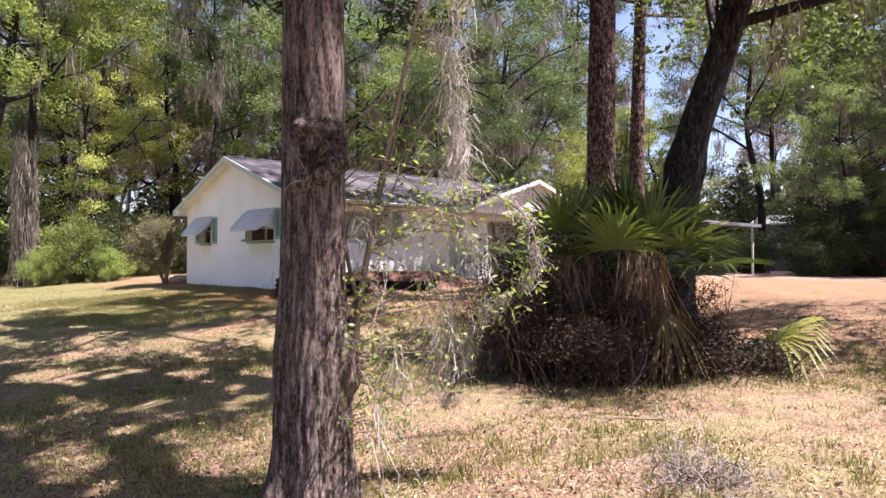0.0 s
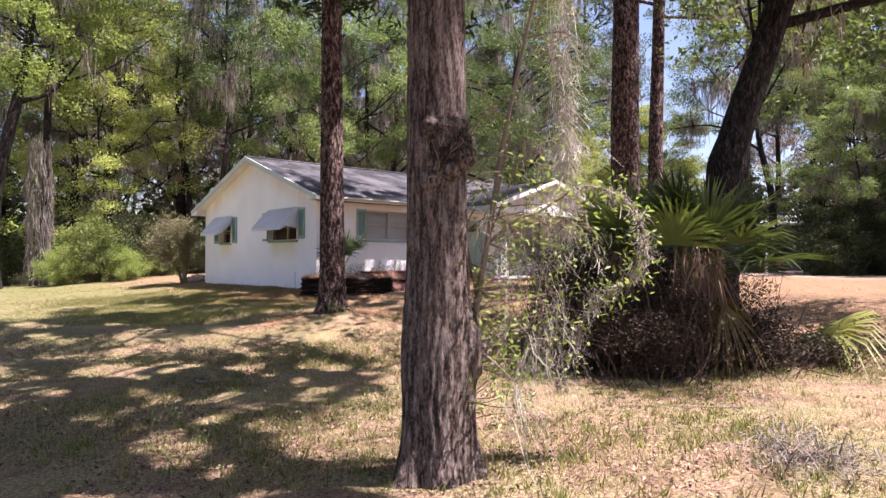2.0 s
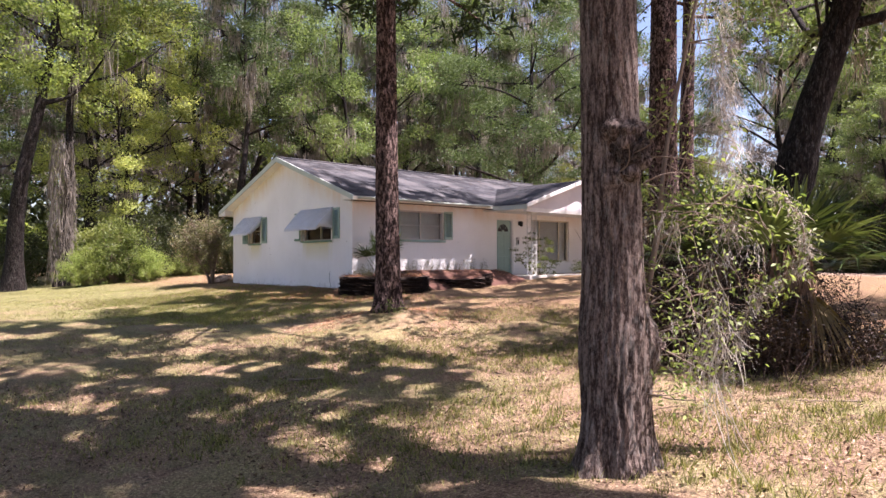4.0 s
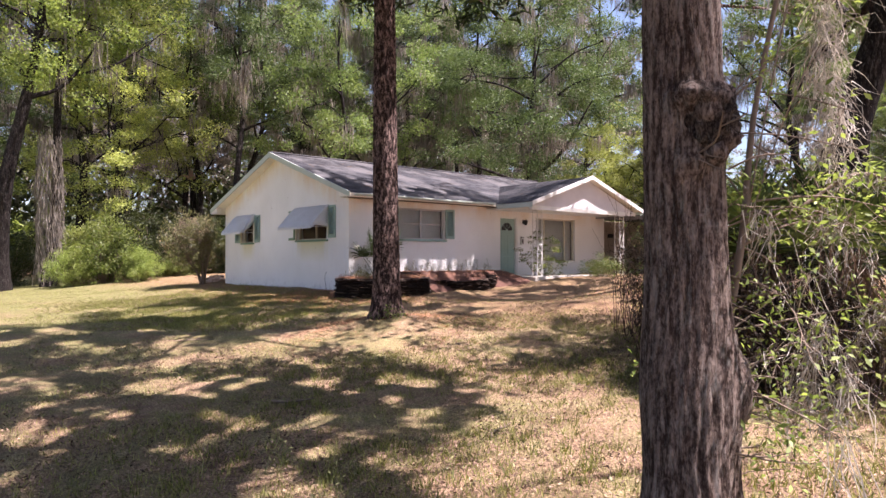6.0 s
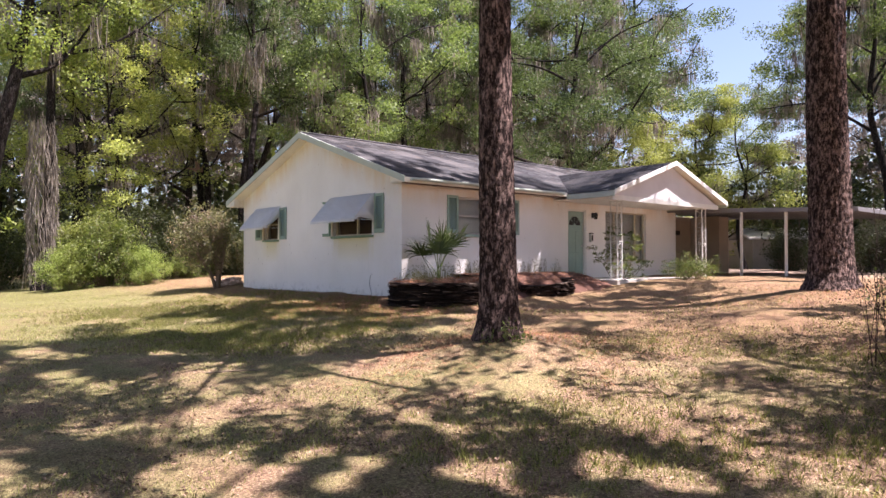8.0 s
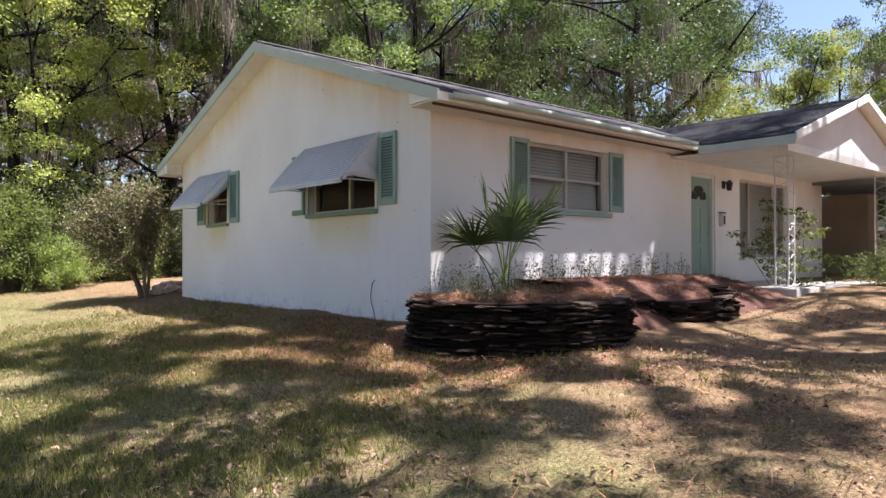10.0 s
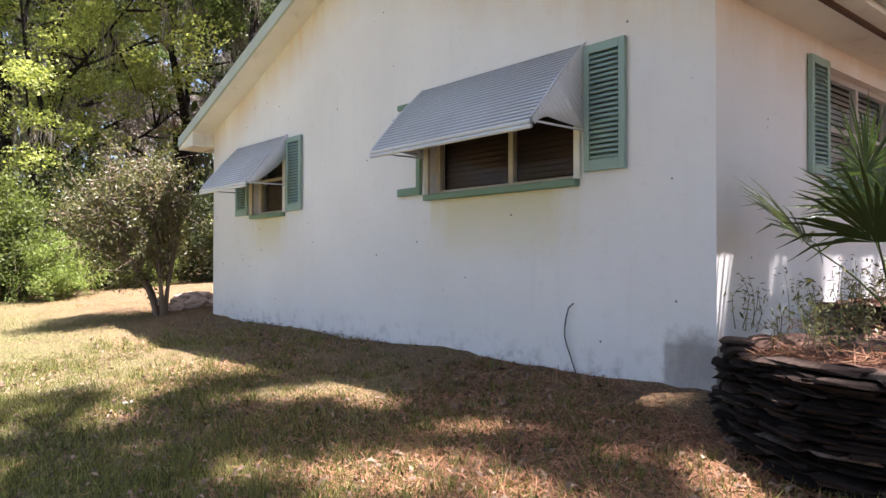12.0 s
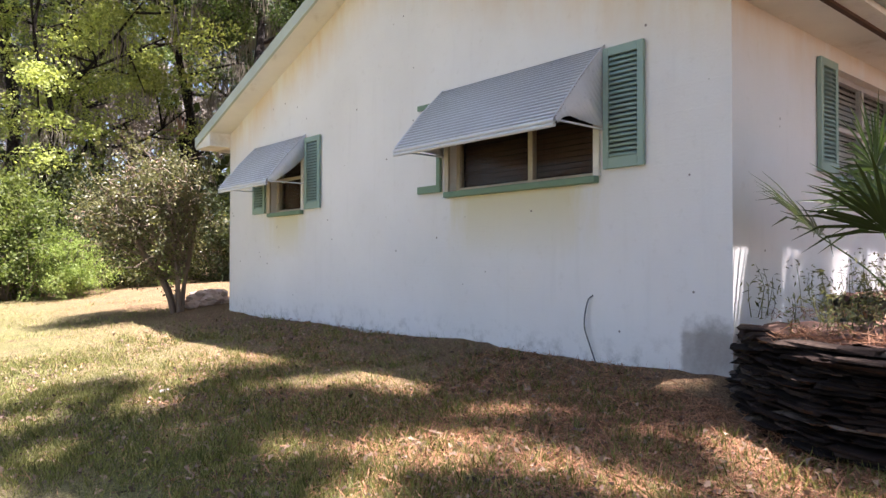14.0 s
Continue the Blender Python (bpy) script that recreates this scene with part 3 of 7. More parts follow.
def build_roof():
    x0, x1 = -0.36, LONG + 0.4

    def slope(sign):
        # overlapping courses of shingle, each butt standing a little proud
        rows = 34
        edge_y, mid_y = (-0.56, RIDGE_Y) if sign > 0 else (DEEP + 0.56, RIDGE_Y)
        rng = np.random.default_rng(3 if sign > 0 else 4)
        for r in range(rows):
            s = Soup()
            f0, f1 = r / rows, min(1.0, (r + 1.15) / rows)
            xs = np.linspace(x0, x1, 60)
            za, zb = EAVE_Z + (RIDGE_Z - EAVE_Z) * f0, EAVE_Z + (RIDGE_Z - EAVE_Z) * f1
            ya, yb = edge_y + (mid_y - edge_y) * f0, edge_y + (mid_y - edge_y) * f1
            wave = rng.normal(size=60) * 0.004
            lower = np.stack([xs, np.full(60, ya), za + 0.022 + wave], -1)
            upper = np.stack([xs, np.full(60, yb), np.full(60, zb + 0.004)], -1)
            butt = np.stack([xs, np.full(60, ya), np.full(60, za - 0.002)], -1)
            i = np.arange(59)
            s.add(np.concatenate([butt, lower, upper]), np.concatenate([np.stack([i, i + 1, i + 61, i + 60], -1), np.stack([i + 60, i + 61, i + 121, i + 120], -1)]))
            finish("shingle_course", s.mesh("shingle_course"), ROOF, house)

    slope(1)
    slope(-1)
    bm = bmesh.new()
    dz = -0.012
    for a, b in ((-0.55, RIDGE_Y), (DEEP + 0.55, RIDGE_Y)):
        prism(bm, [(x0 + 0.02, a, EAVE_Z + dz), (x0 + 0.02, b, RIDGE_Z + dz), (x0 + 0.02, b, RIDGE_Z - 0.07), (x0 + 0.02, a, EAVE_Z - 0.07)], (x1 - x0 - 0.04, 0, 0))
    part("roof_deck", bm, SOFFIT, house)
    part("ridge_cap", boxes(((x0, RIDGE_Y - 0.12, RIDGE_Z - 0.015), (x1, RIDGE_Y + 0.12, RIDGE_Z + 0.03)), bevel=0.02), ROOF, house)
    # barge boards at the gable verge
    bm = bmesh.new()
    for a in (-0.58, DEEP + 0.58):
        prism(bm, [(x0 - 0.02, a, EAVE_Z - 0.13), (x0 - 0.02, a, EAVE_Z + 0.02), (x0 - 0.02, RIDGE_Y, RIDGE_Z + 0.02), (x0 - 0.02, RIDGE_Y, RIDGE_Z - 0.16)], (0.035, 0, 0))
    part("barge_board", bm, FASCIA, house, "pale green mildewed barge board")
    # sloping soffit under the verge and boxed soffit under the eaves
    bm = bmesh.new()
    for a in (-0.5, DEEP + 0.5):
        prism(bm, [(x0 + 0.02, a, EAVE_Z - 0.10), (x0 + 0.02, RIDGE_Y, RIDGE_Z - 0.105), (0.0, RIDGE_Y, RIDGE_Z - 0.105), (0.0, a, EAVE_Z - 0.10)], (0, 0, -0.02))
    part("verge_soffit", bm, SOFFIT, house, "cream painted soffit with peeling patches")
    for a, b in ((-0.55, 0.0), (DEEP, DEEP + 0.55)):
        part("eave_soffit", boxes(((x0 + 0.01, a, EAVE_Z - 0.112), (LONG, b, EAVE_Z - 0.095))), SOFFIT, house)
    # boxed ends where the eaves meet the gable
    for a, b, low in ((-0.56, 0.0, 0.085), (DEEP + 0.56, DEEP, 0.165)):
        bm = bmesh.new()
        prism(bm, [(x0 + 0.006, a, EAVE_Z - low), (x0 + 0.006, a, EAVE_Z - 0.03), (x0 + 0.006, b, EAVE_Z + 0.10), (x0 + 0.006, b, EAVE_Z - low)], (0.35, 0, 0))
        part("eave_return", bm, SOFFIT, house)
    part("front_fascia", boxes(((x0, -0.585, EAVE_Z - 0.118), (5.9, -0.555, EAVE_Z - 0.01))), SOFFIT, house, "cream fascia board stained by the leaking gutter")
    part("drip_board", boxes(((x0 + 0.05, -0.435, EAVE_Z - 0.140), (5.88, -0.395, EAVE_Z - 0.1125))), ROTTEN, house, "rotten brown board along the eave")
    part("back_fascia", boxes(((x0, DEEP + 0.555, EAVE_Z - 0.17), (x1, DEEP + 0.585, EAVE_Z - 0.01))), TRIM, house)
    # gutter: an open trough along the front eave, bent in places
    s = Soup()
    xs = np.linspace(x0 + 0.16, 5.55, 40)
    prof = [(-0.59, 0.0), (-0.59, -0.065), (-0.65, -0.075), (-0.675, -0.045), (-0.68, 0.005)]
    sag = 0.006 * np.sin(xs * 1.3) + 0.003 * np.sin(xs * 5.3)
    rowsv = [np.stack([xs, np.full(40, y) - 0.003 * np.sin(xs * 7), EAVE_Z - 0.015 + z + sag], -1) for y, z in prof]
    i = np.arange(39)
    s.add(np.concatenate(rowsv), np.concatenate([np.stack([i + 40 * r, i + 1 + 40 * r, i + 41 + 40 * r, i + 40 + 40 * r], -1) for r in range(4)]))
    gutter = finish("gutter", s.mesh("gutter"), FASCIA, house, "bent white metal gutter along the eave")
    sol = gutter.modifiers.new("thick", "SOLIDIFY")
    sol.thickness = 0.006


build_roof()


def build_porch_roof():
    px, pz, ex0, ex1, ez, py = 8.95, 3.93, 5.70, 12.20, 2.86, -2.25
    for ex, rows in ((ex0, 22), (ex1, 22)):
        for r in range(rows):
            s = Soup()
            f0, f1 = r / rows, min(1.0, (r + 1.15) / rows)
            ys = np.linspace(py, 2.6, 24)
            xa, xb = ex + (px - ex) * f0, ex + (px - ex) * f1
            za, zb = ez + (pz - ez) * f0, ez + (pz - ez) * f1
            low = np.stack([np.full(24, xa), ys, np.full(24, za + 0.02)], -1)
            high = np.stack([np.full(24, xb), ys, np.full(24, zb + 0.003)], -1)
            butt = np.stack([np.full(24, xa), ys, np.full(24, za - 0.002)], -1)
            i = np.arange(23)
            s.add(np.concatenate([butt, low, high]), np.concatenate([np.stack([i, i + 1, i + 25, i + 24], -1), np.stack([i + 24, i + 25, i + 49, i + 48], -1)]))
            finish("shingle_course", s.mesh("shingle_course"), ROOF, house)
    bm = bmesh.new()
    prism(bm, [(ex0 + 0.02, py + 0.02, ez - 0.012), (px, py + 0.02, pz - 0.012), (ex1 - 0.02, py + 0.02, ez - 0.012), (ex1 - 0.02, py + 0.02, ez - 0.07), (px, py + 0.02, pz - 0.08), (ex0 + 0.02, py + 0.02, ez - 0.07)], (0, 2.2, 0))
    part("porch_deck", bm, SOFFIT, house)
    # white barge boards of the porch gable
    bm = bmesh.new()
    prism(bm, [(ex0, py - 0.03, ez - 0.12), (ex0, py - 0.03, ez + 0.02), (px, py - 0.03, pz + 0.03), (px, py - 0.03, pz - 0.10)], (0, 0.035, 0))
    prism(bm, [(ex1, py - 0.03, ez - 0.12), (ex1, py - 0.03, ez + 0.02), (px + 0.002, py - 0.03, pz + 0.03), (px + 0.002, py - 0.03, pz - 0.10)], (0, 0.035, 0))
    part("porch_barge_board", bm, TRIM, house, "white barge boards of the porch gable")
    bm = bmesh.new()
    prism(bm, [(ex0 + 0.25, py + 0.22, ez - 0.12), (px, py + 0.22, pz - 0.10), (ex1 - 0.25, py + 0.22, ez - 0.12)], (0, 0.05, 0))
    part("porch_gable", bm, GABLE, house, "pale boarded triangle over the porch")
    part("porch_beam", boxes(((ex0 + 0.2, py + 0.2, ez - 0.24), (ex1 - 0.2, py + 0.34, ez - 0.10))), TRIM, house)
    part("porch_ceiling", boxes(((ex0 + 0.1, py + 0.3, ez - 0.16), (ex1 - 0.1, -0.002, ez - 0.13))), TRIM, house)
    part("porch_fascia", boxes(((ex0 - 0.015, py, ez - 0.17), (ex0 + 0.02, -0.60, ez - 0.02))), FASCIA, house, "grey-green fascia of the porch eave")
    part("porch_fascia", boxes(((ex1 - 0.02, py, ez - 0.17), (ex1 + 0.015, 0.3, ez - 0.02))), FASCIA, house)
    part("porch_slab", boxes(((5.95, -2.15, 0.02), (12.4, -0.002, 0.36)), bevel=0.01), CONCRETE, house, "pale concrete porch slab")


build_porch_roof()


def iron_post(name, x, y):
    """Wrought-iron porch post: slim corner bars with an S-scroll lattice between them."""
    z0, z1 = 0.36, 2.64
    bm = bmesh.new()
    bars = [(x - 0.12, y), (x + 0.12, y), (x - 0.12, y + 0.22)]
    for bx, by in bars:
        box(bm, (bx - 0.011, by - 0.011, z0), (bx + 0.011, by + 0.011, z1))
    for z in (z0 + 0.02, 1.45, z1 - 0.03):
        box(bm, (x - 0.14, y - 0.014, z - 0.012), (x + 0.14, y + 0.014, z + 0.012))
        box(bm, (x - 0.134, y - 0.014, z - 0.012), (x - 0.106, y + 0.24, z + 0.012))
    post = part(name, bm, IRON, house, "white wrought-iron porch post")
    s = Soup()
    for k in range(9):
        zc = z0 + 0.14 + k * 0.25
        th = np.linspace(0, 2 * math.pi, 15)
        a = np.stack([x + 0.105 * np.sin(th), np.full(15, y), zc + 0.12 * (th / math.pi - 1)], -1)
        tube(s, a, 0.007, 4)
        b = np.stack([np.full(15, x - 0.12), y + 0.11 + 0.10 * np.sin(th + math.pi), zc + 0.12 * (th / math.pi - 1)], -1)
        tube(s, b, 0.007, 4)
    finish("scroll", s.mesh("scroll"), IRON, post)


iron_post("porch_post", 6.56, -1.82)
iron_post("porch_post", 11.25, -1.92)


def gable_place(u, z, w):
    return (w, u, z)


def front_place(u, z, w):
    return (u, w, z)


def sash_window(name, place, u0, u1, z0, z1, cols, rows, blind, blind_label, frame_mat=FRAME, split=None):
    """A window set into its opening: frame, panes, muntins and a blind behind the glass."""
    def pb(*pairs):
        bm = bmesh.new()
        for a, b in pairs:
            box(bm, place(*a), place(*b))
        return bm
    d = 0.09
    win = part(name, pb(((u0, z0, d), (u1, z0 + 0.05, d + 0.06)), ((u0, z1 - 0.05, d), (u1, z1, d + 0.06)), ((u0, z0 + 0.05, d), (u0 + 0.05, z1 - 0.05, d + 0.06)), ((u1 - 0.05, z0 + 0.05, d), (u1, z1 - 0.05, d + 0.06))), frame_mat, house)
    us = split or [u0 + 0.05 + (u1 - u0 - 0.1) * i / cols for i in range(cols + 1)]
    zs = [z0 + 0.05 + (z1 - z0 - 0.1) * i / rows for i in range(rows + 1)]
    for u in us[1:-1]:
        part("mullion", pb(((u - 0.028, z0 + 0.05, d - 0.005), (u + 0.028, z1 - 0.05, d + 0.055))), frame_mat, win)
    for z in zs[1:-1]:
        for a, b in zip(us, us[1:]):
            part("meeting_rail", pb(((a + 0.028, z - 0.02, d), (b - 0.028, z + 0.02, d + 0.05))), frame_mat, win)
    for a, b in zip(us, us[1:]):
        for c, e in zip(zs, zs[1:]):
            pane = part("pane", pb(((a + 0.01, c + 0.005, d + 0.022), (b - 0.01, e - 0.005, d + 0.027))), GLASS, win)
            pane.visible_shadow = False
    # slatted blind
    rng = random.Random(len(name) + int(u0 * 10))
    s = Soup()
    n = max(4, int((z1 - z0) / 0.055))
    for i in range(n):
        z = z0 + 0.03 + (z1 - z0 - 0.06) * (i + 0.5) / n
        tilt = 0.018 + rng.uniform(-0.004, 0.004)
        q = [place(u0 + 0.02, z - 0.029, d + 0.12 - tilt), place(u1 - 0.02, z - 0.029, d + 0.12 - tilt), place(u1 - 0.02, z + 0.026, d + 0.12 + tilt), place(u0 + 0.02, z + 0.026, d + 0.12 + tilt)]
        s.add(q, [[0, 1, 2, 3]])
    finish("blind", s.mesh("blind"), blind, win, blind_label)
    # near-black sheet in place of the unlit room behind the blind
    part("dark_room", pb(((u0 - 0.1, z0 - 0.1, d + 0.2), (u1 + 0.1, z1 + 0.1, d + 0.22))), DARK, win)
    return win


win_a = sash_window("bedroom_window", gable_place, 1.21, 3.09, 1.57, 2.58, 2, 1, BROWN, "dark brown slatted blind", split=[1.26, 2.03, 3.04])
win_b = sash_window("back_window", gable_place, 6.25, 7.20, 1.55, 2.55, 1, 2, BROWN, "dark brown slatted blind")
win_c = sash_window("front_window", front_place, 1.89, 3.83, 1.60, 2.60, 2, 2, BLIND, "pale horizontal blind", GREY_FRAME)
win_d = sash_window("picture_window", front_place, 8.45, 10.83, 0.86, 2.52, 3, 1, BLIND, "pale closed curtain behind the glass", FRAME, split=[8.50, 9.05, 10.28, 10.78])
part("sill", boxes(((-0.07, 1.17, 1.515), (0.09, 3.13, 1.575)), bevel=0.006), TEAL_SILL, win_a, "faded green sill")
part("sill", boxes(((-0.06, 6.22, 1.50), (0.09, 7.24, 1.555)), bevel=0.006), TEAL_SILL, win_b, "faded green sill")
part("sill", boxes(((1.84, -0.07, 1.53), (3.88, 0.09, 1.605)), bevel=0.006), TEAL, win_c, "pale teal sill")
part("sill", boxes(((8.40, -0.06, 0.80), (10.88, 0.09, 0.865)), bevel=0.006), TRIM, win_d)
for w_, a, b, z0, z1, mt in ((win_a, 3.09, 3.15, 1.575, 2.58, FRAME), (win_a, 1.15, 1.21, 1.575, 2.58, TRIM), (win_b, 7.20, 7.30, 1.555, 2.55, FRAME), (win_b, 6.17, 6.25, 1.555, 2.55, TRIM)):
    part("casing", boxes(((-0.03, a, z0), (-0.002, b, z1))), mt, w_)


def shutter(place, u0, u1, z0, z1):
    """Louvred shutter screwed to the wall: stiles, rails and tilted louvres."""
    def pb(*pairs):
        bm = bmesh.new()
        for a, b in pairs:
            box(bm, place(*a), place(*b), 0.003)
        return bm
    o, i = -0.045, -0.008
    ob = part("shutter", pb(((u0, z0, o), (u0 + 0.055, z1, i)), ((u1 - 0.055, z0, o), (u1, z1, i)), ((u0 + 0.055, z0, o), (u1 - 0.055, z0 + 0.09, i)), ((u0 + 0.055, z1 - 0.07, o), (u1 - 0.055, z1, i)), ((u0 + 0.05, z0 + 0.05, i - 0.004), (u1 - 0.05, z1 - 0.05, i))), TEAL, house, "louvred teal-green shutter with faded paint")
    n = 21
    a, b = u0 + 0.057, u1 - 0.057
    s = Soup()
    zc, h, t = 0.0, 0.016, 0.007
    corners = [(a, -h, o + 0.004), (b, -h, o + 0.004), (b, h, i - 0.008), (a, h, i - 0.008)]
    v = [place(u, z, w) for u, z, w in corners] + [place(u, z + t, w) for u, z, w in corners]
    base = np.array(v)
    for k in range(n):
        z = z0 + 0.115 + (z1 - z0 - 0.21) * k / (n - 1)
        slat = louvre_mesh(base)
        sl = new("louvre", slat)
        sl.parent = ob
        sl.location = (0, 0, z)


LOUVRES = {}


def louvre_mesh(base):
    key = tuple(np.round(base.ravel(), 3))
    if key not in LOUVRES:
        s = Soup()
        s.add(base, [[0, 1, 2, 3], [4, 5, 6, 7], [0, 1, 5, 4], [1, 2, 6, 5], [2, 3, 7, 6], [3, 0, 4, 7]])
        me = s.mesh("louvre")
        me.materials.append(TEAL)
        LOUVRES[key] = me
    return LOUVRES[key]


shutter(gable_place, 0.71, 1.10, 1.62, 2.63)
shutter(gable_place, 5.73, 6.13, 1.56, 2.55)
shutter(gable_place, 7.35, 7.76, 1.56, 2.55)
shutter(front_place, 1.49, 1.87, 1.63, 2.62)
shutter(front_place, 3.85, 4.24, 1.63, 2.62)
# what is left of the broken shutter
part("broken_shutter", boxes(((-0.045, 3.215, 1.585), (-0.008, 3.275, 2.56)), ((-0.045, 3.275, 1.585), (-0.008, 3.60, 1.665)), ((-0.045, 3.275, 2.51), (-0.008, 3.60, 2.565)), bevel=0.004), TEAL_SILL, house, "stile and rails left of a broken green shutter")


def awning(u0, u1, z_top, out, z_low, closed, slats):
    """Sheet-metal window awning: lapped slats on a sheet, rolled front lip, ribbed side panels and struts."""
    fs = np.linspace(0, 1, slats + 1)
    roof_at = lambda f: np.array([-0.012 - out * f, z_top + (z_low + 0.075 - z_top) * f**1.12])
    s = Soup()
    line = np.array([roof_at(f) for f in fs])
    v = np.array([(x, u, z) for u in (u0 + 0.004, u1 - 0.004) for x, z in line])
    m = len(line)
    j = np.arange(m - 1)
    s.add(v, np.stack([j, j + 1, j + 1 + m, j + m], -1))
    aw = finish("awning", s.mesh("awning"), ALU_DARK, house, "ribbed pale blue-grey aluminium window awning")
    aw.modifiers.new("thick", "SOLIDIFY").thickness = 0.003
    for f0, f1 in zip(fs, fs[1:]):
        p, q = roof_at(f0), roof_at(f1)
        d = q - p
        nrm = np.array([-d[1], d[0]]) / np.hypot(*d)
        nrm = nrm if nrm[1] > 0 else -nrm
        prof = [p + d * g + nrm * h for g, h in ((0.0, 0.001), (0.30, 0.006), (0.66, 0.0125), (0.80, 0.013), (0.84, 0.0105))]
        k = len(prof)
        v = np.array([(x, u, z) for u in (u0, u1) for x, z in prof])
        i = np.arange(k - 1)
        sl = Soup()
        sl.add(v, np.stack([i, i + 1, i + 1 + k, i + k], -1))
        finish("slat", sl.mesh("slat"), ALU, aw)
    lip = Soup()
    tube(lip, [(-out - 0.018, u0, z_low + 0.055), (-out - 0.018, u1, z_low + 0.055)], 0.019, 10)
    tube(lip, [(-out - 0.018, u0, z_low + 0.018), (-out - 0.018, u1, z_low + 0.018)], 0.018, 10)
    finish("front_lip", lip.mesh("front_lip"), ALU, aw)
    edge_f = [0.0, 0.55, 0.72, 0.85, 0.94, 1.0]
    edge_z = [0.07, 0.10, 0.115, 0.09, 0.04, -0.01]
    low = lambda x: z_low + np.interp((-x - 0.012) / out, edge_f, edge_z)
    for u in (u0 + 0.006, u1 - 0.006):
        way = 1 if u > (u0 + u1) / 2 else -1
        # side panel: ribs square to the slope, cut in a curve below
        s = Soup()
        n = 2 * slats + 1
        top, bot = [], []
        slope = roof_at(1.0) - roof_at(0.0)
        down = np.array([-slope[1], slope[0]]) / np.hypot(*slope)
        down = down if down[1] < 0 else -down
        for k in range(n):
            p = roof_at(k / (n - 1))
            r = p.copy()
            while r[0] < -0.004 and (r[1] > low(r[0]) if closed else np.hypot(*(r - p)) < 0.42 * (k / (n - 1)) ** 0.5 * (1.15 - k / (n - 1))) and np.hypot(*(r - p)) < 1.2:
                r = r + down * 0.004
            w = u + way * (0.010 if k % 2 else 0.0)
            top.append((p[0], w, p[1] - 0.004))
            bot.append((r[0], w, r[1]))
        k = np.arange(n - 1)
        s.add(np.concatenate([top, bot]), np.stack([k, k + 1, k + 1 + n, k + n], -1))
        side = finish("side_panel", s.mesh("side_panel"), ALU, aw)
        side.modifiers.new("thick", "SOLIDIFY").thickness = 0.003
        s = Soup()
        tube(s, [(roof_at(f)[0], u, roof_at(f)[1] + 0.012) for f in (0, 0.5, 1)], 0.009, 6)
        finish("edge_rail", s.mesh("edge_rail"), ALU, aw)
        s = Soup()
        tube(s, [(-0.01, u, z_low + 0.06), (-out, u, z_low + 0.06)], 0.009, 5)
        finish("strut", s.mesh("strut"), ALU, aw)


awning(1.10, 3.20, 2.66, 0.64, 1.90, True, 22)
awning(6.14, 7.72, 2.60, 0.58, 1.86, False, 20)


def build_door():
    door = part("front_door", boxes(((6.55, 0.10, 0.38), (7.37, 0.145, 2.44)), bevel=0.004), TEAL, house, "teal-green front door with a fan-shaped light")
    for a, b in ((6.64, 6.92), (7.0, 7.28)):
        for c, d in ((0.55, 1.05), (1.15, 1.85)):
            part("door_panel", boxes(((a, 0.088, c), (b, 0.104, d)), bevel=0.006), TEAL, door)
    for k in range(4):
        a0, a1 = math.pi * (k + 0.06) / 4, math.pi * (k + 0.94) / 4
        pts = [(6.96 + r * math.cos(a), 0.094, 2.0 + r * math.sin(a)) for r, a in ((0.07, a0), (0.28, a0), (0.29, (a0 + a1) / 2), (0.28, a1), (0.07, a1))]
        bm = bmesh.new()
        prism(bm, pts, (0, 0.012, 0))
        part("fan_pane", bm, BLACK, door, "dark pane of the fan light")
    part("door_frame", boxes(((6.50, 0.03, 0.38), (6.55, 0.16, 2.50)), ((7.37, 0.03, 0.38), (7.42, 0.16, 2.50)), ((6.55, 0.03, 2.44), (7.37, 0.16, 2.50))), TRIM, door)
    s = Soup()
    tube(s, [(7.29, 0.10, 1.36), (7.29, 0.05, 1.36)], [0.018, 0.03], 8)
    finish("door_knob", s.mesh("door_knob"), IRON, door)


build_door()


def wall_lamp(x, z):
    lamp = thing("wall_lamp", "black metal porch lamp fixed beside the front door", "lamp", (x, 0, z))
    part("back_plate", boxes(((-0.06, -0.02, -0.08), (0.06, -0.001, 0.08)), bevel=0.006), BLACK, lamp)
    part("arm", boxes(((-0.012, -0.12, 0.02), (0.012, -0.02, 0.045))), BLACK, lamp)
    bm = bmesh.new()
    bmesh.ops.create_cone(bm, cap_ends=True, segments=8, radius1=0.045, radius2=0.07, depth=0.15, matrix=Matrix.Translation((0, -0.13, -0.05)))
    part("lantern", bm, BLACK, lamp)
    bm = bmesh.new()
    bmesh.ops.create_cone(bm, cap_ends=True, segments=8, radius1=0.085, radius2=0.02, depth=0.06, matrix=Matrix.Translation((0, -0.13, 0.055)))
    part("cap", bm, BLACK, lamp)


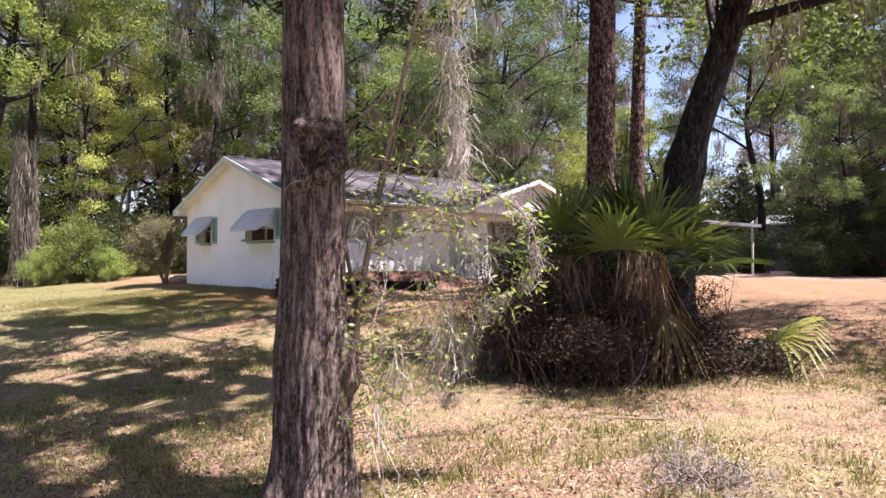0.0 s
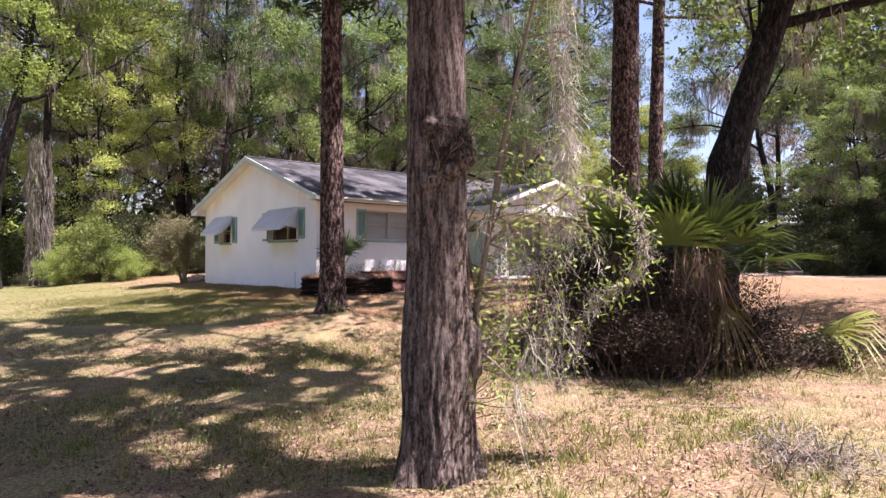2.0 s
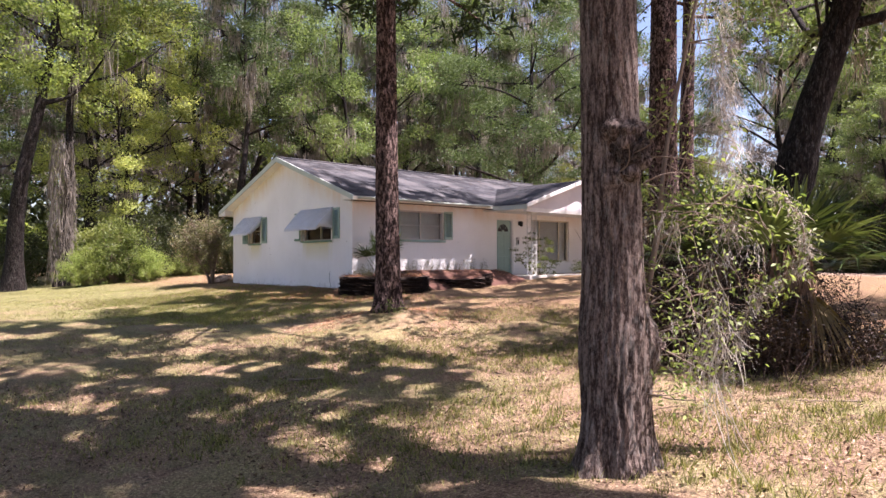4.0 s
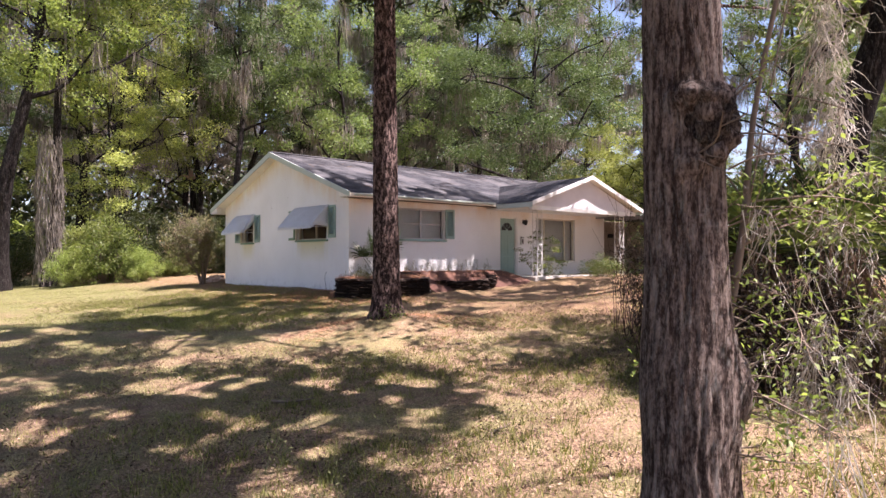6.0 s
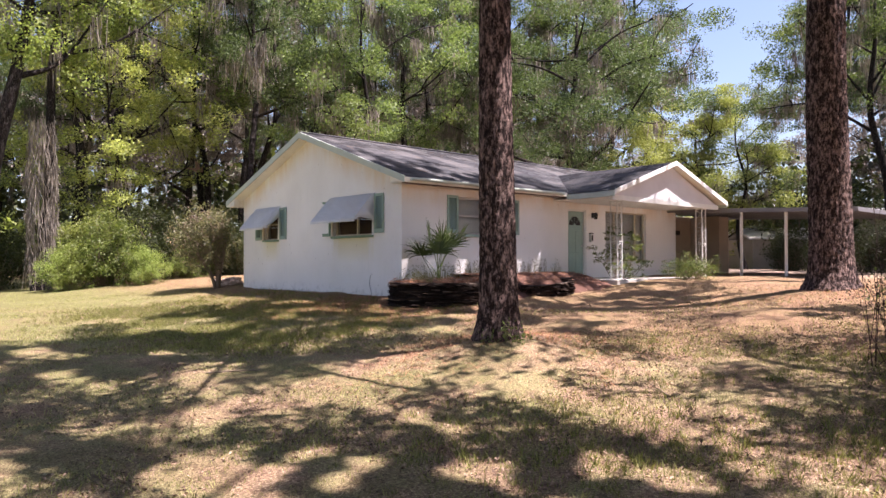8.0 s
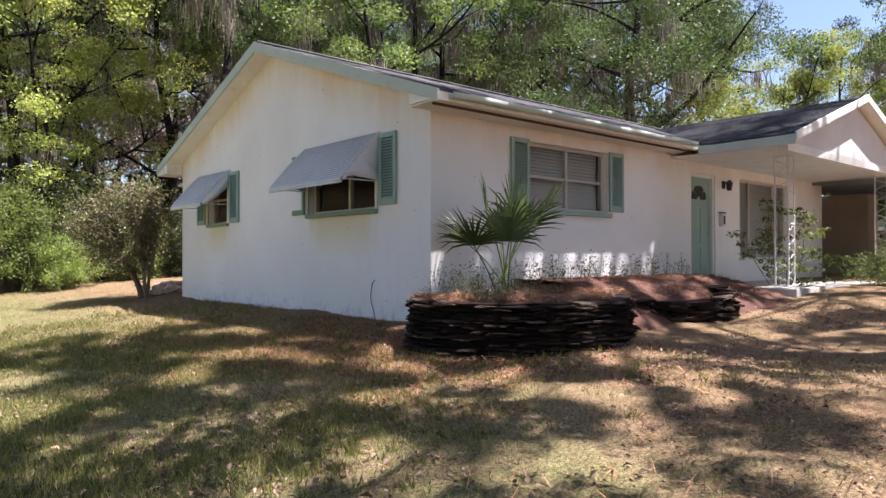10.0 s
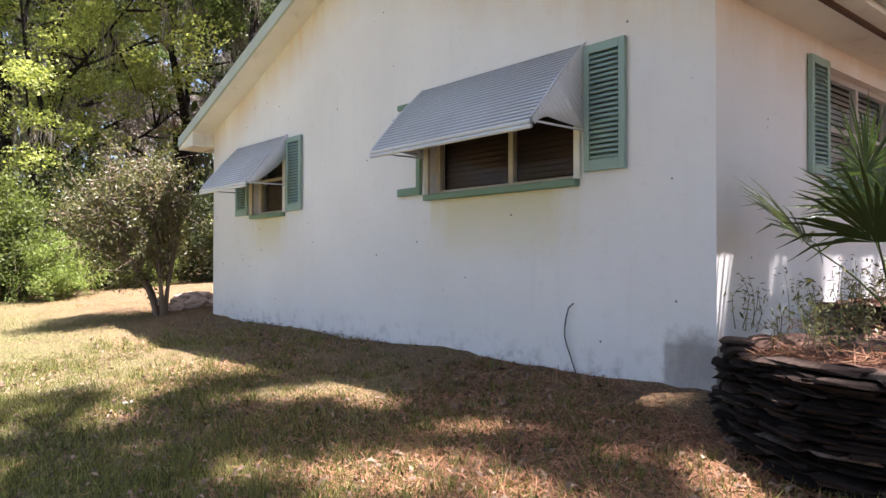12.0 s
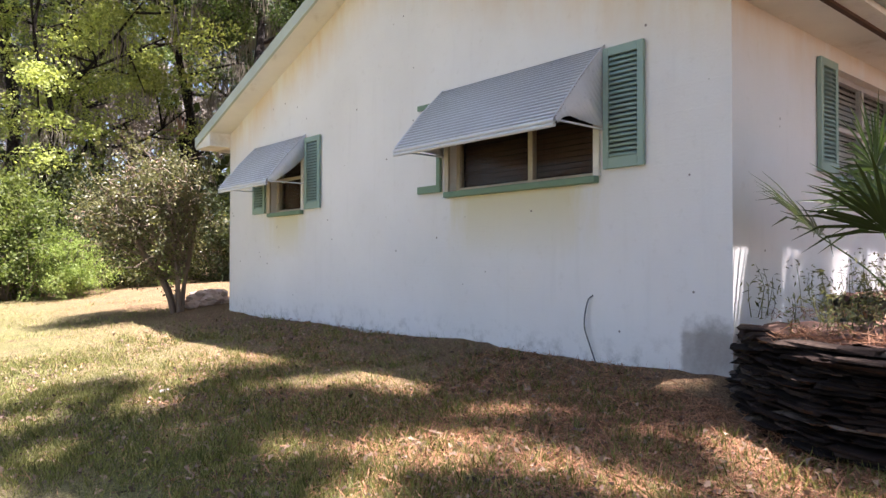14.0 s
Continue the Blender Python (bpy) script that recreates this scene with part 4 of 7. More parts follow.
wall_lamp(7.75, 2.34)
box_ob = thing("mailbox", "small pale metal mailbox mounted beside the door", "mailbox", (7.62, 0, 1.62))
part("body", boxes(((-0.06, -0.09, -0.13), (0.06, -0.001, 0.13)), bevel=0.012), IRON, box_ob)
part("slot", boxes(((-0.035, -0.094, -0.09), (0.035, -0.0895, 0.08))), BLACK, box_ob)
part("lid", boxes(((-0.07, -0.10, 0.131), (0.07, -0.001, 0.155)), bevel=0.008), BLACK, box_ob)
for vx in (13.55, 14.9):
    vent = thing("wall_box", "small dark box on the tan nook wall", "electrical box", (vx, 1.2, 2.0))
    part("body", boxes(((-0.16, -0.10, -0.09), (0.16, -0.001, 0.09)), bevel=0.01), BLACK, vent)
    part("cover", boxes(((-0.13, -0.112, -0.07), (0.13, -0.10, 0.07)), bevel=0.004), BLACK, vent)

# thin cable hanging down the gable wall
s = Soup()
tube(s, spline([(-0.02, 1.22, 0.56), (-0.03, 1.27, 0.50), (-0.035, 1.30, 0.30), (-0.03, 1.24, 0.12), (-0.05, 1.15, -0.05)], 24), 0.0065, 6)
cable = finish("cable", s.mesh("cable"), CABLE, None, smooth=True)
tagged(cable, "thin grey cable hanging down the white wall", "cable")


def build_carport():
    cp = thing("carport", "flat metal carport on slim white posts", "carport")
    x0, x1, y0, y1 = 12.25, 18.4, -6.2, 1.15
    fall = 0.30 / (y1 - y0)

    def sloped(xa, xb, ya, yb, za, zb):
        """A board that follows the roof's fall."""
        bm = bmesh.new()
        drop = lambda y: fall * (y - y1)
        prism(bm, [(xa, ya, za + drop(ya)), (xa, ya, zb + drop(ya)), (xa, yb, zb + drop(yb)), (xa, yb, za + drop(yb))], (xb - xa, 0, 0))
        return bm

    part("roof_sheet", sloped(x0, x1, y0, y1, 2.76, 2.79), STEEL, cp)
    part("fascia", sloped(x0 - 0.03, x0, y0, y1, 2.67, 2.80), STEEL, cp)
    part("fascia", sloped(x0, x1, y0 - 0.03, y0, 2.67, 2.80), STEEL, cp)
    part("fascia", sloped(x1, x1 + 0.03, y0, y1, 2.67, 2.80), STEEL, cp)
    for k in range(7):
        x = x0 + 0.4 + k * 0.9
        part("joist", sloped(x, x + 0.05, y0 + 0.02, y1, 2.69, 2.757), STEEL, cp)
    for x in (x0 + 0.15, x1 - 0.2):
        for y in (-2.65, -4.1, -5.95):
            part("post", boxes(((x - 0.036, y - 0.036, -0.1), (x + 0.036, y + 0.036, 2.69 + fall * (y - y1)))), IRON, cp)


build_carport()


# ---- trees ----
def grow_oak(seed, height, spread, trunk_r, lean=(0, 0), limb_from=0.30, limbs=9, clump=1.5, per=95, leaf=0.2, moss=70, moss_len=1.4):
    """Trunk, limbs, a broken crown of leaf clumps and hanging moss, as three soups."""
    rng = np.random.default_rng(seed)
    wood, crown, hang = Soup(), Soup(), Soup()
    top = np.array([lean[0], lean[1], height * 0.82])
    mids = [np.zeros(3) + [0, 0, -0.3]] + [top * f + np.append(rng.normal(size=2) * 0.05 * height * 0.3, 0) for f in (0.25, 0.5, 0.75)] + [top]
    path = spline(mids, 22)
    rad = trunk_r * (1 - 0.86 * np.linspace(0, 1, 22) ** 0.9)
    rad[0] *= 1.6
    rad[1] *= 1.22
    tube(wood, path, rad, 9)
    tips, bases = [], []
    for k in range(limbs):
        f = limb_from + (0.97 - limb_from) * (k + rng.uniform(0, 0.7)) / limbs
        i = min(20, int(f * 21))
        start = path[i]
        a = k * 2.4 + rng.uniform(-0.5, 0.5)
        reach = spread * (1.0 - 0.36 * f) * rng.uniform(0.7, 1.15)
        rise = height * rng.uniform(0.05, 0.22)
        out = np.array([math.cos(a), math.sin(a), 0])
        end = start + out * reach + [0, 0, rise]
        mid = start + out * reach * 0.5 + [0, 0, rise * rng.uniform(0.2, 0.75)] + rng.normal(size=3) * 0.25
        line = spline([start, mid, end], 12)
        tube(wood, line, np.linspace(rad[i] * 0.55, 0.025, 12), 6)
        bases.append(line)
        for b in range(4):
            j = rng.integers(4, 11)
            d = unit(rng.normal(size=3) * [1, 1, 0.6] + out * 0.6 + [0, 0, 0.25])
            tip = line[j] + d * reach * rng.uniform(0.2, 0.45)
            br = spline([line[j], line[j] + d * reach * 0.15 + rng.normal(size=3) * 0.15, tip], 6)
            tube(wood, br, np.linspace(0.05, 0.015, 6), 4)
            tips.append(tip)
            bases.append(br)
        tips.append(end)
        tips.append(line[8] + rng.normal(size=3) * 0.4)
    tips.append(path[-1] + [0, 0, 0.4])
    for tip in tips:
        for c in range(rng.integers(1, 4)):
            centre = tip + rng.normal(size=3) * clump * [0.75, 0.75, 0.45]
            pts = blob_points(rng, centre, clump * rng.uniform(0.55, 1.0), int(per * rng.uniform(0.6, 1.2)), 0.55)
            leaves(crown, pts, leaf, rng, 0.55)
    for m in range(moss):
        line = bases[rng.integers(len(bases))]
        root = line[rng.integers(2, len(line))]
        roots = root + rng.normal(size=(24, 3)) * [0.20, 0.20, 0.08]
        moss_strands(hang, roots, moss_len * rng.uniform(0.4, 1.1), rng, 0.036, 0.10)
    return wood, crown, hang


def tree(name, label, parts_, mats, at, group=""):
    ob = thing(name, label, "tree", at, group)
    for (pname, soup, smooth), m in zip(parts_, mats):
        if soup is not None and soup.count:
            o = finish(pname, soup.mesh(pname), m, ob, smooth=smooth)
            if pname != "trunk":
                o["kind"] = "stuff"
    return ob


def place(ob, x, y, turn=0.0, size=1.0, tall=1.0):
    return copy_thing(ob, Matrix.Translation((x, y, gz(x, y) - 0.05)) @ Matrix.Rotation(turn, 4, "Z") @ Matrix.Diagonal((size, size, size * tall, 1)))


def fissures(seed, deep, count, long):
    ph = np.random.default_rng(seed).uniform(0, 6.28, 12)
    def rough(z, a, r):
        w = a + 0.10 * np.sin(z * 2.3 + ph[0]) + 0.07 * np.sin(z * 5.1 + ph[1])
        ridge = np.abs(np.sin(w * count * 0.5 + 0.6 * np.sin(z * long + ph[2]) + 0.5 * np.sin(z * long * 2.7 + ph[3])))
        cell = 0.5 + 0.5 * np.sin(z * long * 3.1 + 4 * np.sin(w * 5 + ph[4]) + ph[5])
        return deep * (ridge ** 0.6 - 0.6) * (0.65 + 0.35 * cell) + deep * 0.5 * np.sin(a * 3 + z * 1.1 + ph[6])
    return rough


def waves(x, y, seed, low, high, count=12):
    """Smooth random hills over the plan, about -2.5 to 2.5."""
    rw = np.random.default_rng(seed)
    g = 0
    for _ in range(count):
        a, f = rw.uniform(0, 6.28), math.exp(rw.uniform(math.log(low), math.log(high)))
        g = g + np.sin(f * (x * math.cos(a) + y * math.sin(a)) + rw.uniform(0, 6.28))
    return g * math.sqrt(2.0 / count)


def leaf_feet(soup, at):
    """Where each four-cornered leaf's shade falls on the lawn."""
    v = np.concatenate(soup.verts).reshape(-1, 4, 3)
    p = v.mean(1) + at
    return v, p[:, :2] - np.array(sun_way[:2]) / sun_way[2] * (p[:, 2] + 0.4)[:, None]


def kept(v, keep):
    out = Soup()
    out.add(v[keep].reshape(-1, 3), np.arange(4 * keep.sum()).reshape(-1, 4))
    return out


def open_crown(soup, at, seed, gap, low=1.5, high=10.0):
    """Drops leaves by where their shade falls, to shape the flecks of sun below."""
    v, foot = leaf_feet(soup, at)
    blur = np.random.default_rng(seed).normal(size=len(foot)) * 0.16
    g = waves(foot[:, 0], foot[:, 1] * 0.8, seed, low, high, 18)
    # leaves left out so that sun patches land on the front wall's foot
    wall = (foot[:, 0] > 0.12 + blur) & (foot[:, 0] < 8.0) & (np.abs(foot[:, 1] - 0.38 + 0.6 * blur) < 0.20)
    streak = waves(foot[:, 0], foot[:, 1] * 1.5, 12, 1.6, 7.0) + blur > 0.45
    # crown thinned further to put two pools of sun before the gable
    clear = np.exp(-((foot[:, 0] + 0.9) / 2.4) ** 2 - ((foot[:, 1] + 2.4) / 1.5) ** 2)
    clear = clear + 0.85 * np.exp(-((foot[:, 0] + 1.7) / 0.8) ** 2 - ((foot[:, 1] - 0.5) / 0.9) ** 2)
    return kept(v, (g + blur < gap - 1.1 * clear) & ~(wall & streak))


def thin_over(soup, at, wide):
    """Drops leaves by their shade's place: sun on the trunk, dapples on the lawn."""
    v, foot = leaf_feet(soup, at)
    blur = np.random.default_rng(3).uniform(-0.4, 0.4, len(foot))
    keep = (foot[:, 0] < -wide + 0.6 * blur) | ((foot[:, 1] > 2.5 + 1.5 * blur) & (foot[:, 0] < 1.6 + 2.5 * blur)) | (foot[:, 1] > 3.9 + 2.5 * blur)
    g = waves(foot[:, 0], foot[:, 1] * 0.8, 8, 2.0, 14.0, 18)
    return kept(v, keep & (g + 0.8 * blur < 0.55))


# the trunk close by, with healed branch scars
def near_tree():
    x, y = -8.48, -15.68
    base = gz(x, y)
    ob = thing("tree", "grey-brown furrowed tree trunk with healed branch scars and twiggy shoots", "tree", (x, y, 0))
    s = Soup()
    n = 260
    zs = np.linspace(base - 0.25, 9.0, n)
    path = np.stack([0.028 * np.sin(zs * 0.8) - 0.012 * zs, 0.02 * np.sin(zs * 0.6 + 1) + 0.010 * zs, zs], -1)
    r = 0.190 - 0.006 * zs + 0.075 * np.exp(-(zs - base) / 0.28) + 0.03 * np.exp(-((zs - 0.35) / 0.35) ** 2)
    rough = fissures(2, 0.017, 26, 7.0)

    def skin(z, a, rr):
        d = rough(z, a, rr)
        for zc, ac, h, w, aw in ((1.72, 0.95, 0.085, 0.040, 0.33), (1.70, 1.50, 0.095, 0.045, 0.30), (1.74, 2.0, 0.07, 0.04, 0.25), (1.50, 1.85, 0.085, 0.040, 0.26), (1.60, 1.35, -0.05, 0.05, 0.50), (1.40, 0.95, 0.06, 0.05, 0.35), (1.27, 1.5, -0.035, 0.16, 0.35), (0.36, 2.6, 0.075, 0.16, 0.55), (1.55, 1.75, 0.06, 0.06, 0.4)):
            dist = (z - zc) ** 2 / w**2 + (np.angle(np.exp(1j * (a - ac)))) ** 2 / aw**2
            d = d + h * np.exp(-dist) * (1 + 0.35 * np.sin(8 * np.sqrt(dist) + 1))
        root = np.exp(-(z - base) / 0.22)
        return d + root * 0.045 * np.sin(5 * a + 1.0)

    tube(s, path, r, 120, skin)
    finish("trunk", s.mesh("trunk"), BARK_NEAR, ob, smooth=True)
    # stubs where branches broke off
    for zc, ac, rr in ((1.60, -2.1, 0.045), (1.41, -1.9, 0.04), (1.50, -1.1, 0.05), (0.38, -0.55, 0.05)):
        s = Soup()
        out = np.array([math.cos(ac), math.sin(ac), 0.25])
        p = np.array([0, 0, zc]) + out * 0.14
        tube(s, [p, p + out * 0.05, p + out * 0.075, p + out * 0.07], [rr * 1.5, rr * 1.25, rr * 0.7, 0.004], 12, fissures(9, 0.008, 9, 20))
        finish("branch_stub", s.mesh("branch_stub"), BARK_NEAR, ob, smooth=True)
    # knotted burls round the old wounds
    for a, z, wide, tall in ((1.80, 1.60, 0.115, 0.155), (2.55, 0.54, 0.095, 0.14)):
        bm = bmesh.new()
        out = Vector((math.cos(a) * -0.95 + math.sin(a) * -0.31, math.cos(a) * 0.31 + math.sin(a) * -0.95, 0))
        spot = out * 0.135 + Vector((-0.012 * z + 0.028 * math.sin(z * 0.8), 0.010 * z + 0.02 * math.sin(z * 0.6 + 1), z))
        bmesh.ops.create_icosphere(bm, subdivisions=5, radius=1.0)
        for v in bm.verts:
            p = v.co.copy()
            knot = 0.34 * (1 - abs(noise.noise(p * 2.3 + spot * 5)) * 2.2) + 0.20 * noise.noise(p * 5.0 + spot) + 0.09 * noise.noise(p * 13.0)
            v.co = spot + Vector((p.x * wide, p.y * wide, p.z * tall)) * (0.88 + knot)
        part("burl", bm, BARK_BURL, ob, "dark knotted burl", True)
    # thin bare twig and a few shoots low on the trunk
    rng = np.random.default_rng(11)
    s, l = Soup(), Soup()
    for k in range(16):
        a = rng.uniform(-2.6, 0.3)
        z = rng.choice([0.05, 1.5, 0.1, 1.35]) + rng.normal() * 0.08
        p = np.array([0.17 * math.cos(a), 0.17 * math.sin(a), z])
        d = unit(np.array([math.cos(a), math.sin(a), rng.uniform(-0.3, 0.8)]))
        q = p + d * rng.uniform(0.15, 0.4)
        tube(s, spline([p, (p + q) / 2 + rng.normal(size=3) * 0.03, q], 6), np.linspace(0.006, 0.002, 6), 4)
        if z < 0.5:
            leaves(l, q + rng.normal(size=(9, 3)) * 0.07, 0.06, rng, 0.3)
    finish("twig", s.mesh("twig"), TWIG, ob)["kind"] = "stuff"
    finish("leaf_shoot", l.mesh("leaf_shoot"), LEAF_LIME, ob)["kind"] = "stuff"
    # crown high overhead
    s2, c2, m2 = grow_oak(41, 11.0, 7.0, 0.14, (1.2, -0.4), 0.12, 16, 1.35, 330, 0.20, 30, 0.5)
    # unseen low boughs, added where their shade should fall on the lawn
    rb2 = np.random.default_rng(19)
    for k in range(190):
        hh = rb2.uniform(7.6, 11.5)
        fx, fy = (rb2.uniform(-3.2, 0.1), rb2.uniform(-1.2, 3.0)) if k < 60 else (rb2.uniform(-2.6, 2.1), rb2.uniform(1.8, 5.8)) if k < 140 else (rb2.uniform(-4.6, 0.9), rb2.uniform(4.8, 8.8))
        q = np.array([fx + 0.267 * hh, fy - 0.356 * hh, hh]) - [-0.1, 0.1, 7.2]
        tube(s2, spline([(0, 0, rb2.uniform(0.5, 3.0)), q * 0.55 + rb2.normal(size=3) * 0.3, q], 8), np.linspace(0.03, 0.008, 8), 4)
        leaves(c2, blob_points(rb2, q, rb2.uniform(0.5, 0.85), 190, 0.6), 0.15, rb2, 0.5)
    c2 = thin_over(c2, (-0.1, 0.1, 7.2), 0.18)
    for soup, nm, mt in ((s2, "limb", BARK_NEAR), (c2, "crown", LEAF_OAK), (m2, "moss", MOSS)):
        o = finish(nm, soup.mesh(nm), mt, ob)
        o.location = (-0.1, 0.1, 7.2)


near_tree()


def pine(x, y, r, seed, label, lean=(0.0, 0.0), height=24.0, dense=6, boughs=46, start=0.40, gap=0.5, rhythm=(1.5, 8.0)):
    base = gz(x, y)
    ob = thing("pine_tree", label, "tree", (x, y, base), "tall pines in the yard")
    s = Soup()
    n = 240
    zs = np.concatenate([np.linspace(-0.3, 9, 200), np.linspace(9.4, height, 40)])
    path = np.stack([lean[0] * zs + 0.04 * np.sin(zs * 0.45 + seed), lean[1] * zs + 0.04 * np.sin(zs * 0.4), zs], -1)
    rad = r * (1 - 0.78 * (zs / height).clip(0, 1)) + r * 0.45 * np.exp(-zs.clip(0) / 0.22)
    plate = np.random.default_rng(seed).uniform(0, 6.28, 6)

    def skin(z, a, rr):
        rows = np.sin(z * 19 + 2.5 * np.sin(a * 4 + plate[0]) + plate[1])
        cols = np.sin(a * 17 + 1.8 * np.sin(z * 4.5 + plate[2]) + 1.2 * np.sin(z * 11 + a * 3 + plate[3]))
        return r * 0.085 * ((np.abs(rows) ** 0.5) * (np.abs(cols) ** 0.5) - 0.5) + r * 0.03 * np.sin(a * 3 + z)

    tube(s, path, rad, 96, skin)
    finish("trunk", s.mesh("trunk"), BARK_PINE, ob, smooth=True)
    rng = np.random.default_rng(seed + 50)
    w, c = Soup(), Soup()
    for k in range(boughs):
        z = height * (start + (0.99 - start) * k / boughs)
        a = k * 2.4 + rng.uniform(-0.3, 0.3)
        reach = 6.6 * (1.1 - k / boughs) * rng.uniform(0.45, 1.1)
        p = np.array([lean[0] * z, lean[1] * z, z])
        q = p + np.array([math.cos(a) * reach, math.sin(a) * reach, rng.uniform(-0.2, 0.9)])
        line = spline([p, (p + q) / 2 + [0, 0, 0.25], q], 7)
        tube(w, line, np.linspace(0.06, 0.015, 7), 5)
        for j in range(dense):
            leaves(c, blob_points(rng, line[rng.integers(3, 7)] + rng.normal(size=3) * 0.40, 0.68, 105, 0.6), 0.32, rng, 0.22, 0.2)
    finish("branch", w.mesh("branch"), BARK_PINE, ob)
    c = open_crown(c, (x, y, base), seed + 20, gap, *rhythm)
    finish("crown", c.mesh("crown"), LEAF_PINE, ob)
    return ob


pine(-3.78, -6.90, 0.255, 1, "tall straight pine with flaky reddish bark standing on a mulch mound", (0.0, -0.004), 19.0, 7, 52, 0.36, 0.55)
pine(4.94, -8.02, 0.41, 2, "thick tall pine with flaky bark, its shaded side almost black", (0.0, 0.0), 31.0, 8, 70, 0.30, 0.5, (2.4, 12.0))
pine(9.25, -6.28, 0.27, 3, "slimmer pine standing behind the thick one", (0.012, 0.0), 22.0, 1, 34)


def leaning_oak():
    x, y = -1.40, -13.85
    base = gz(x, y)
    ob = thing("oak_tree", "dark leaning live oak with mossy limbs behind the palm clump", "tree", (x, y, base))
    s, c, h = Soup(), Soup(), Soup()
    rng = np.random.default_rng(77)
    path = spline([(0, 0, -0.3), (0.02, -0.02, 1.2), (0.10, -0.08, 2.3), (0.26, -0.22, 3.2), (0.60, -0.51, 4.5), (0.95, -0.82, 6.2), (1.25, -1.05, 9.5)], 60)
    r = np.linspace(0.30, 0.15, 60) + 0.05 * np.exp(-((np.linspace(0, 1, 60) - 0.37) / 0.05) ** 2)
    r[:6] *= np.linspace(1.5, 1.02, 6)
    tube(s, path, r, 40, fissures(5, 0.022, 18, 2.4))
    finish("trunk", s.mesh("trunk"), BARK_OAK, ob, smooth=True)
    w = Soup()
    ends = []
    for k, (i, d, ln) in enumerate(((42, (0.9, 0.1, 0.3), 5.2), (45, (0.5, -0.9, 0.25), 5.5), (40, (0.9, -0.8, 0.3), 6.5), (44, (0.9, 0.6, 0.3), 6.0), (46, (0.2, -1.0, 0.5), 6.0), (48, (0.8, -0.3, 0.3), 6.5), (50, (0.7, -0.8, 0.5), 5.0), (57, (0.6, 0.6, 0.7), 5.0), (59, (0.2, -0.6, 0.8), 5.0))):
        d = unit(np.array(d))
        p = path[i]
        q = p + d * ln
        line = spline([p, p + d * ln * 0.35 + rng.normal(size=3) * 0.35, p + d * ln * 0.7 + rng.normal(size=3) * 0.3, q], 16)
        tube(w, line, np.linspace(0.085, 0.02, 16), 8)
        ends.append(line)
        for b in range(5):
            j = rng.integers(5, 15)
            e = unit(rng.normal(size=3) + d * 0.5)
            br = spline([line[j], line[j] + e * 0.8, line[j] + e * rng.uniform(1.2, 2.4) + rng.normal(size=3) * 0.2], 7)
            tube(w, br, np.linspace(0.045, 0.01, 7), 5)
            ends.append(br)
    for line in ends:
        for t in range(3):
            p = line[rng.integers(len(line) // 2, len(line))] + rng.normal(size=3) * 0.45
            leaves(c, blob_points(rng, p, rng.uniform(0.5, 1.0), 85, 0.5), 0.14, rng, 0.5)
        for t in range(3):
            roots = line[rng.integers(2, len(line))] + rng.normal(size=(18, 3)) * [0.14, 0.14, 0.05]
            moss_strands(h, roots, rng.uniform(0.25, 0.8), rng, 0.018, 0.3)
    # boughs added so that their shade falls on the palms and their thicket
    for k in range(75):
        hh = rng.uniform(5.6, 8.6)
        fx, fy = (rng.uniform(-3.9, -0.6), rng.uniform(-1.6, 2.2)) if k < 50 else (rng.uniform(-2.6, 1.0), rng.uniform(1.6, 4.2))
        q = np.array([fx + 0.267 * hh, fy - 0.356 * hh, hh])
        br = spline([path[rng.integers(36, 54)], q * 0.5 + [0.4, -0.3, 3.2], q], 9)
        tube(w, br, np.linspace(0.035, 0.008, 9), 4)
        leaves(c, blob_points(rng, q, rng.uniform(0.45, 0.8), 150, 0.55), 0.13, rng, 0.5)
        if k % 3 == 0:
            moss_strands(h, q + rng.normal(size=(16, 3)) * [0.2, 0.2, 0.05], rng.uniform(0.3, 0.7), rng, 0.018, 0.3)
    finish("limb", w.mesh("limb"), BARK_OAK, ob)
    finish("crown", c.mesh("crown"), LEAF_MID, ob)
    finish("moss", h.mesh("moss"), MOSS, ob)["kind"] = "stuff"


leaning_oak()

# the woods: a few grown trees, set many times
FOREST = "trees of the surrounding woods"
moulds, distant = [], []
for k, (h, sp, r, lf, cl, per, lfm, ms) in enumerate(((22, 6.6, 0.30, 0.40, 1.15, 170, LEAF_MID, 80), (24, 5.6, 0.26, 0.42, 1.05, 165, LEAF_WOOD, 60), (19, 6.4, 0.24, 0.30, 1.15, 170, LEAF_MID, 45), (22, 7.2, 0.34, 0.30, 1.2, 180, LEAF_WOOD, 110))):
    w, c, m = grow_oak(100 + k, h, sp, r, (0.8 - 0.5 * k, 0.3 * k), lf, 11, cl, int(per * 2.0), 0.125, int(ms * 1.4), 1.5)
    lab = ("tall live oak hung with grey moss in the woods", "slender tall tree with dark trunk and sparse moss", "tall tree with bright young leaves in the woods", "broad live oak draped with long grey moss")[k]
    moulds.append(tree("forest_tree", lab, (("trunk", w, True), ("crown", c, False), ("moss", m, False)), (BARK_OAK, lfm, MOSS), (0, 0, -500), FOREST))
    distant.append(grow_oak(100 + k, h, sp, r, (0.8 - 0.5 * k, 0.3 * k), lf, 11, cl, int(per * 0.42), 0.28, ms // 3, 1.7))
for (w, c, m), near in zip(distant, list(moulds)):
    lfm = near.children[1].data.materials[0]
    moulds.append(tree("forest_tree", near["label"], (("trunk", w, True), ("crown", c, False), ("moss", m, False)), (BARK_OAK, lfm, MOSS), (0, 0, -500), FOREST))

spots = []
rng = random.Random(8)


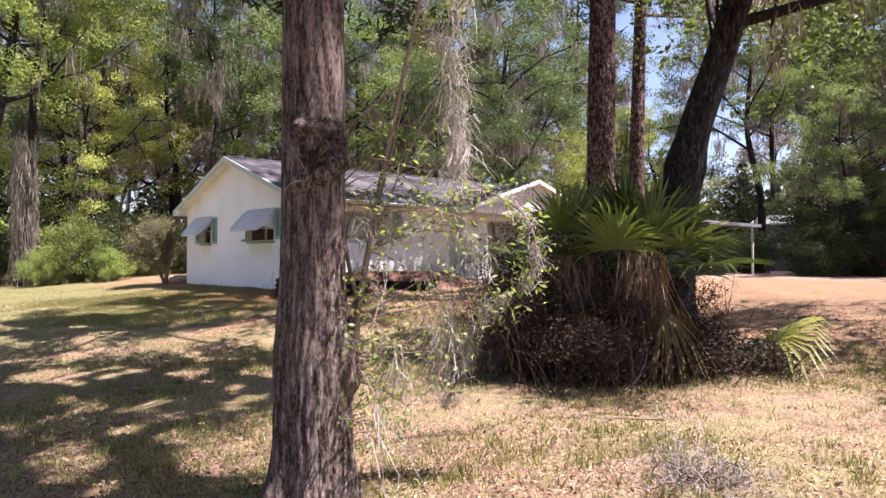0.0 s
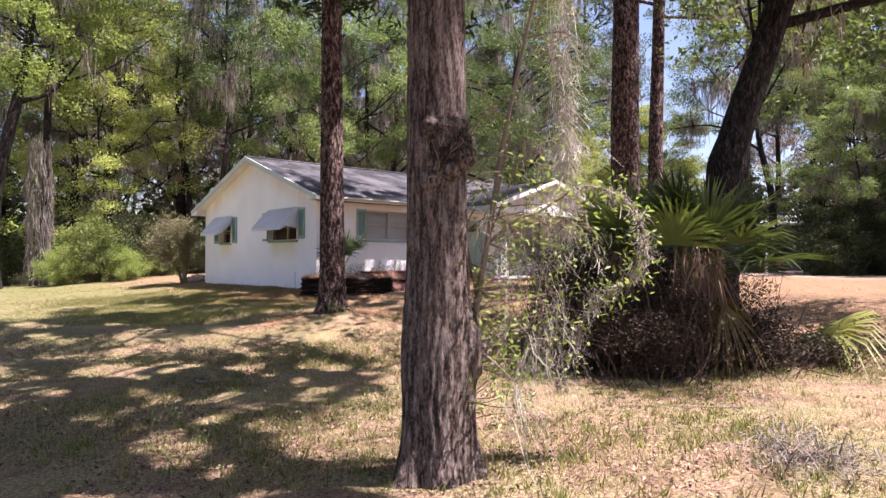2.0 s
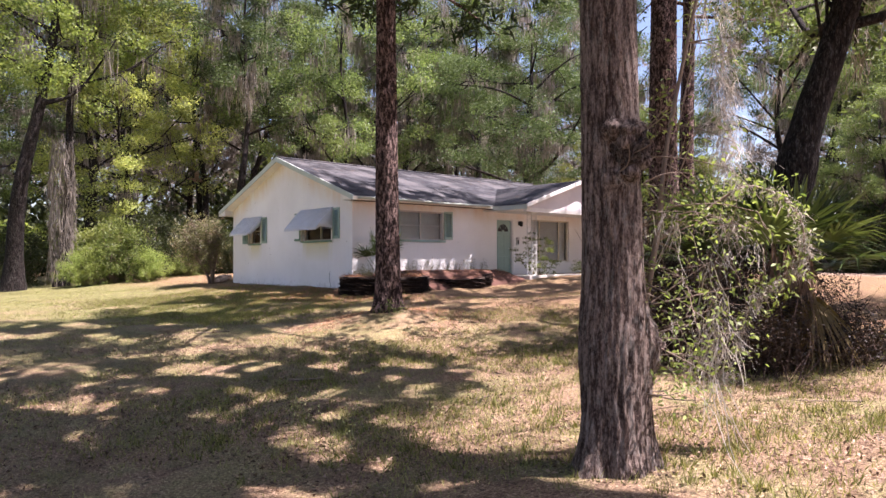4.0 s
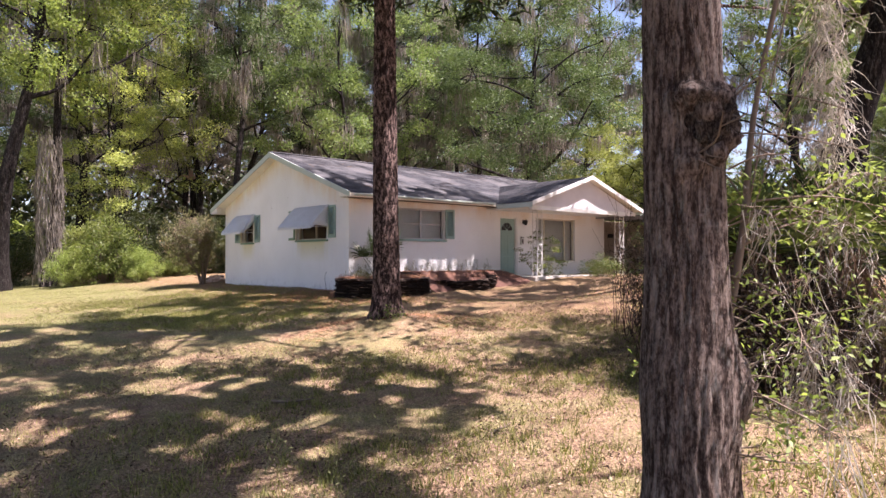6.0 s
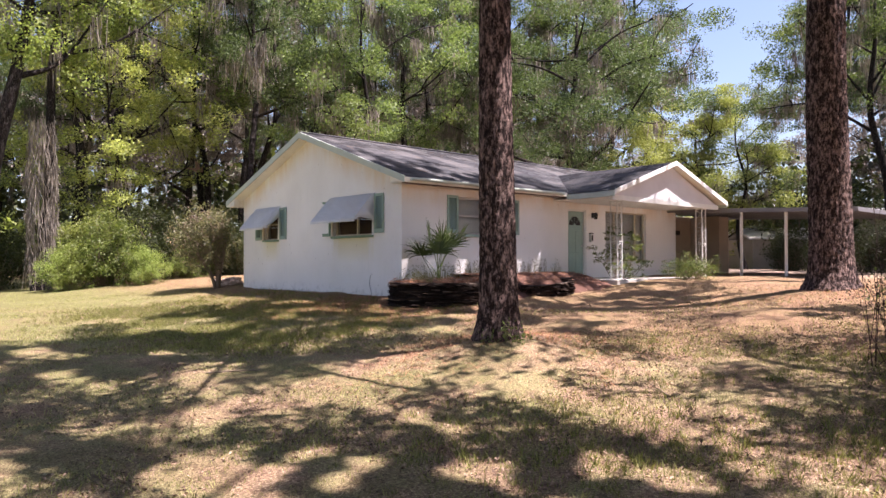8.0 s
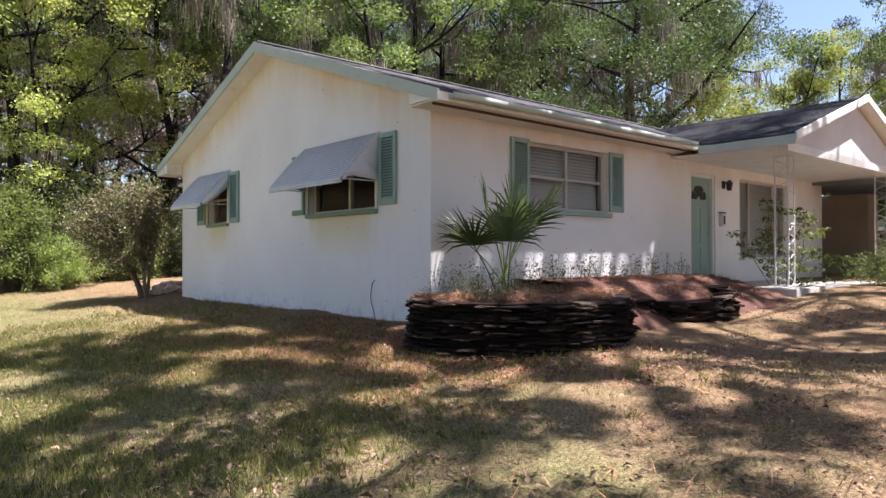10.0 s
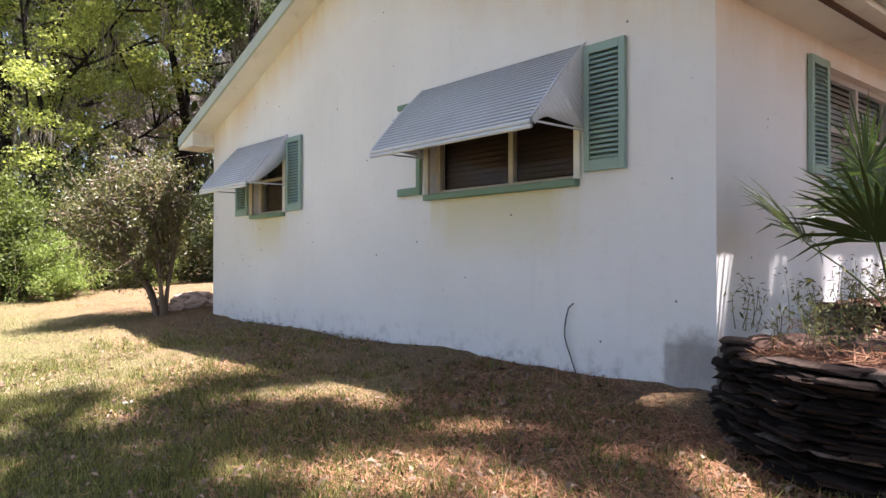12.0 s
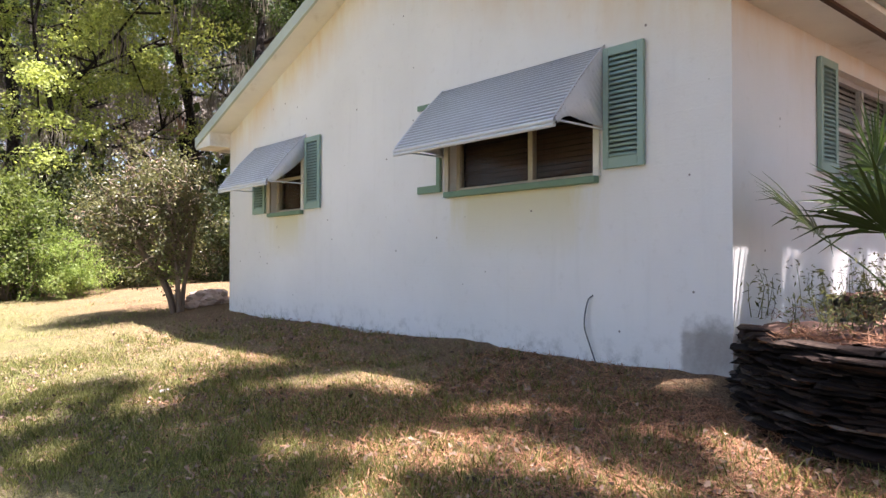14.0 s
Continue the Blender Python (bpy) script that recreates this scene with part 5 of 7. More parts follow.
def plant(k, x, y, size=1.0, turn=None, tall=1.0):
    spots.append((x, y))
    return place(moulds[k], x, y, rng.uniform(0, 6.28) if turn is None else turn, size, tall)


# trees that can be told apart
w, c, m = grow_oak(180, 17.0, 7.0, 0.42, (0.6, 0.2), 0.30, 14, 1.35, 520, 0.11, 90, 1.3)
tree("forest_tree", "broad dark live oak towering behind the house", (("trunk", w, True), ("crown", c, False), ("moss", m, False)), (BARK_OAK, LEAF_WOOD, MOSS), (19.0, 9.5, gz(19.0, 9.5) - 0.05), FOREST)
spots.append((19.0, 9.5))
w, c, m = grow_oak(190, 11.0, 4.6, 0.20, (0.2, 0.2), 0.12, 16, 0.95, 420, 0.11, 12, 0.8)
tree("forest_tree", "rounded tree with bright yellow-green young leaves beyond the porch", (("trunk", w, True), ("crown", c, False), ("moss", m, False)), (BARK_OAK, LEAF_YELLOW, MOSS), (27.0, 6.7, gz(27.0, 6.7) - 0.05), FOREST)
spots.append((27.0, 6.7))
plant(2, 11.5, 17.5, 1.0)
plant(1, 5.5, 19.5, 0.95)
plant(1, 5.8, 27.0, 1.0)
plant(1, 9.0, 24.5, 0.95)
plant(2, -9.5, 30.0, 1.05)
# next two trees: bright leaf colour stands in for sun on the foliage
w, c, m = grow_oak(195, 19.0, 6.0, 0.24, (0.5, 0.2), 0.34, 11, 1.15, 230, 0.14, 30, 1.3)
tree("forest_tree", "tall tree at the edge of the woods, yellow-green leaves coloured as sunlit", (("trunk", w, True), ("crown", c, False), ("moss", m, False)), (BARK_OAK, LEAF_YELLOW, MOSS), (0.6, 25.4, gz(0.6, 25.4) - 0.05), FOREST)
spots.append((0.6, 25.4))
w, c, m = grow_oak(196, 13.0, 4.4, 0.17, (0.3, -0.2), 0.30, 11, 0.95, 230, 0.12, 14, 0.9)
tree("forest_tree", "smaller yellow-green tree, coloured as sunlit, before the dark woods", (("trunk", w, True), ("crown", c, False), ("moss", m, False)), (BARK_OAK, LEAF_YELLOW, MOSS), (-0.4, 22.6, gz(-0.4, 22.6) - 0.05), FOREST)
spots.append((-0.4, 22.6))
plant(0, 24.0, -3.6, 0.8)
plant(2, 27.0, 4.0, 0.6)
plant(0, 29.0, -9.0, 0.8)
for _ in range(900):
    a, d = radians(rng.uniform(4, 100)), rng.uniform(46, 112)
    x, y = -10.6 + d * math.cos(a), -19.2 + d * math.sin(a)
    if min((x - p) ** 2 + (y - q) ** 2 for p, q in spots) < (3.5 + d * 0.020) ** 2 or (x < 19 and y < 17.5) or (y < -4 and x < 26) or 0.37 < math.atan2(y + 13.4, x + 10.5) < 0.56:
        continue
    if len(spots) > 96:
        break
    kind = rng.choice((0, 0, 1, 1, 2, 3))
    plant(kind + 4 if d > 70 else kind, x, y, rng.uniform(0.85, 1.2), None, 1.1)
# low-boughed trees at the bend of the drive
for k, x, y, sz in ((2, 21.5, -9.0, 0.55), (2, 25.5, -11.5, 0.6), (2, 17.5, -9.8, 0.42), (2, 30.0, -13.5, 0.8)):
    plant(k, x, y, sz)
# tall tree whose trunk is wrapped in long grey moss
def mossy_trunk(x, y):
    rngm = np.random.default_rng(3)
    w, c, m = grow_oak(171, 24, 6.0, 0.30, (0.5, 0.5), 0.55, 10, 1.7, 260, 0.15, 45, 2.0)
    for z in np.linspace(1.0, 7.4, 42):
        a = rngm.uniform(0, 6.28, 44)
        roots = np.stack([np.cos(a) * 0.42, np.sin(a) * 0.42, z + rngm.normal(size=44) * 0.2], -1) * [1 + 0.5 * rngm.random(), 1 + 0.5 * rngm.random(), 1]
        moss_strands(m, roots, rngm.uniform(0.3, 1.1), rngm, 0.028, 0.14)
    # crown takes the brighter leaf, so that it reads as sunlit
    tree("forest_tree", "tall trunk wrapped in long grey hanging moss", (("trunk", w, True), ("crown", c, False), ("moss", m, False)), (BARK_OAK, LEAF_LIME, MOSS), (x, y, gz(x, y) - 0.05), FOREST)


mossy_trunk(-3.7, 20.6)
w, c, m = grow_oak(172, 23, 6.0, 0.44, (1.3, -1.15), 0.48, 9, 1.4, 330, 0.13, 14, 1.6)
# brighter leaf here too, in place of sun on the crown
tree("forest_tree", "stout dark leaning tree at the edge of the woods", (("trunk", w, True), ("crown", c, False), ("moss", m, False)), (BARK_OAK, LEAF_LIME, MOSS), (-5.9, 20.1, gz(-5.9, 20.1) - 0.05), FOREST)
def snag(x, y):
    """A tree broken off halfway, its top torn into pale splinters."""
    ob = thing("forest_tree", "broken dead tree with a torn reddish splintered top", "tree", (x, y, gz(x, y) - 0.05), FOREST)
    rngs = np.random.default_rng(61)
    s = Soup()
    tube(s, spline([(0, 0, 0), (0.1, 0, 3.0), (0.05, 0.1, 6.0)], 20), np.linspace(0.28, 0.17, 20), 12, fissures(7, 0.02, 9, 3))
    finish("trunk", s.mesh("trunk"), BARK_OAK, ob, smooth=True)
    s = Soup()
    for k in range(14):
        a = k * 2.4
        p = np.array([0.05 + 0.12 * math.cos(a), 0.1 + 0.12 * math.sin(a), 5.9])
        q = p + [0.22 * math.cos(a) + rngs.normal() * 0.06, 0.22 * math.sin(a) + rngs.normal() * 0.06, rngs.uniform(0.25, 0.95)]
        tube(s, spline([p, (p + q) / 2 + rngs.normal(size=3) * 0.04, q], 5), [0.06, 0.055, 0.04, 0.025, 0.006], 5)
    for d in ((-0.75, 0.6, 0.12), (0.45, -0.35, 0.15)):
        p = np.array([0.05, 0.1, 6.0])
        tube(s, spline([p, p + np.array(d) * 0.5 + [0, 0, 0.05], p + np.array(d)], 6), np.linspace(0.08, 0.02, 6), 6)
    finish("splintered_top", s.mesh("splintered_top"), mat_paint("torn_wood", (0.40, 0.24, 0.17), (0.55, 0.42, 0.34), 0.6, 0.9, 9), ob, "torn reddish wood")


snag(5.8, 26.9)
# out of view: trees whose crowns shade the yard
for k, x, y, sz in ((1, -15.5, -5.0, 0.95), (1, -15.5, -14.5, 0.9), (1, 6.5, -27.0, 0.8), (3, -22.0, -14.0, 0.8), (0, -24.0, 2.0, 0.9), (1, -17.0, -26.0, 0.9), (2, -26.0, 16.0, 1.0), (0, -14.0, -33.0, 0.9), (0, 8.0, -33.0, 0.9), (3, 18.0, -24.0, 0.9), (3, 25.0, -16.5, 0.8), (1, 30.0, -15.0, 0.8), (0, 21.0, -15.5, 0.7), (3, 25.5, -13.2, 0.75), (1, 22.8, -12.9, 0.7)):
    plant(k, x, y, sz)
for m in moulds:
    for o in (*m.children_recursive, m):
        bpy.data.objects.remove(o)

# the woods go on behind
rw = np.random.default_rng(14)
s = Soup()
n = 78000
a, d = np.radians(rw.uniform(-8, 118, n)), rw.uniform(78, 125, n)
x, y = -10.6 + d * np.cos(a), -19.2 + d * np.sin(a)
top = 10.5 + 2.5 * np.sin(a * 23) + 1.8 * np.sin(a * 57 + 1) + 1.2 * np.sin(a * 131)
z = gz(30, 0) + rw.uniform(0, 1, n) ** 1.3 * top
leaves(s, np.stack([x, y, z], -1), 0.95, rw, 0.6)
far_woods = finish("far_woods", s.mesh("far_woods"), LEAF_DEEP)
tagged(far_woods, "green undergrowth with shade-dark leaves deep in the woods", "woods", kind="stuff")


# ---- shrubs and palms ----
def grow_shrub(seed, height, spread, stems, leaf, per, leaf_mat, flat=0.8, low=0.25, twig_r=0.012, drop=0.0, aspect=0.45):
    rng = np.random.default_rng(seed)
    w, l = Soup(), Soup()
    for k in range(stems):
        a = rng.uniform(0, 6.28)
        d = spread * math.sqrt(rng.uniform(0, 1))
        h = height * rng.uniform(0.45, 1.1) * (1 - 0.45 * (d / spread) ** 2)
        foot = np.array([math.cos(a), math.sin(a), 0]) * d * 0.25
        tip = np.array([math.cos(a) * d, math.sin(a) * d, h])
        line = spline([foot, foot * 0.6 + tip * 0.4 + rng.normal(size=3) * 0.08 * spread, tip], 9)
        tube(w, line, np.linspace(twig_r * 1.6, twig_r * 0.3, 9), 4)
        for b in range(4):
            j = rng.integers(3, 9)
            e = unit(rng.normal(size=3) + [0, 0, 0.2 - drop])
            br = [line[j], line[j] + e * spread * 0.15, line[j] + e * spread * rng.uniform(0.2, 0.38)]
            tube(w, spline(br, 5), np.linspace(twig_r * 0.6, twig_r * 0.2, 5), 3)
            leaves(l, blob_points(rng, br[-1], spread * 0.2, int(per * 0.5), flat), leaf, rng, aspect)
        pts = blob_points(rng, tip, spread * 0.28, per, flat)
        leaves(l, pts[pts[:, 2] > low * height * rng.uniform(0.2, 1)], leaf, rng, aspect)
    return w, l


def shrub(name, label, category, at, soups, leaf_mat, group=""):
    ob = thing(name, label, category, at, group)
    finish("branchwork", soups[0].mesh("branchwork"), TWIG, ob)
    finish("foliage", soups[1].mesh("foliage"), leaf_mat, ob)["kind"] = "stuff"
    return ob


def corner_shrub(x, y):
    """Several stems from one foot, fanning into a rounded, twiggy crown that hangs to one side."""
    rng = np.random.default_rng(21)
    ob = thing("shrub", "rounded shrub with small dull grey-green leaves beside the house", "shrub", (x, y, gz(x, y)))
    w, l, dead = Soup(), Soup(), Soup()
    mid, rad = np.array([-0.42, 0.36, 1.78]), np.array([1.20, 1.20, 1.32])
    for k in range(7):
        a = k * 2.4
        foot = np.array([math.cos(a), math.sin(a), 0]) * 0.055
        aim = mid + rad * [0.55 * math.cos(a), 0.55 * math.sin(a), rng.uniform(0.1, 0.85)]
        line = spline([foot - [0, 0, 0.1], foot * 1.6 + [aim[0] * 0.12, aim[1] * 0.12, 0.45], (foot + aim) / 2 + rng.normal(size=3) * 0.10 + [0, 0, 0.1], aim], 14)
        tube(w, line, np.linspace(0.045, 0.008, 14), 6)
        for b in range(30):
            j = rng.integers(5, 14)
            d = unit(rng.normal(size=3) + [0, 0, 0.15])
            tip = mid + rad * d * rng.uniform(0.30, 1.12) ** 0.5 * (1 + 0.14 * np.sin(5 * d[0] + 4 * d[2] + k))
            tip[2] = max(tip[2], rng.uniform(0.45, 0.8))
            br = spline([line[j], (line[j] * 0.45 + tip * 0.55) + rng.normal(size=3) * 0.08, tip], 7)
            tube(w, br, np.linspace(0.010, 0.003, 7), 4)
            for c in range(3):
                leaves(l, blob_points(rng, br[rng.integers(3, 7)] + rng.normal(size=3) * 0.12, 0.19, 26, 0.8), 0.064, rng, 0.42, 0.1, 0.3)
            if b % 9 == 4:
                leaves(dead, blob_points(rng, tip + [0, 0, -0.15], 0.2, 30, 0.8), 0.06, rng, 0.35)
    finish("stem", w.mesh("stem"), TWIG, ob)
    finish("foliage", l.mesh("foliage"), LEAF_GREY, ob)["kind"] = "stuff"
    finish("dead_leaf", dead.mesh("dead_leaf"), LITTER, ob, "withered brown leaves")["kind"] = "stuff"


corner_shrub(-0.53, 9.62)

# the darker bush carries the shade of the woods in its leaf colour
under = [shrub("bush", "sunlit yellow-green bush at the edge of the woods", "bush", (0, 0, -400), grow_shrub(31, 3.0, 2.0, 48, 0.11, 120, LEAF_LIME, 0.8, 0.02), LEAF_LIME, "bushes at the edge of the woods"),
         shrub("bush", "dense green bush with shade-dark leaves at the edge of the woods", "bush", (0, 0, -400), grow_shrub(32, 3.4, 2.2, 46, 0.12, 110, LEAF_DEEP, 0.8, 0.02), LEAF_DEEP, "bushes at the edge of the woods")]
rb = random.Random(4)
for k, x, y, sz in ((0, -1.6, 18.6, 1.0), (1, 0.6, 19.6, 1.0), (0, -0.6, 16.8, 0.5), (0, 1.6, 17.4, 0.5), (0, -3.2, 18.2, 0.6), (1, 2.8, 24.0, 0.9), (1, 4.2, 18.0, 0.8), (0, 3.2, 20.5, 0.7), (1, -5.5, 24.0, 1.0), (1, -8.5, 26.0, 1.1), (1, 31.0, 2.0, 1.7), (0, 22.0, 13.0, 1.6), (1, 24.5, -7.5, 1.3), (1, 28.0, -8.5, 1.5), (1, 27.0, -11.5, 1.6), (1, 30.5, -5.0, 1.4), (1, 33.0, -13.0, 1.7), (1, 22.0, -2.2, 0.55), (1, 23.5, 0.2, 0.55), (1, 21.5, -4.2, 0.6), (1, 25.0, -1.6, 0.55), (0, 34.0, -8.0, 1.6), (1, 19.5, -8.5, 0.8), (1, 21.5, -9.8, 0.95), (1, 19.0, -10.6, 0.8), (0, 23.5, -10.2, 1.0), (1, 17.0, -9.2, 0.6)):
    place(under[k], x, y, rb.uniform(0, 6.28), sz)
far_under = [shrub("bush", "sunlit yellow-green bush deep in the woods", "bush", (0, 0, -400), grow_shrub(33, 3.0, 2.0, 22, 0.26, 32, LEAF_LIME, 0.8, 0.02), LEAF_LIME, "bushes at the edge of the woods"),
             shrub("bush", "dense green bush with shade-dark leaves deep in the woods", "bush", (0, 0, -400), grow_shrub(34, 3.4, 2.2, 22, 0.27, 34, LEAF_DEEP, 0.8, 0.02), LEAF_DEEP, "bushes at the edge of the woods")]
for k in range(46):
    a, d = radians(rb.uniform(8, 98)), rb.uniform(48, 80)
    x, y = -10.6 + d * math.cos(a), -19.2 + d * math.sin(a)
    if not (x < 19 and y < 19):
        place(far_under[rb.random() < 0.7], x, y, rb.uniform(0, 6.28), rb.uniform(0.9, 1.6))
for m in under + far_under:
    for o in (*m.children_recursive, m):
        bpy.data.objects.remove(o)


def fan_leaf(rng, petiole, way, span, segs=22, droop=0.25, arc=4.0, width=0.035):
    """A fan palm leaf: a stalk and many narrow folded blades; the stalk starts at the origin."""
    s = Soup()
    way = unit(np.array(way, float))
    bend = np.array([0, 0, -0.12 * petiole])
    hub = way * petiole + bend
    tube(s, spline([(0, 0, 0), way * petiole * 0.5, hub], 7), np.linspace(0.011, 0.006, 7), 4)
    fwd = unit(way + [0, 0, -0.15])
    side = unit(np.cross(fwd, (0.02, 0.01, 1)))
    nor = np.cross(side, fwd)
    for k in range(segs):
        a = arc * ((k + 0.5) / segs - 0.5) + rng.normal() * 0.02
        d = fwd * math.cos(a) + side * math.sin(a) + nor * (0.16 * math.cos(a * 0.8) + rng.normal() * 0.03)
        d = unit(d)
        ln = span * (0.72 + 0.28 * math.cos(a * 0.55)) * rng.uniform(0.88, 1.05)
        across = unit(np.cross(d, nor))
        bent = 1.0 if rng.random() < 0.25 else 0.0
        rows = []
        for f, w in ((0.0, 0.0), (0.32, 1.0), (0.7, 0.72), (1.0, 0.06)):
            p = hub + d * ln * f + np.array([0, 0, -1]) * (droop + 0.5 * bent) * ln * max(0, f - 0.35) ** 2
            hw = width * 0.5 * w
            rows += [p - across * hw + nor * hw * 0.5, p, p + across * hw + nor * hw * 0.5]
        faces = []
        for r in range(3):
            faces += [[3 * r, 3 * r + 1, 3 * r + 4, 3 * r + 3], [3 * r + 1, 3 * r + 2, 3 * r + 5, 3 * r + 4]]
        s.add(rows, faces)
    me = s.mesh("frond")
    # the blades grow together at the hub
    bm = bmesh.new()
    bm.from_mesh(me)
    bmesh.ops.remove_doubles(bm, verts=bm.verts, dist=1e-5)
    bm.to_mesh(me)
    bm.free()
    return me


HUSK = mat_paint("palm_husk", (0.20, 0.13, 0.085), (0.36, 0.26, 0.18), 0.6, 0.9, 15)


def palm(name, label, at, seed, fronds, petiole, span, lift=(0.25, 1.0), old=0, width=0.035, crown_z=0.0, spread=0.15, arc=4.0):
    rng = np.random.default_rng(seed)
    ob = thing(name, label, "palm", at)
    if crown_z > 0.05:
        s = Soup()
        tube(s, spline([(0, 0, -0.15), (0.03, 0.02, crown_z * 0.5), (0, 0, crown_z + 0.05)], 12), np.linspace(0.11, 0.08, 12), 12, fissures(seed, 0.02, 7, 22))
        finish("stem", s.mesh("stem"), TWIG, ob)
    if old:
        s = Soup()
        ring = rng.uniform(0, 6.28, 170)
        rr = rng.uniform(0.10, 0.30, 170)
        moss_strands(s, np.stack([np.cos(ring) * rr, np.sin(ring) * rr, crown_z + 0.15 + rng.normal(size=170) * 0.12], -1), 0.75, rng, 0.02, 0.30)
        finish("dead_skirt", s.mesh("dead_skirt"), HUSK, ob, "tan skirt of dead hanging leaf strips")
    for k in range(fronds + old):
        a = k * 2.399 + rng.uniform(-0.25, 0.25)
        e = rng.uniform(*lift) if k < fronds else rng.uniform(-1.35, -1.0)
        d = (math.cos(a), math.sin(a), math.tan(e))
        me = fan_leaf(rng, petiole * (rng.uniform(0.7, 1.15) if k < fronds else 0.4), d, span * rng.uniform(0.8, 1.1), droop=0.25 if k < fronds else 0.5, width=width if k < fronds else width * 0.5, arc=arc if k < fronds else 1.2)
        me.materials.append(LEAF_PALM if k < fronds else LEAF_PALM_OLD)
        f = new("frond", me)
        f.parent = ob
        f.location = (rng.normal() * spread, rng.normal() * spread, crown_z + rng.normal() * 0.08)
        if k >= fronds:
            f["label"] = "dead brown hanging frond"
    return ob


# palm clump in the brush
palm("cabbage_palm", "stout fan palm rising from tangled brush with dead fronds below", (-3.55, -14.75, gz(-3.55, -14.75)), 5, 20, 0.74, 0.80, (0.0, 1.5), 10, 0.046, 1.12, 0.12, 3.5)
palm("cabbage_palm", "smaller fan palm with yellowing fronds in the brush", (-3.75, -13.9, gz(-3.75, -13.9)), 6, 14, 0.85, 0.66, (0.3, 1.5), 5, 0.038, 1.15, 0.14, 3.4)
# lone low palmetto at the edge of the brush, sunlight put into its colour
lone = thing("palmetto", "low drooping palmetto with yellow-green fronds coloured as sunlit", "palm", (-3.0, -15.52, gz(-3.0, -15.52)))
rl = np.random.default_rng(15)
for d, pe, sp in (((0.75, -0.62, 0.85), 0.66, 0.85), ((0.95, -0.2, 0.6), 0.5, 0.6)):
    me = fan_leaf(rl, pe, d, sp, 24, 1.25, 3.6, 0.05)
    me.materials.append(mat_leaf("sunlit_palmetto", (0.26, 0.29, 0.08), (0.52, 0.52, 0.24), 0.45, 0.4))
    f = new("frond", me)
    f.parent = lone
# palmetto in the stone planter
palm("palmetto", "green fan palmetto growing in the stone planter", (0.26, -1.02, 0.44), 9, 10, 1.05, 0.62, (0.85, 1.52), 0, 0.030, 0.0, 0.05, 3.1)


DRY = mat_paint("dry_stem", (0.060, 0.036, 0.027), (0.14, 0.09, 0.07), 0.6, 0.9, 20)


# thicket round the palms, the oak's shade put into its dark leaf colour
def thicket(at, seed, height, spread, stems, label):
    rng = np.random.default_rng(seed)
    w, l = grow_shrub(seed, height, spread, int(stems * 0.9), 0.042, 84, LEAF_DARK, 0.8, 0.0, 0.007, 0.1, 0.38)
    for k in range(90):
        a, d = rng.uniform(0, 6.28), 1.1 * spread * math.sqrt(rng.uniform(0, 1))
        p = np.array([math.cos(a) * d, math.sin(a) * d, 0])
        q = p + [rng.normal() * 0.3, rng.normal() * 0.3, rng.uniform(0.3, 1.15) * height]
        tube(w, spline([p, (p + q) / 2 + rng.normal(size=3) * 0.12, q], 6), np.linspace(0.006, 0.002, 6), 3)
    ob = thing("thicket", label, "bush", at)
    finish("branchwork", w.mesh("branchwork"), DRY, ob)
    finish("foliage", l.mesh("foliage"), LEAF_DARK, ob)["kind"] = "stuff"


for k, (x, y, h, sp, n) in enumerate(((-4.3, -13.9, 1.5, 0.95, 55), (-3.3, -13.3, 1.8, 0.95, 60), (-2.2, -12.6, 2.2, 1.0, 60), (-1.6, -11.7, 2.0, 0.95, 50), (-4.4, -14.7, 1.0, 0.7, 40), (-2.6, -14.4, 1.1, 0.9, 45), (-3.1, -15.4, 0.42, 0.8, 40), (-2.0, -12.8, 1.9, 1.1, 45))):
    thicket((x, y, gz(x, y) - 0.03), 60 + k, h, sp, n, "tangled thicket of shade-darkened brown-green leaves and dry stems round the palms")


for k, (x, y, h, sp) in enumerate(((-1.75, -11.8, 2.1, 1.0), (-2.4, -12.7, 2.3, 1.0), (-3.4, -13.4, 1.9, 0.9))):
    shrub("bush", "loose bush with olive-green glossy leaves over the dark thicket", "bush", (x, y, gz(x, y) - 0.03), grow_shrub(80 + k, h, sp, 22, 0.055, 26, LEAF_MID, 0.6, 0.5, 0.008, 0.0, 0.4), LEAF_MID)


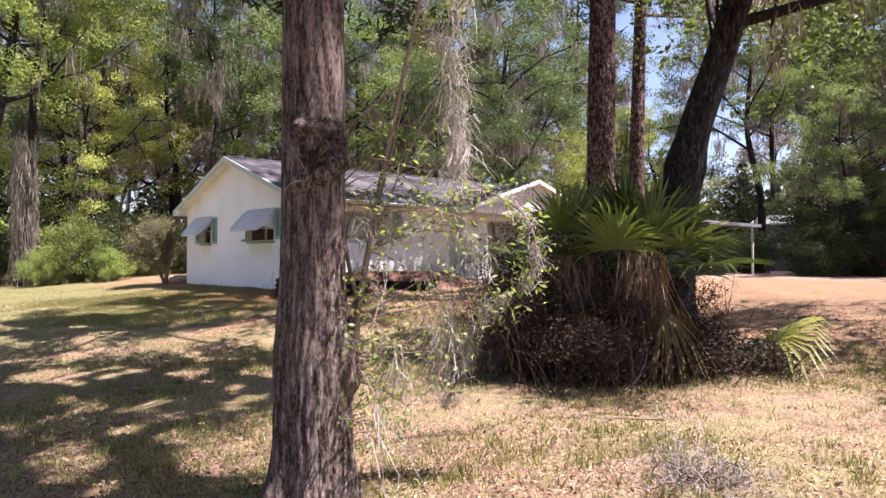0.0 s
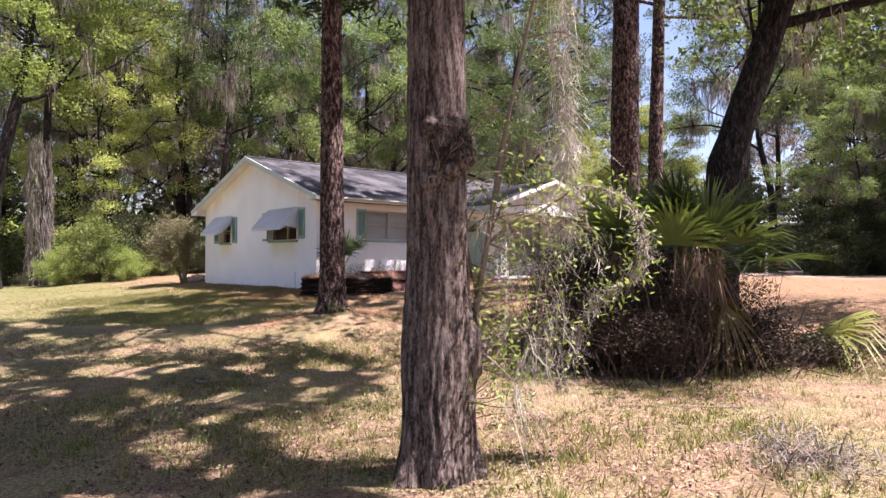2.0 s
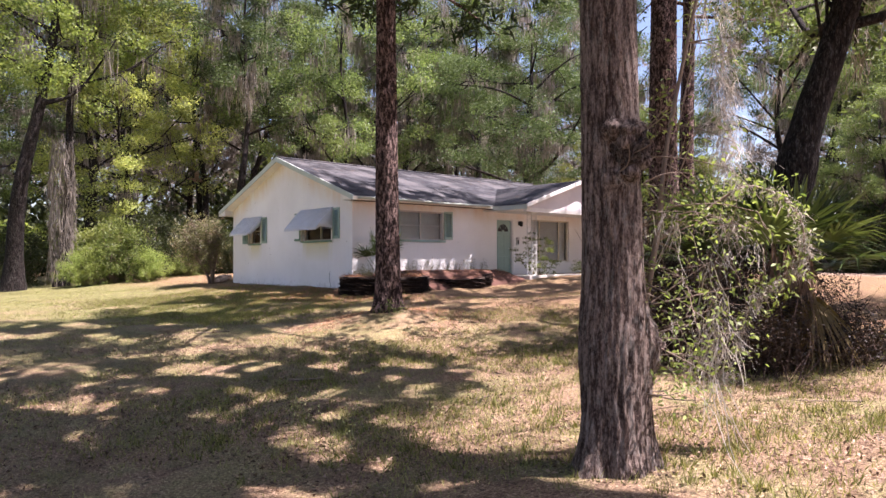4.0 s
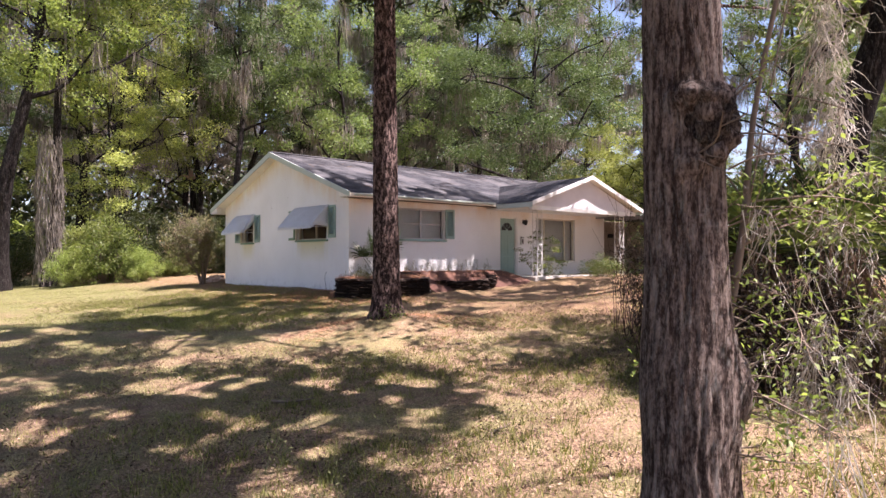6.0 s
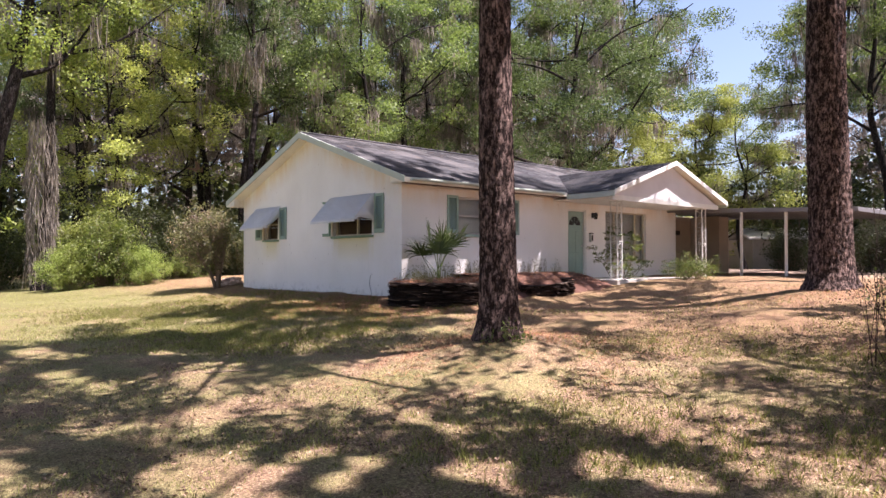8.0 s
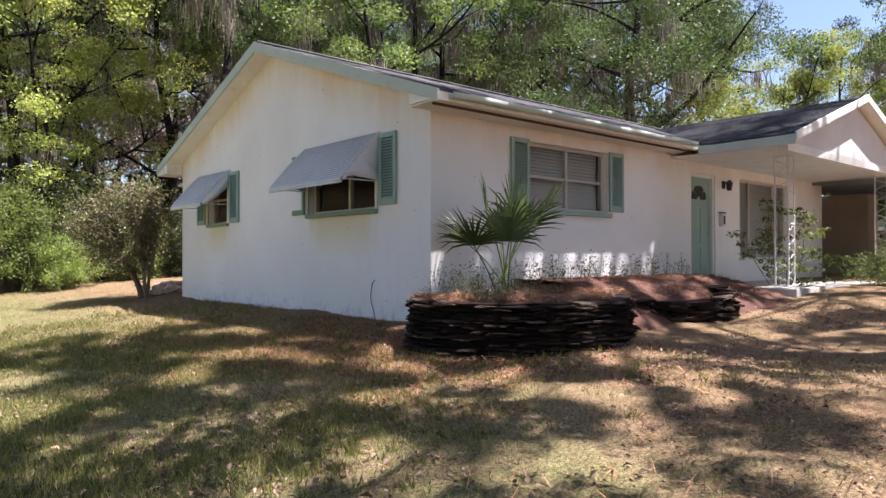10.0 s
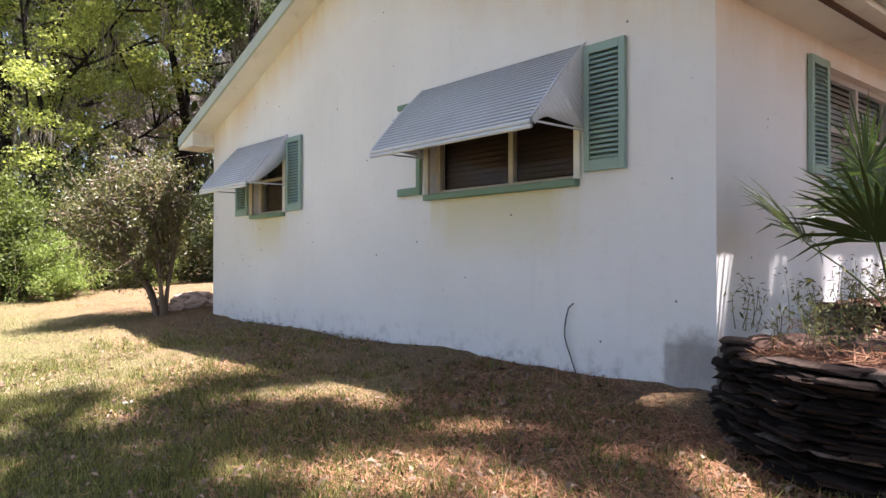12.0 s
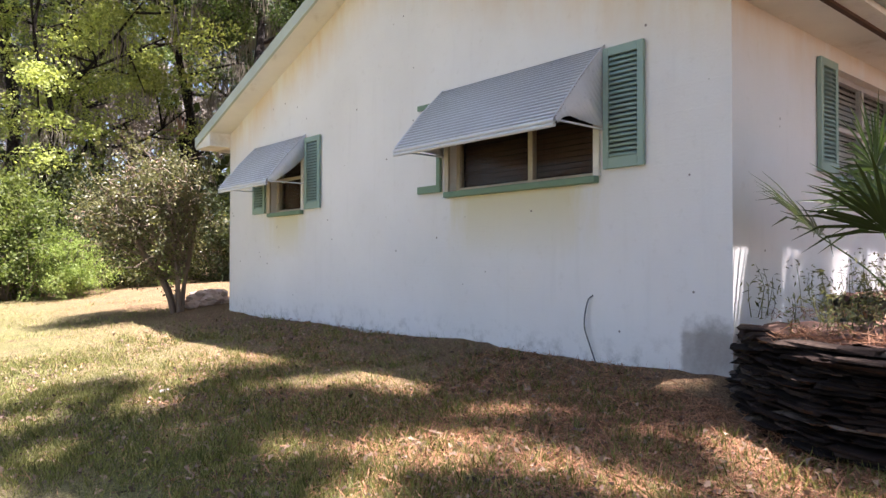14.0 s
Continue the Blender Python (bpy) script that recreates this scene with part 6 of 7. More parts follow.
# slender mossy sapling beside the near trunk
def sapling():
    x, y = -8.24, -15.72
    base = gz(x, y)
    ob = thing("sapling", "slender sapling with pale green leaves and grey hanging moss", "tree", (x, y, base))
    rng = np.random.default_rng(91)
    w, l, h = Soup(), Soup(), Soup()
    R, F = np.array([0.755, -0.656, 0]), np.array([0.66, 0.755, 0])
    main = spline([(0, 0, -0.1), R * -0.02 + [0, 0, 0.7], R * 0.10 + [0, 0, 1.5], R * 0.22 + F * 0.1 + [0, 0, 2.2], R * 0.48 + F * 0.1 + [0, 0, 3.4]], 26)
    tube(w, main, np.linspace(0.028, 0.010, 26), 7)
    second = spline([main[6], main[6] + R * 0.05 + [0, 0, 0.4], R * -0.06 + [0, 0, 1.55], R * -0.14 + F * 0.05 + [0, 0, 2.6]], 18)
    tube(w, second, np.linspace(0.02, 0.008, 18), 6)
    lines = [main, second]
    for k in range(34):
        src = main if k % 3 else second
        j = rng.integers(4, len(src))
        d = unit(R * rng.uniform(-0.2, 1.2) + F * rng.normal() * 0.5 + np.array([0, 0, rng.uniform(-0.35, 0.5)]))
        ln = rng.uniform(0.3, 0.75)
        br = spline([src[j], src[j] + d * ln * 0.5 + rng.normal(size=3) * 0.05, src[j] + d * ln + [0, 0, -0.08]], 7)
        tube(w, br, np.linspace(0.006, 0.002, 7), 4)
        lines.append(br)
        for b in range(3):
            e = unit(rng.normal(size=3))
            q = br[rng.integers(2, 7)]
            tube(w, [q, q + e * 0.1, q + e * 0.2], [0.003, 0.002, 0.001], 3)
            leaves(l, q + e * 0.15 + rng.normal(size=(18, 3)) * 0.075, 0.040, rng, 0.42)
            for f in range(3 if k % 3 else 0):
                e2 = unit(e + rng.normal(size=3) * 0.8)
                tube(w, [q + e * 0.1, q + e * 0.1 + e2 * 0.08, q + e * 0.1 + e2 * 0.15 + rng.normal(size=3) * 0.02], [0.002, 0.0016, 0.001], 3)
            if b == 0 and k % 3:
                moss_strands(h, q + rng.normal(size=(7, 3)) * 0.03, rng.uniform(0.03, 0.10), rng, 0.0045, 0.9)
    for k in range(9):
        j = lines[rng.integers(2, len(lines))]
        roots = j[rng.integers(2, len(j))] + rng.normal(size=(14, 3)) * [0.035, 0.035, 0.03]
        moss_strands(h, roots, rng.uniform(0.12, 0.45), rng, 0.006, 0.25)
    leaves(l, main[-1] + rng.normal(size=(40, 3)) * [0.16, 0.16, 0.1], 0.085, rng, 0.45)
    # an arching bough furred with moss
    arch = spline([(px, py, pz - base) for px, py, pz in ((0.37, -0.21, 1.22), (0.61, -0.42, 1.40), (0.82, -0.61, 1.28), (0.90, -0.67, 1.06), (0.86, -0.63, 0.84), (0.71, -0.50, 0.69), (0.60, -0.39, 0.50), (0.55, -0.35, 0.25), (0.49, -0.29, 0.09))], 44)
    tube(w, arch, np.linspace(0.010, 0.003, 44), 5)
    for k in range(95):
        j = rng.integers(3, 44)
        roots = arch[j] + rng.normal(size=(9, 3)) * 0.020
        moss_strands(h, roots, rng.uniform(0.02, 0.07), rng, 0.0045, 1.1)
    for k in range(30):
        leaves(l, arch[rng.integers(0, 44)] + rng.normal(size=(14, 3)) * 0.07, 0.05, rng, 0.4)
    rng = np.random.default_rng(95)
    # long beards of moss
    for off, top, ln, tufts in ((0.50, 1.05, 0.6, 7), (0.60, 3.5, 1.3, 24), (0.63, 2.6, 1.2, 22), (0.58, 1.6, 0.7, 5), (0.78, 1.5, 0.5, 3)):
        p = R * off + F * 0.15 + [0, 0, top]
        for c in range(tufts):
            f = rng.uniform(0, 1)
            roots = p - [0, 0, ln * f] + rng.normal(size=(20, 3)) * np.array([0.050, 0.050, 0.06]) * (1.1 - 0.6 * f)
            moss_strands(h, roots, rng.uniform(0.06, 0.2), rng, 0.005, 0.7)
        tube(w, spline([main[12], (main[12] + p) / 2 + [0, 0, 0.1], p], 7), np.linspace(0.007, 0.003, 7), 4)
    finish("stem", w.mesh("stem"), TWIG, ob)
    finish("foliage", l.mesh("foliage"), LEAF_LIME, ob)
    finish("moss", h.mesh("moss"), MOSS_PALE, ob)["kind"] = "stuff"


sapling()

# small flowering shrub by the door, plants by the far post
shrub("door_shrub", "thin shrub with feathery dark leaves beside the porch post", "shrub", (7.0, -1.5, 0.30), grow_shrub(23, 1.75, 0.75, 14, 0.10, 34, LEAF_OAK, 0.35, 0.45, 0.009, 0.2, 0.3), LEAF_OAK)
shrub("fern_clump", "green ferny plants growing by the porch post", "plant", (9.1, -2.62, gz(9.1, -2.62) - 0.02), grow_shrub(24, 0.62, 0.8, 44, 0.09, 26, LEAF_OAK, 0.7, 0.0, 0.005, 0.1, 0.2), LEAF_OAK)


# ---- stone planter and bed ----
flat_stones = []


def build_planter():
    pl = thing("planter", "curved raised planter of stacked dark flat stones", "planter")
    rim = spline([(0.02, -0.10, 0), (-0.48, -0.30, 0), (-0.93, -0.75, 0), (-1.13, -1.22, 0), (-0.93, -1.85, 0), (-0.40, -2.33, 0), (0.30, -2.50, 0), (1.0, -2.36, 0), (1.55, -1.95, 0), (1.85, -1.30, 0)], 200)
    rim = np.array([0.4, -0.9, 0]) + (rim - [0.4, -0.9, 0]) * 0.94
    seg = np.linalg.norm(np.diff(rim, axis=0), axis=1)
    run = np.concatenate([[0], np.cumsum(seg)])
    rng = np.random.default_rng(12)
    shapes = flat_stones
    for k in range(14):
        bm = bmesh.new()
        bmesh.ops.create_cube(bm, size=1)
        bmesh.ops.bevel(bm, geom=bm.edges[:], offset=0.14, segments=1, affect="EDGES")
        for v in bm.verts:
            v.co += Vector(rng.normal(size=3) * 0.065)
        me = bpy.data.meshes.new("stone")
        bm.to_mesh(me)
        bm.free()
        me.materials.append(STONE)
        shapes.append(me)
    s = Soup()
    n = len(rim)
    core = []
    centre = np.array([0.4, -0.9, 0])
    ins = rim + (centre - rim) * 0.10
    for zz in (-0.3, 0.38):
        core.append(ins + [0, 0, zz])
    i = np.arange(n - 1)
    s.add(np.concatenate(core), np.stack([i, i + 1, i + 1 + n, i + n], -1))
    # near-black backing: shade in the gaps between stones is put into its colour
    finish("core", s.mesh("core"), DARK, pl)
    z = -0.26
    laid = []
    while z < 0.41:
        h = rng.uniform(0.014, 0.030)
        d = rng.uniform(0, 0.2)
        while d < run[-1] - 0.05:
            ln = rng.uniform(0.12, 0.38)
            m = min(d + ln / 2, run[-1] - 1e-3)
            j = min(np.searchsorted(run, m), n - 1)
            p = rim[j]
            g = unit(rim[min(j + 2, n - 1)] - rim[max(j - 2, 0)])
            out = np.array([-g[1], g[0], 0])
            jut = rng.normal() * 0.020 - 0.05 * (z / 0.5)
            q = p - out * jut * (1 if np.dot(out, p - centre) < 0 else -1)
            spot = Matrix.Translation((q[0], q[1], z + h / 2 + rng.normal() * 0.006))
            turn = Euler((rng.normal() * 0.028, rng.normal() * 0.022, math.atan2(g[1], g[0]) + rng.normal() * 0.16)).to_matrix().to_4x4()
            laid.append((q[0], shapes[rng.integers(14)], spot @ turn @ Matrix.Diagonal((ln * 0.99, rng.uniform(0.12, 0.24), h * 0.97, 1))))
            d += ln * rng.uniform(0.93, 1.02)
        z += h * 0.97
    # the stones at the corner of the house are loose pieces; those further round are one mass
    laid.sort(key=lambda e: e[0])
    rest = bmesh.new()
    for k, (_, me, m) in enumerate(laid):
        if k < 300:
            st = new("stone", me)
            st.parent = pl
            st.matrix_local = m
        else:
            base = len(rest.verts)
            rest.from_mesh(me)
            rest.verts.ensure_lookup_table()
            for v in rest.verts[base:]:
                v.co = m @ v.co
    part("stone_mass", rest, STONE_REST, pl)["kind"] = "stuff"
    # soil and straw inside
    s = Soup()
    rings = []
    for f in np.linspace(0.94, 0.0, 9):
        ring = centre + (rim[::8] - centre) * f
        ring[:, 2] = 0.40 + 0.06 * (1 - f) + rng.normal(size=len(ring)) * 0.012
        rings.append(ring)
    k = len(rings[0])
    i, j = np.meshgrid(np.arange(8), np.arange(k - 1), indexing="ij")
    a = i * k + j
    s.add(np.concatenate(rings), np.stack([a, a + 1, a + k + 1, a + k], -1).reshape(-1, 4))
    finish("soil", s.mesh("soil"), mat_paint("straw_soil", (0.11, 0.06, 0.042), (0.20, 0.125, 0.085), 0.7, 0.95, 15), pl, "brown soil covered in pine straw", True)


build_planter()


def build_bed():
    # raised bed of straw along the front wall, up to the porch
    s = Soup()
    xs, ys = np.linspace(1.6, 6.3, 60), np.linspace(0.0, -2.3, 30)
    X, Y = np.meshgrid(xs, ys, indexing="ij")
    f = np.clip((Y + 2.2) / 1.2, 0, 1)
    g = np.clip((6.4 - X) / 0.7, 0, 1)
    rng = np.random.default_rng(6)
    Z = ground_z(X, Y) - 0.06 + (0.60 - ground_z(X, Y)) * f**0.8 * g + rng.normal(size=X.shape) * 0.018
    i, j = np.meshgrid(np.arange(59), np.arange(29), indexing="ij")
    a = i * 30 + j
    s.add(np.stack([X, Y, Z], -1).reshape(-1, 3), np.stack([a, a + 1, a + 31, a + 30], -1).reshape(-1, 4))
    ob = finish("mulch_bed", s.mesh("mulch_bed"), mat_paint("straw_mulch", (0.095, 0.045, 0.032), (0.19, 0.11, 0.075), 0.8, 0.95, 12), None, smooth=True)
    tagged(ob, "raised bed of reddish pine straw along the front wall", "mulch bed", kind="stuff")


build_bed()

# flat stones and rubble
rr = np.random.default_rng(31)
rock_meshes = []
for k in range(4):
    bm = bmesh.new()
    bmesh.ops.create_icosphere(bm, subdivisions=2, radius=0.5)
    for v in bm.verts:
        v.co *= 1 + rr.normal() * 0.17
    me = bpy.data.meshes.new("rock")
    bm.to_mesh(me)
    bm.free()
    me.materials.append(RUBBLE)
    rock_meshes.append(me)
def build_edging():
    """Low dry-stone edge of the straw bed, beyond the planter."""
    ob = thing("bed_edging", "low dark dry-stone edging of the straw bed", "edging")
    line = spline([(2.05, -1.35, 0), (2.45, -1.95, 0), (3.2, -2.15, 0), (4.0, -1.98, 0), (4.55, -1.55, 0)], 120)
    run = np.concatenate([[0], np.cumsum(np.linalg.norm(np.diff(line, axis=0), axis=1))])
    for c in range(8):
        d = rr.uniform(0, 0.15)
        while d < run[-1] - 0.1:
            ln = rr.uniform(0.16, 0.42)
            j = min(np.searchsorted(run, d + ln / 2), 118)
            g = line[j + 1] - line[j]
            st = new("stone", flat_stones[rr.integers(len(flat_stones))])
            st.parent = ob
            st.location = (line[j][0] + rr.normal() * 0.03, line[j][1] + rr.normal() * 0.03, gz(line[j][0], line[j][1]) - 0.02 + 0.042 * c + rr.normal() * 0.006)
            st.rotation_euler = (rr.normal() * 0.05, rr.normal() * 0.05, math.atan2(g[1], g[0]) + rr.normal() * 0.2)
            st.scale = (ln, rr.uniform(0.16, 0.28), rr.uniform(0.035, 0.05))
            d += ln * 0.98


build_edging()


def weeds(name, label, cx, cy, sx, sy, z, n, h, mat, seed, leaf=0.05):
    rng = np.random.default_rng(seed)
    s = Soup()
    for k in range(n):
        p = np.array([cx + rng.uniform(-sx, sx), cy + rng.uniform(-sy, sy), z])
        hh = h * rng.uniform(0.4, 1.1)
        q = p + [rng.normal() * 0.12 * hh, rng.normal() * 0.12 * hh, hh]
        line = spline([p, (p + q) / 2 + rng.normal(size=3) * 0.03, q], 5)
        tube(s, line, np.linspace(0.004, 0.0015, 5), 3)
        leaves(s, line[rng.integers(1, 5, 12)] + rng.normal(size=(12, 3)) * 0.035, leaf, rng, 0.3)
    ob = finish(name, s.mesh(name), mat)
    tagged(ob, label, "weeds", kind="stuff")


weeds("weeds", "dry weeds and seedlings along the top of the planter", 0.75, -0.55, 0.85, 0.45, 0.46, 46, 0.36, LEAF_GREY, 3)
weeds("weeds", "dry stalks and roots spilling over the planter rim", -0.25, -1.25, 0.4, 0.6, 0.42, 60, 0.20, LEAF_GREY, 13, 0.04)
weeds("weeds", "dry weeds along the front wall", 3.6, -0.35, 2.0, 0.25, 0.55, 90, 0.36, LEAF_GREY, 4)

# ---- litter on the ground ----
def scatter(name, label, category, soup, mat):
    ob = finish(name, soup.mesh(name), mat)
    tagged(ob, label, category, kind="stuff")


def ground_points(rng, n, x0, x1, y0, y1, soft=0.9):
    x, y = rng.uniform(x0, x1, n), rng.uniform(y0, y1, n)
    x, y = x + rng.normal(size=n) * soft, y + rng.normal(size=n) * soft
    out = ~((x > -0.05) & (y > -0.05)) & ~(((x - 0.4) ** 2 + (y + 0.95) ** 2) < 1.5**2)
    x, y = x[out], y[out]
    return np.stack([x, y, ground_z(x, y)], -1)


def grass_soup(rng, pts, h, w=0.007):
    n = len(pts)
    hh = h * rng.uniform(0.4, 1.3, n)
    a = rng.uniform(0, 6.28, n)
    side = np.stack([np.cos(a), np.sin(a), 0 * a], -1) * w * 0.5
    lean = rng.normal(size=(n, 3)) * [0.5, 0.5, 0]
    tip = pts + (np.array([0, 0, 1]) + lean) * hh[:, None]
    v = np.stack([pts - side - [0, 0, 0.01], pts + side - [0, 0, 0.01], tip], 1)
    s = Soup()
    s.add(v.reshape(-1, 3), np.arange(3 * n).reshape(n, 3))
    return s


rg = np.random.default_rng(2)
lawn = np.concatenate([ground_points(rg, 190000, -6.0, 0, -3.0, 6.5), ground_points(rg, 60000, -12, 6, -12, 12, 2.0), ground_points(rg, 60000, -10.5, 0, -19, -8), ground_points(rg, 30000, -14, 2, 8, 22, 2.0)])
thin = rg.uniform(0, 1, len(lawn)) < np.where((lawn[:, 1] > -4) & (lawn[:, 1] < 10), np.clip((-lawn[:, 0] - 0.2) / 2.8, 0.12, 1), 1) * (0.35 + 0.65 * (np.sin(lawn[:, 0] * 2.1 + 1.3 * np.sin(lawn[:, 1] * 1.7)) + np.sin(lawn[:, 1] * 2.6 + lawn[:, 0]) > -0.4))
lawn = lawn[thin]
tuft = np.concatenate([ground_points(rg, 2600, -6.0, -0.6, -3.5, 7.0, 0.6), ground_points(rg, 1500, -9.5, -1.5, -18.5, -9.0, 0.6)])
tuft = np.repeat(tuft, 15, axis=0)
tuft[:, :2] += rg.normal(size=(len(tuft), 2)) * 0.035
tuft[:, 2] = ground_z(tuft[:, 0], tuft[:, 1])
scatter("grass_tufts", "small tufts of longer green and dry grass", "grass", grass_soup(rg, tuft, 0.085, 0.009), GRASS)
scatter("grass", "thin patchy grass of green and straw-coloured blades", "grass", grass_soup(rg, lawn, 0.052, 0.008), GRASS)
s = Soup()
pts = np.concatenate([ground_points(rg, 46000, -11.5, 1, -18.5, -8, 1.5), ground_points(rg, 18000, -10, 8, -9, -1, 1.5), ground_points(rg, 15000, -6, 0, -3, 7)])
leaves(s, pts + [0, 0, 0.01], 0.038, rg, 0.42, 0.7, 0.4)
leaves(s, ground_points(rg, 5200, -6, 0, -4, 7) + [0, 0, 0.018], 0.062, rg, 0.4, 0.7, 0.5)
scatter("fallen_leaves", "dry brown and tan fallen leaves scattered over the lawn", "leaves", s, LITTER)
s = Soup()
straw = np.concatenate([np.stack([-3.78 + rg.normal(size=6000) * 1.0, -6.9 + rg.normal(size=6000) * 1.0], -1), np.stack([-1.5 + rg.normal(size=24000) * 1.0, -0.7 + rg.normal(size=24000) * 1.5], -1), np.stack([-1.1 + rg.normal(size=18000) * 1.2, 2.2 + rg.normal(size=18000) * 2.2], -1), np.stack([4.8 + rg.normal(size=3500) * 1.2, -7.7 + rg.normal(size=3500) * 1.2], -1)])
straw = straw[~((straw[:, 0] > -0.02) & (straw[:, 1] > -2.6)) & ~((straw[:, 0] - 0.4) ** 2 + (straw[:, 1] + 0.95) ** 2 < 1.2**2)]
p3 = np.concatenate([straw, ground_z(straw[:, 0], straw[:, 1])[:, None] + 0.012], 1)
p4 = np.stack([rg.uniform(0.05, 6, 3500), rg.uniform(-1.9, -0.1, 3500), np.full(3500, 0.48) + rg.normal(size=3500) * 0.02], -1)
p4[:, 2] = np.where(p4[:, 0] > 1.7, ground_z(p4[:, 0], p4[:, 1]) - 0.03 + (0.60 - ground_z(p4[:, 0], p4[:, 1])) * np.clip((p4[:, 1] + 2.2) / 1.2, 0, 1) ** 0.8 * np.clip((6.4 - p4[:, 0]) / 0.7, 0, 1), p4[:, 2])
rim_a = rg.uniform(2.9, 5.4, 2600)
rim_r = rg.uniform(0.6, 1.0, 2600) ** 0.5
p5 = np.stack([0.4 + 1.3 * rim_r * np.cos(rim_a), -0.95 + 1.3 * rim_r * np.sin(rim_a), 0.43 + 0.03 * rg.normal(size=2600)], -1)
leaves(s, np.concatenate([p3, p4, p5]), 0.16, rg, 0.035, 0.9, 0.05)
scatter("pine_straw", "reddish fallen pine needles over the bed and round the trunks", "pine straw", s, STRAW)

# sheds seen through the trees beyond the carport
def shed(x, y, w, d, h, turn, label):
    sh = thing("shed", label, "shed", (x, y, gz(x, y)))
    sh.rotation_euler = (0, 0, turn)
    part("wall", boxes(((-w / 2, -d / 2, -0.1), (w / 2, d / 2, h))), mat_paint("shed_wall", (0.30, 0.28, 0.25), (0.18, 0.16, 0.14), 0.5, 0.8, 2), sh)
    bm = bmesh.new()
    k = w * 0.12
    prism(bm, [(-w / 2 - 0.3, -d / 2 - 0.3, h - 0.05), (0, -d / 2 - 0.3, h + k), (w / 2 + 0.3, -d / 2 - 0.3, h - 0.05), (w / 2 + 0.3, -d / 2 - 0.3, h + 0.05), (0, -d / 2 - 0.3, h + k + 0.1), (-w / 2 - 0.3, -d / 2 - 0.3, h + 0.05)], (0, d + 0.6, 0))
    part("roof", bm, TRIM, sh, "white metal roof")


shed(33.0, 2.5, 5.0, 9.0, 1.7, 0.75, "low grey shed with a white metal roof beyond the carport")
shed(33.0, -2.6, 5.0, 5.0, 2.7, 0.2, "grey shed with a white metal roof among the trees")

# ---- odds and ends on the ground ----
def moss_pile(x, y, seed, size):
    rng = np.random.default_rng(seed)
    s = Soup()
    z = gz(x, y)
    for k in range(46):
        p = np.array([x, y, z]) + rng.normal(size=3) * [size, size * 0.7, 0] + [0, 0, 0.02]
        d = unit(rng.normal(size=3) * [1, 1, 0.5])
        q = p + d * rng.uniform(0.1, 0.35)
        q[2] = max(q[2], z + 0.01)
        tube(s, spline([p, (p + q) / 2 + rng.normal(size=3) * 0.04 + [0, 0, 0.03], q], 6), np.linspace(0.006, 0.002, 6), 3)
        moss_strands(s, q + rng.normal(size=(10, 3)) * [0.06, 0.06, 0.02] + [0, 0, 0.03], 0.05, rng, 0.008, 1.6)
    ob = finish("moss_heap", s.mesh("moss_heap"), MOSS)
    tagged(ob, "heap of fallen grey moss and dead twigs on the grass", "moss", kind="stuff")


moss_pile(-6.78, -17.15, 5, 0.15)


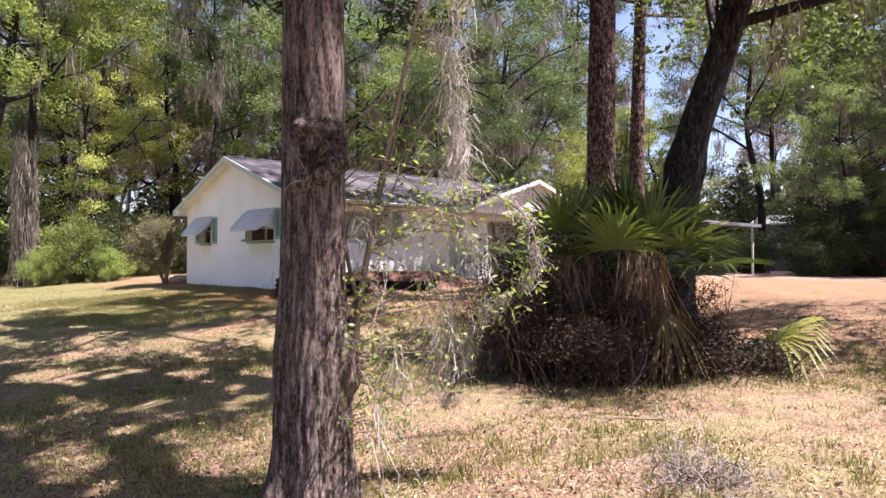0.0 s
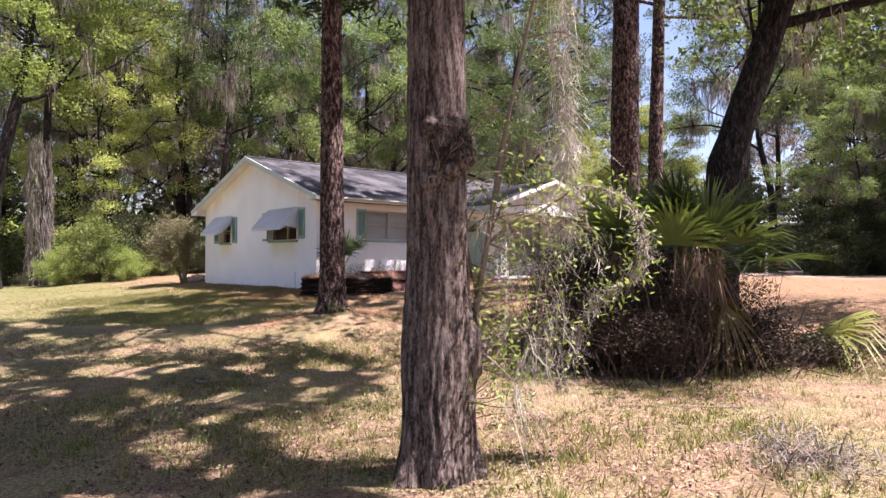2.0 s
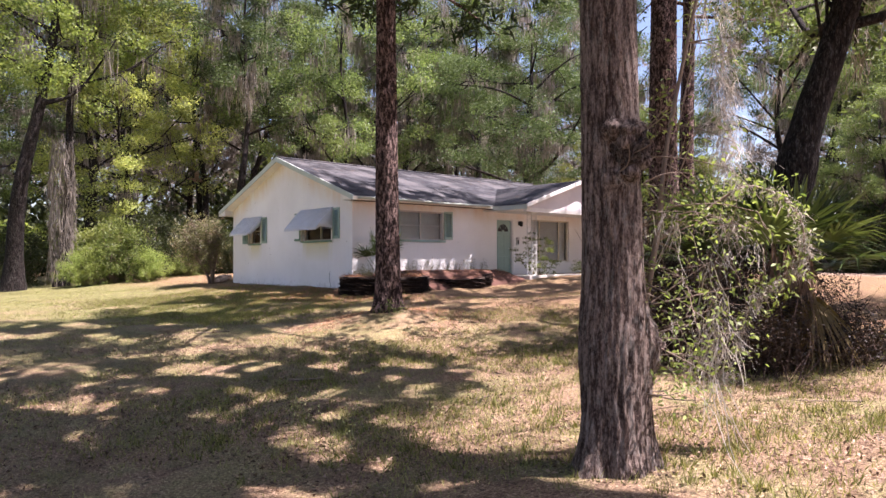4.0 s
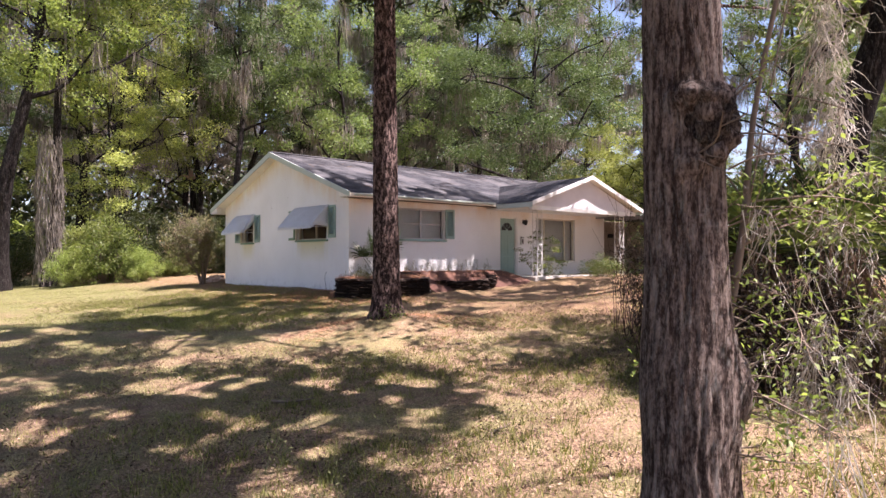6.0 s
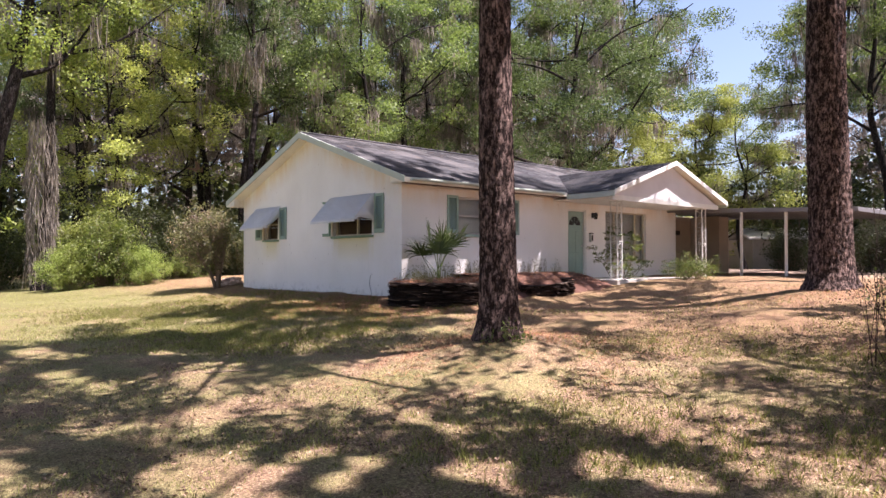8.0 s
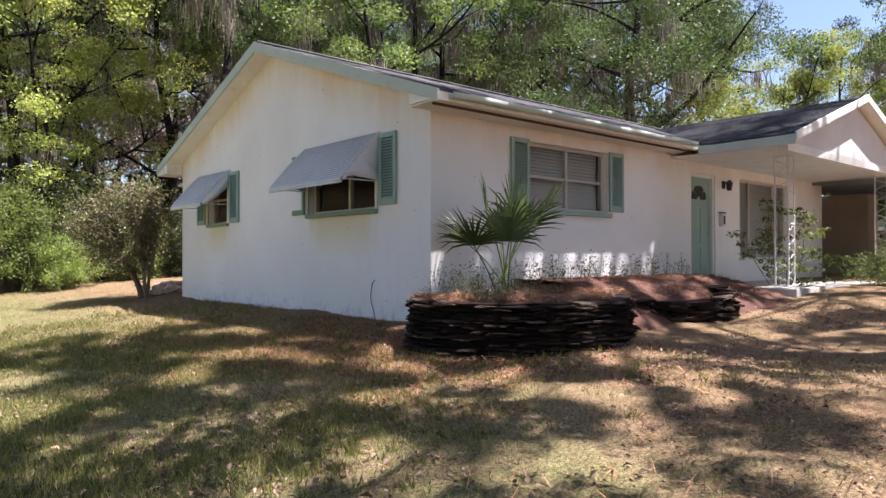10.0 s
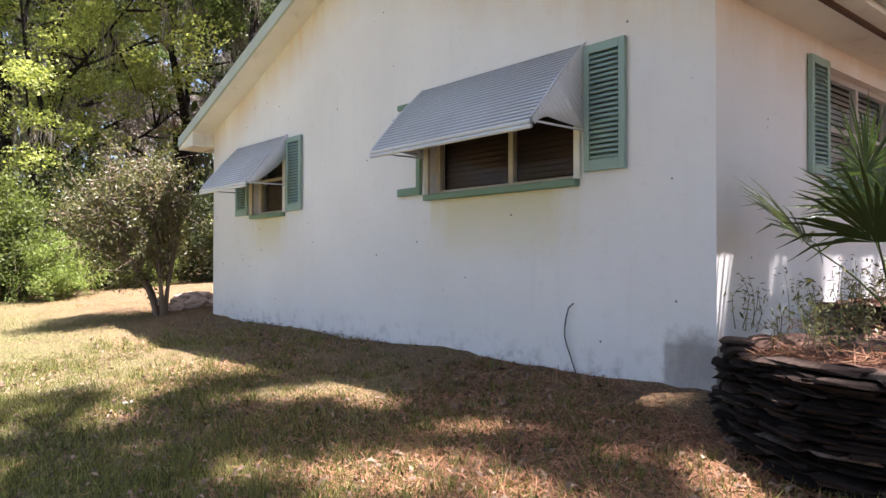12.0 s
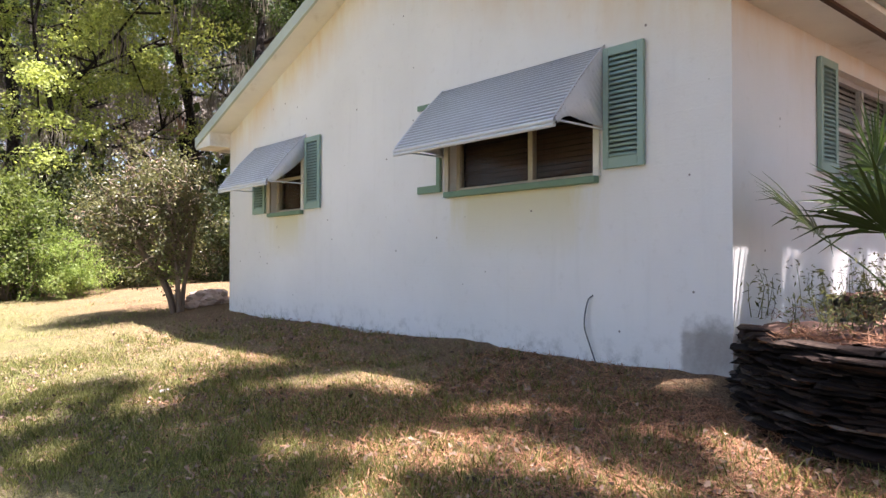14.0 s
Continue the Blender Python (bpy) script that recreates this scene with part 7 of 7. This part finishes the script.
def fallen_branch(x, y, turn, ln, r, seed):
    rng = np.random.default_rng(seed)
    s = Soup()
    d = np.array([math.cos(turn), math.sin(turn), 0])
    c = np.array([x, y, 0])
    line = spline([c - d * ln / 2, c + rng.normal(size=3) * [0.06, 0.06, 0], c + d * ln / 2], 12)
    line[:, 2] = ground_z(line[:, 0], line[:, 1]) + r * 0.8 + 0.012
    tube(s, line, np.linspace(r, r * 0.4, 12), 7)
    ob = thing("fallen_branch", "dry fallen branch lying on the lawn", "branch")
    finish("limb", s.mesh("limb"), TWIG, ob)
    for k in range(2):
        s = Soup()
        j = line[4 + 3 * k]
        e = unit(d * 0.6 + np.array([-d[1], d[0], 0]) * (1 - 2 * k) + [0, 0, 0.25])
        tube(s, [j, j + e * ln * 0.12, j + e * ln * 0.22], [r * 0.5, r * 0.4, r * 0.2], 5)
        finish("side_twig", s.mesh("side_twig"), TWIG, ob)


for k, (x, y, tn, ln, r) in enumerate(((-7.75, -10.55, -0.6, 0.45, 0.02), (-7.2, -13.2, 0.4, 0.5, 0.008), (-5.6, -15.9, 2.2, 0.6, 0.008), (-1.5, -1.9, 0.3, 0.35, 0.01), (-6.5, -4.8, -0.7, 0.8, 0.012), (-4.2, -9.6, 0.9, 0.5, 0.009))):
    fallen_branch(x, y, tn, ln, r, 40 + k)

rc = np.random.default_rng(17)
for k in range(24):
    ob = new("rubble", rock_meshes[k % 4])
    x, y = 0.40 - rc.uniform(0, 0.75), 9.7 + rc.uniform(0, 0.7)
    ob.location = (x, y, gz(x, y) + 0.08 + 0.06 * (k % 3))
    sc = rc.uniform(0.14, 0.28)
    ob.scale = (sc * 1.3, sc, sc * 0.75)
    ob.rotation_euler = (0, 0, k)
    tagged(ob, "pale lump of rubble heaped by the house corner", "rubble", "rubble by the corner")
weeds("weeds", "small green shoots at the foot of the pine", -3.95, -7.25, 0.35, 0.2, gz(-3.95, -7.25), 16, 0.22, LEAF_LIME, 8, 0.06)
weeds("weeds", "scattered young shoots and dry stalks on the lawn", -7.6, -14.6, 2.2, 2.6, gz(-7.6, -14.6) - 0.03, 70, 0.16, LEAF_GREY, 9, 0.035)
bm = bmesh.new()
for k in range(3):
    prism(bm, [(-0.04 + 0.03 * k, -0.03, 0.012 + 0.006 * k), (0.04 + 0.02 * k, -0.02, 0.02), (0.03 + 0.02 * k, 0.035, 0.012 + 0.01 * k), (-0.035 + 0.03 * k, 0.03, 0.03)], (0, 0, 0.002))
scrap = part("paper_scrap", bm, CONCRETE, None)
scrap.location = (-2.77, 3.67, gz(-2.77, 3.67) + 0.01)
scrap.scale = (0.7, 0.7, 0.7)
tagged(scrap, "crumpled scrap of pale paper on the grass", "paper")
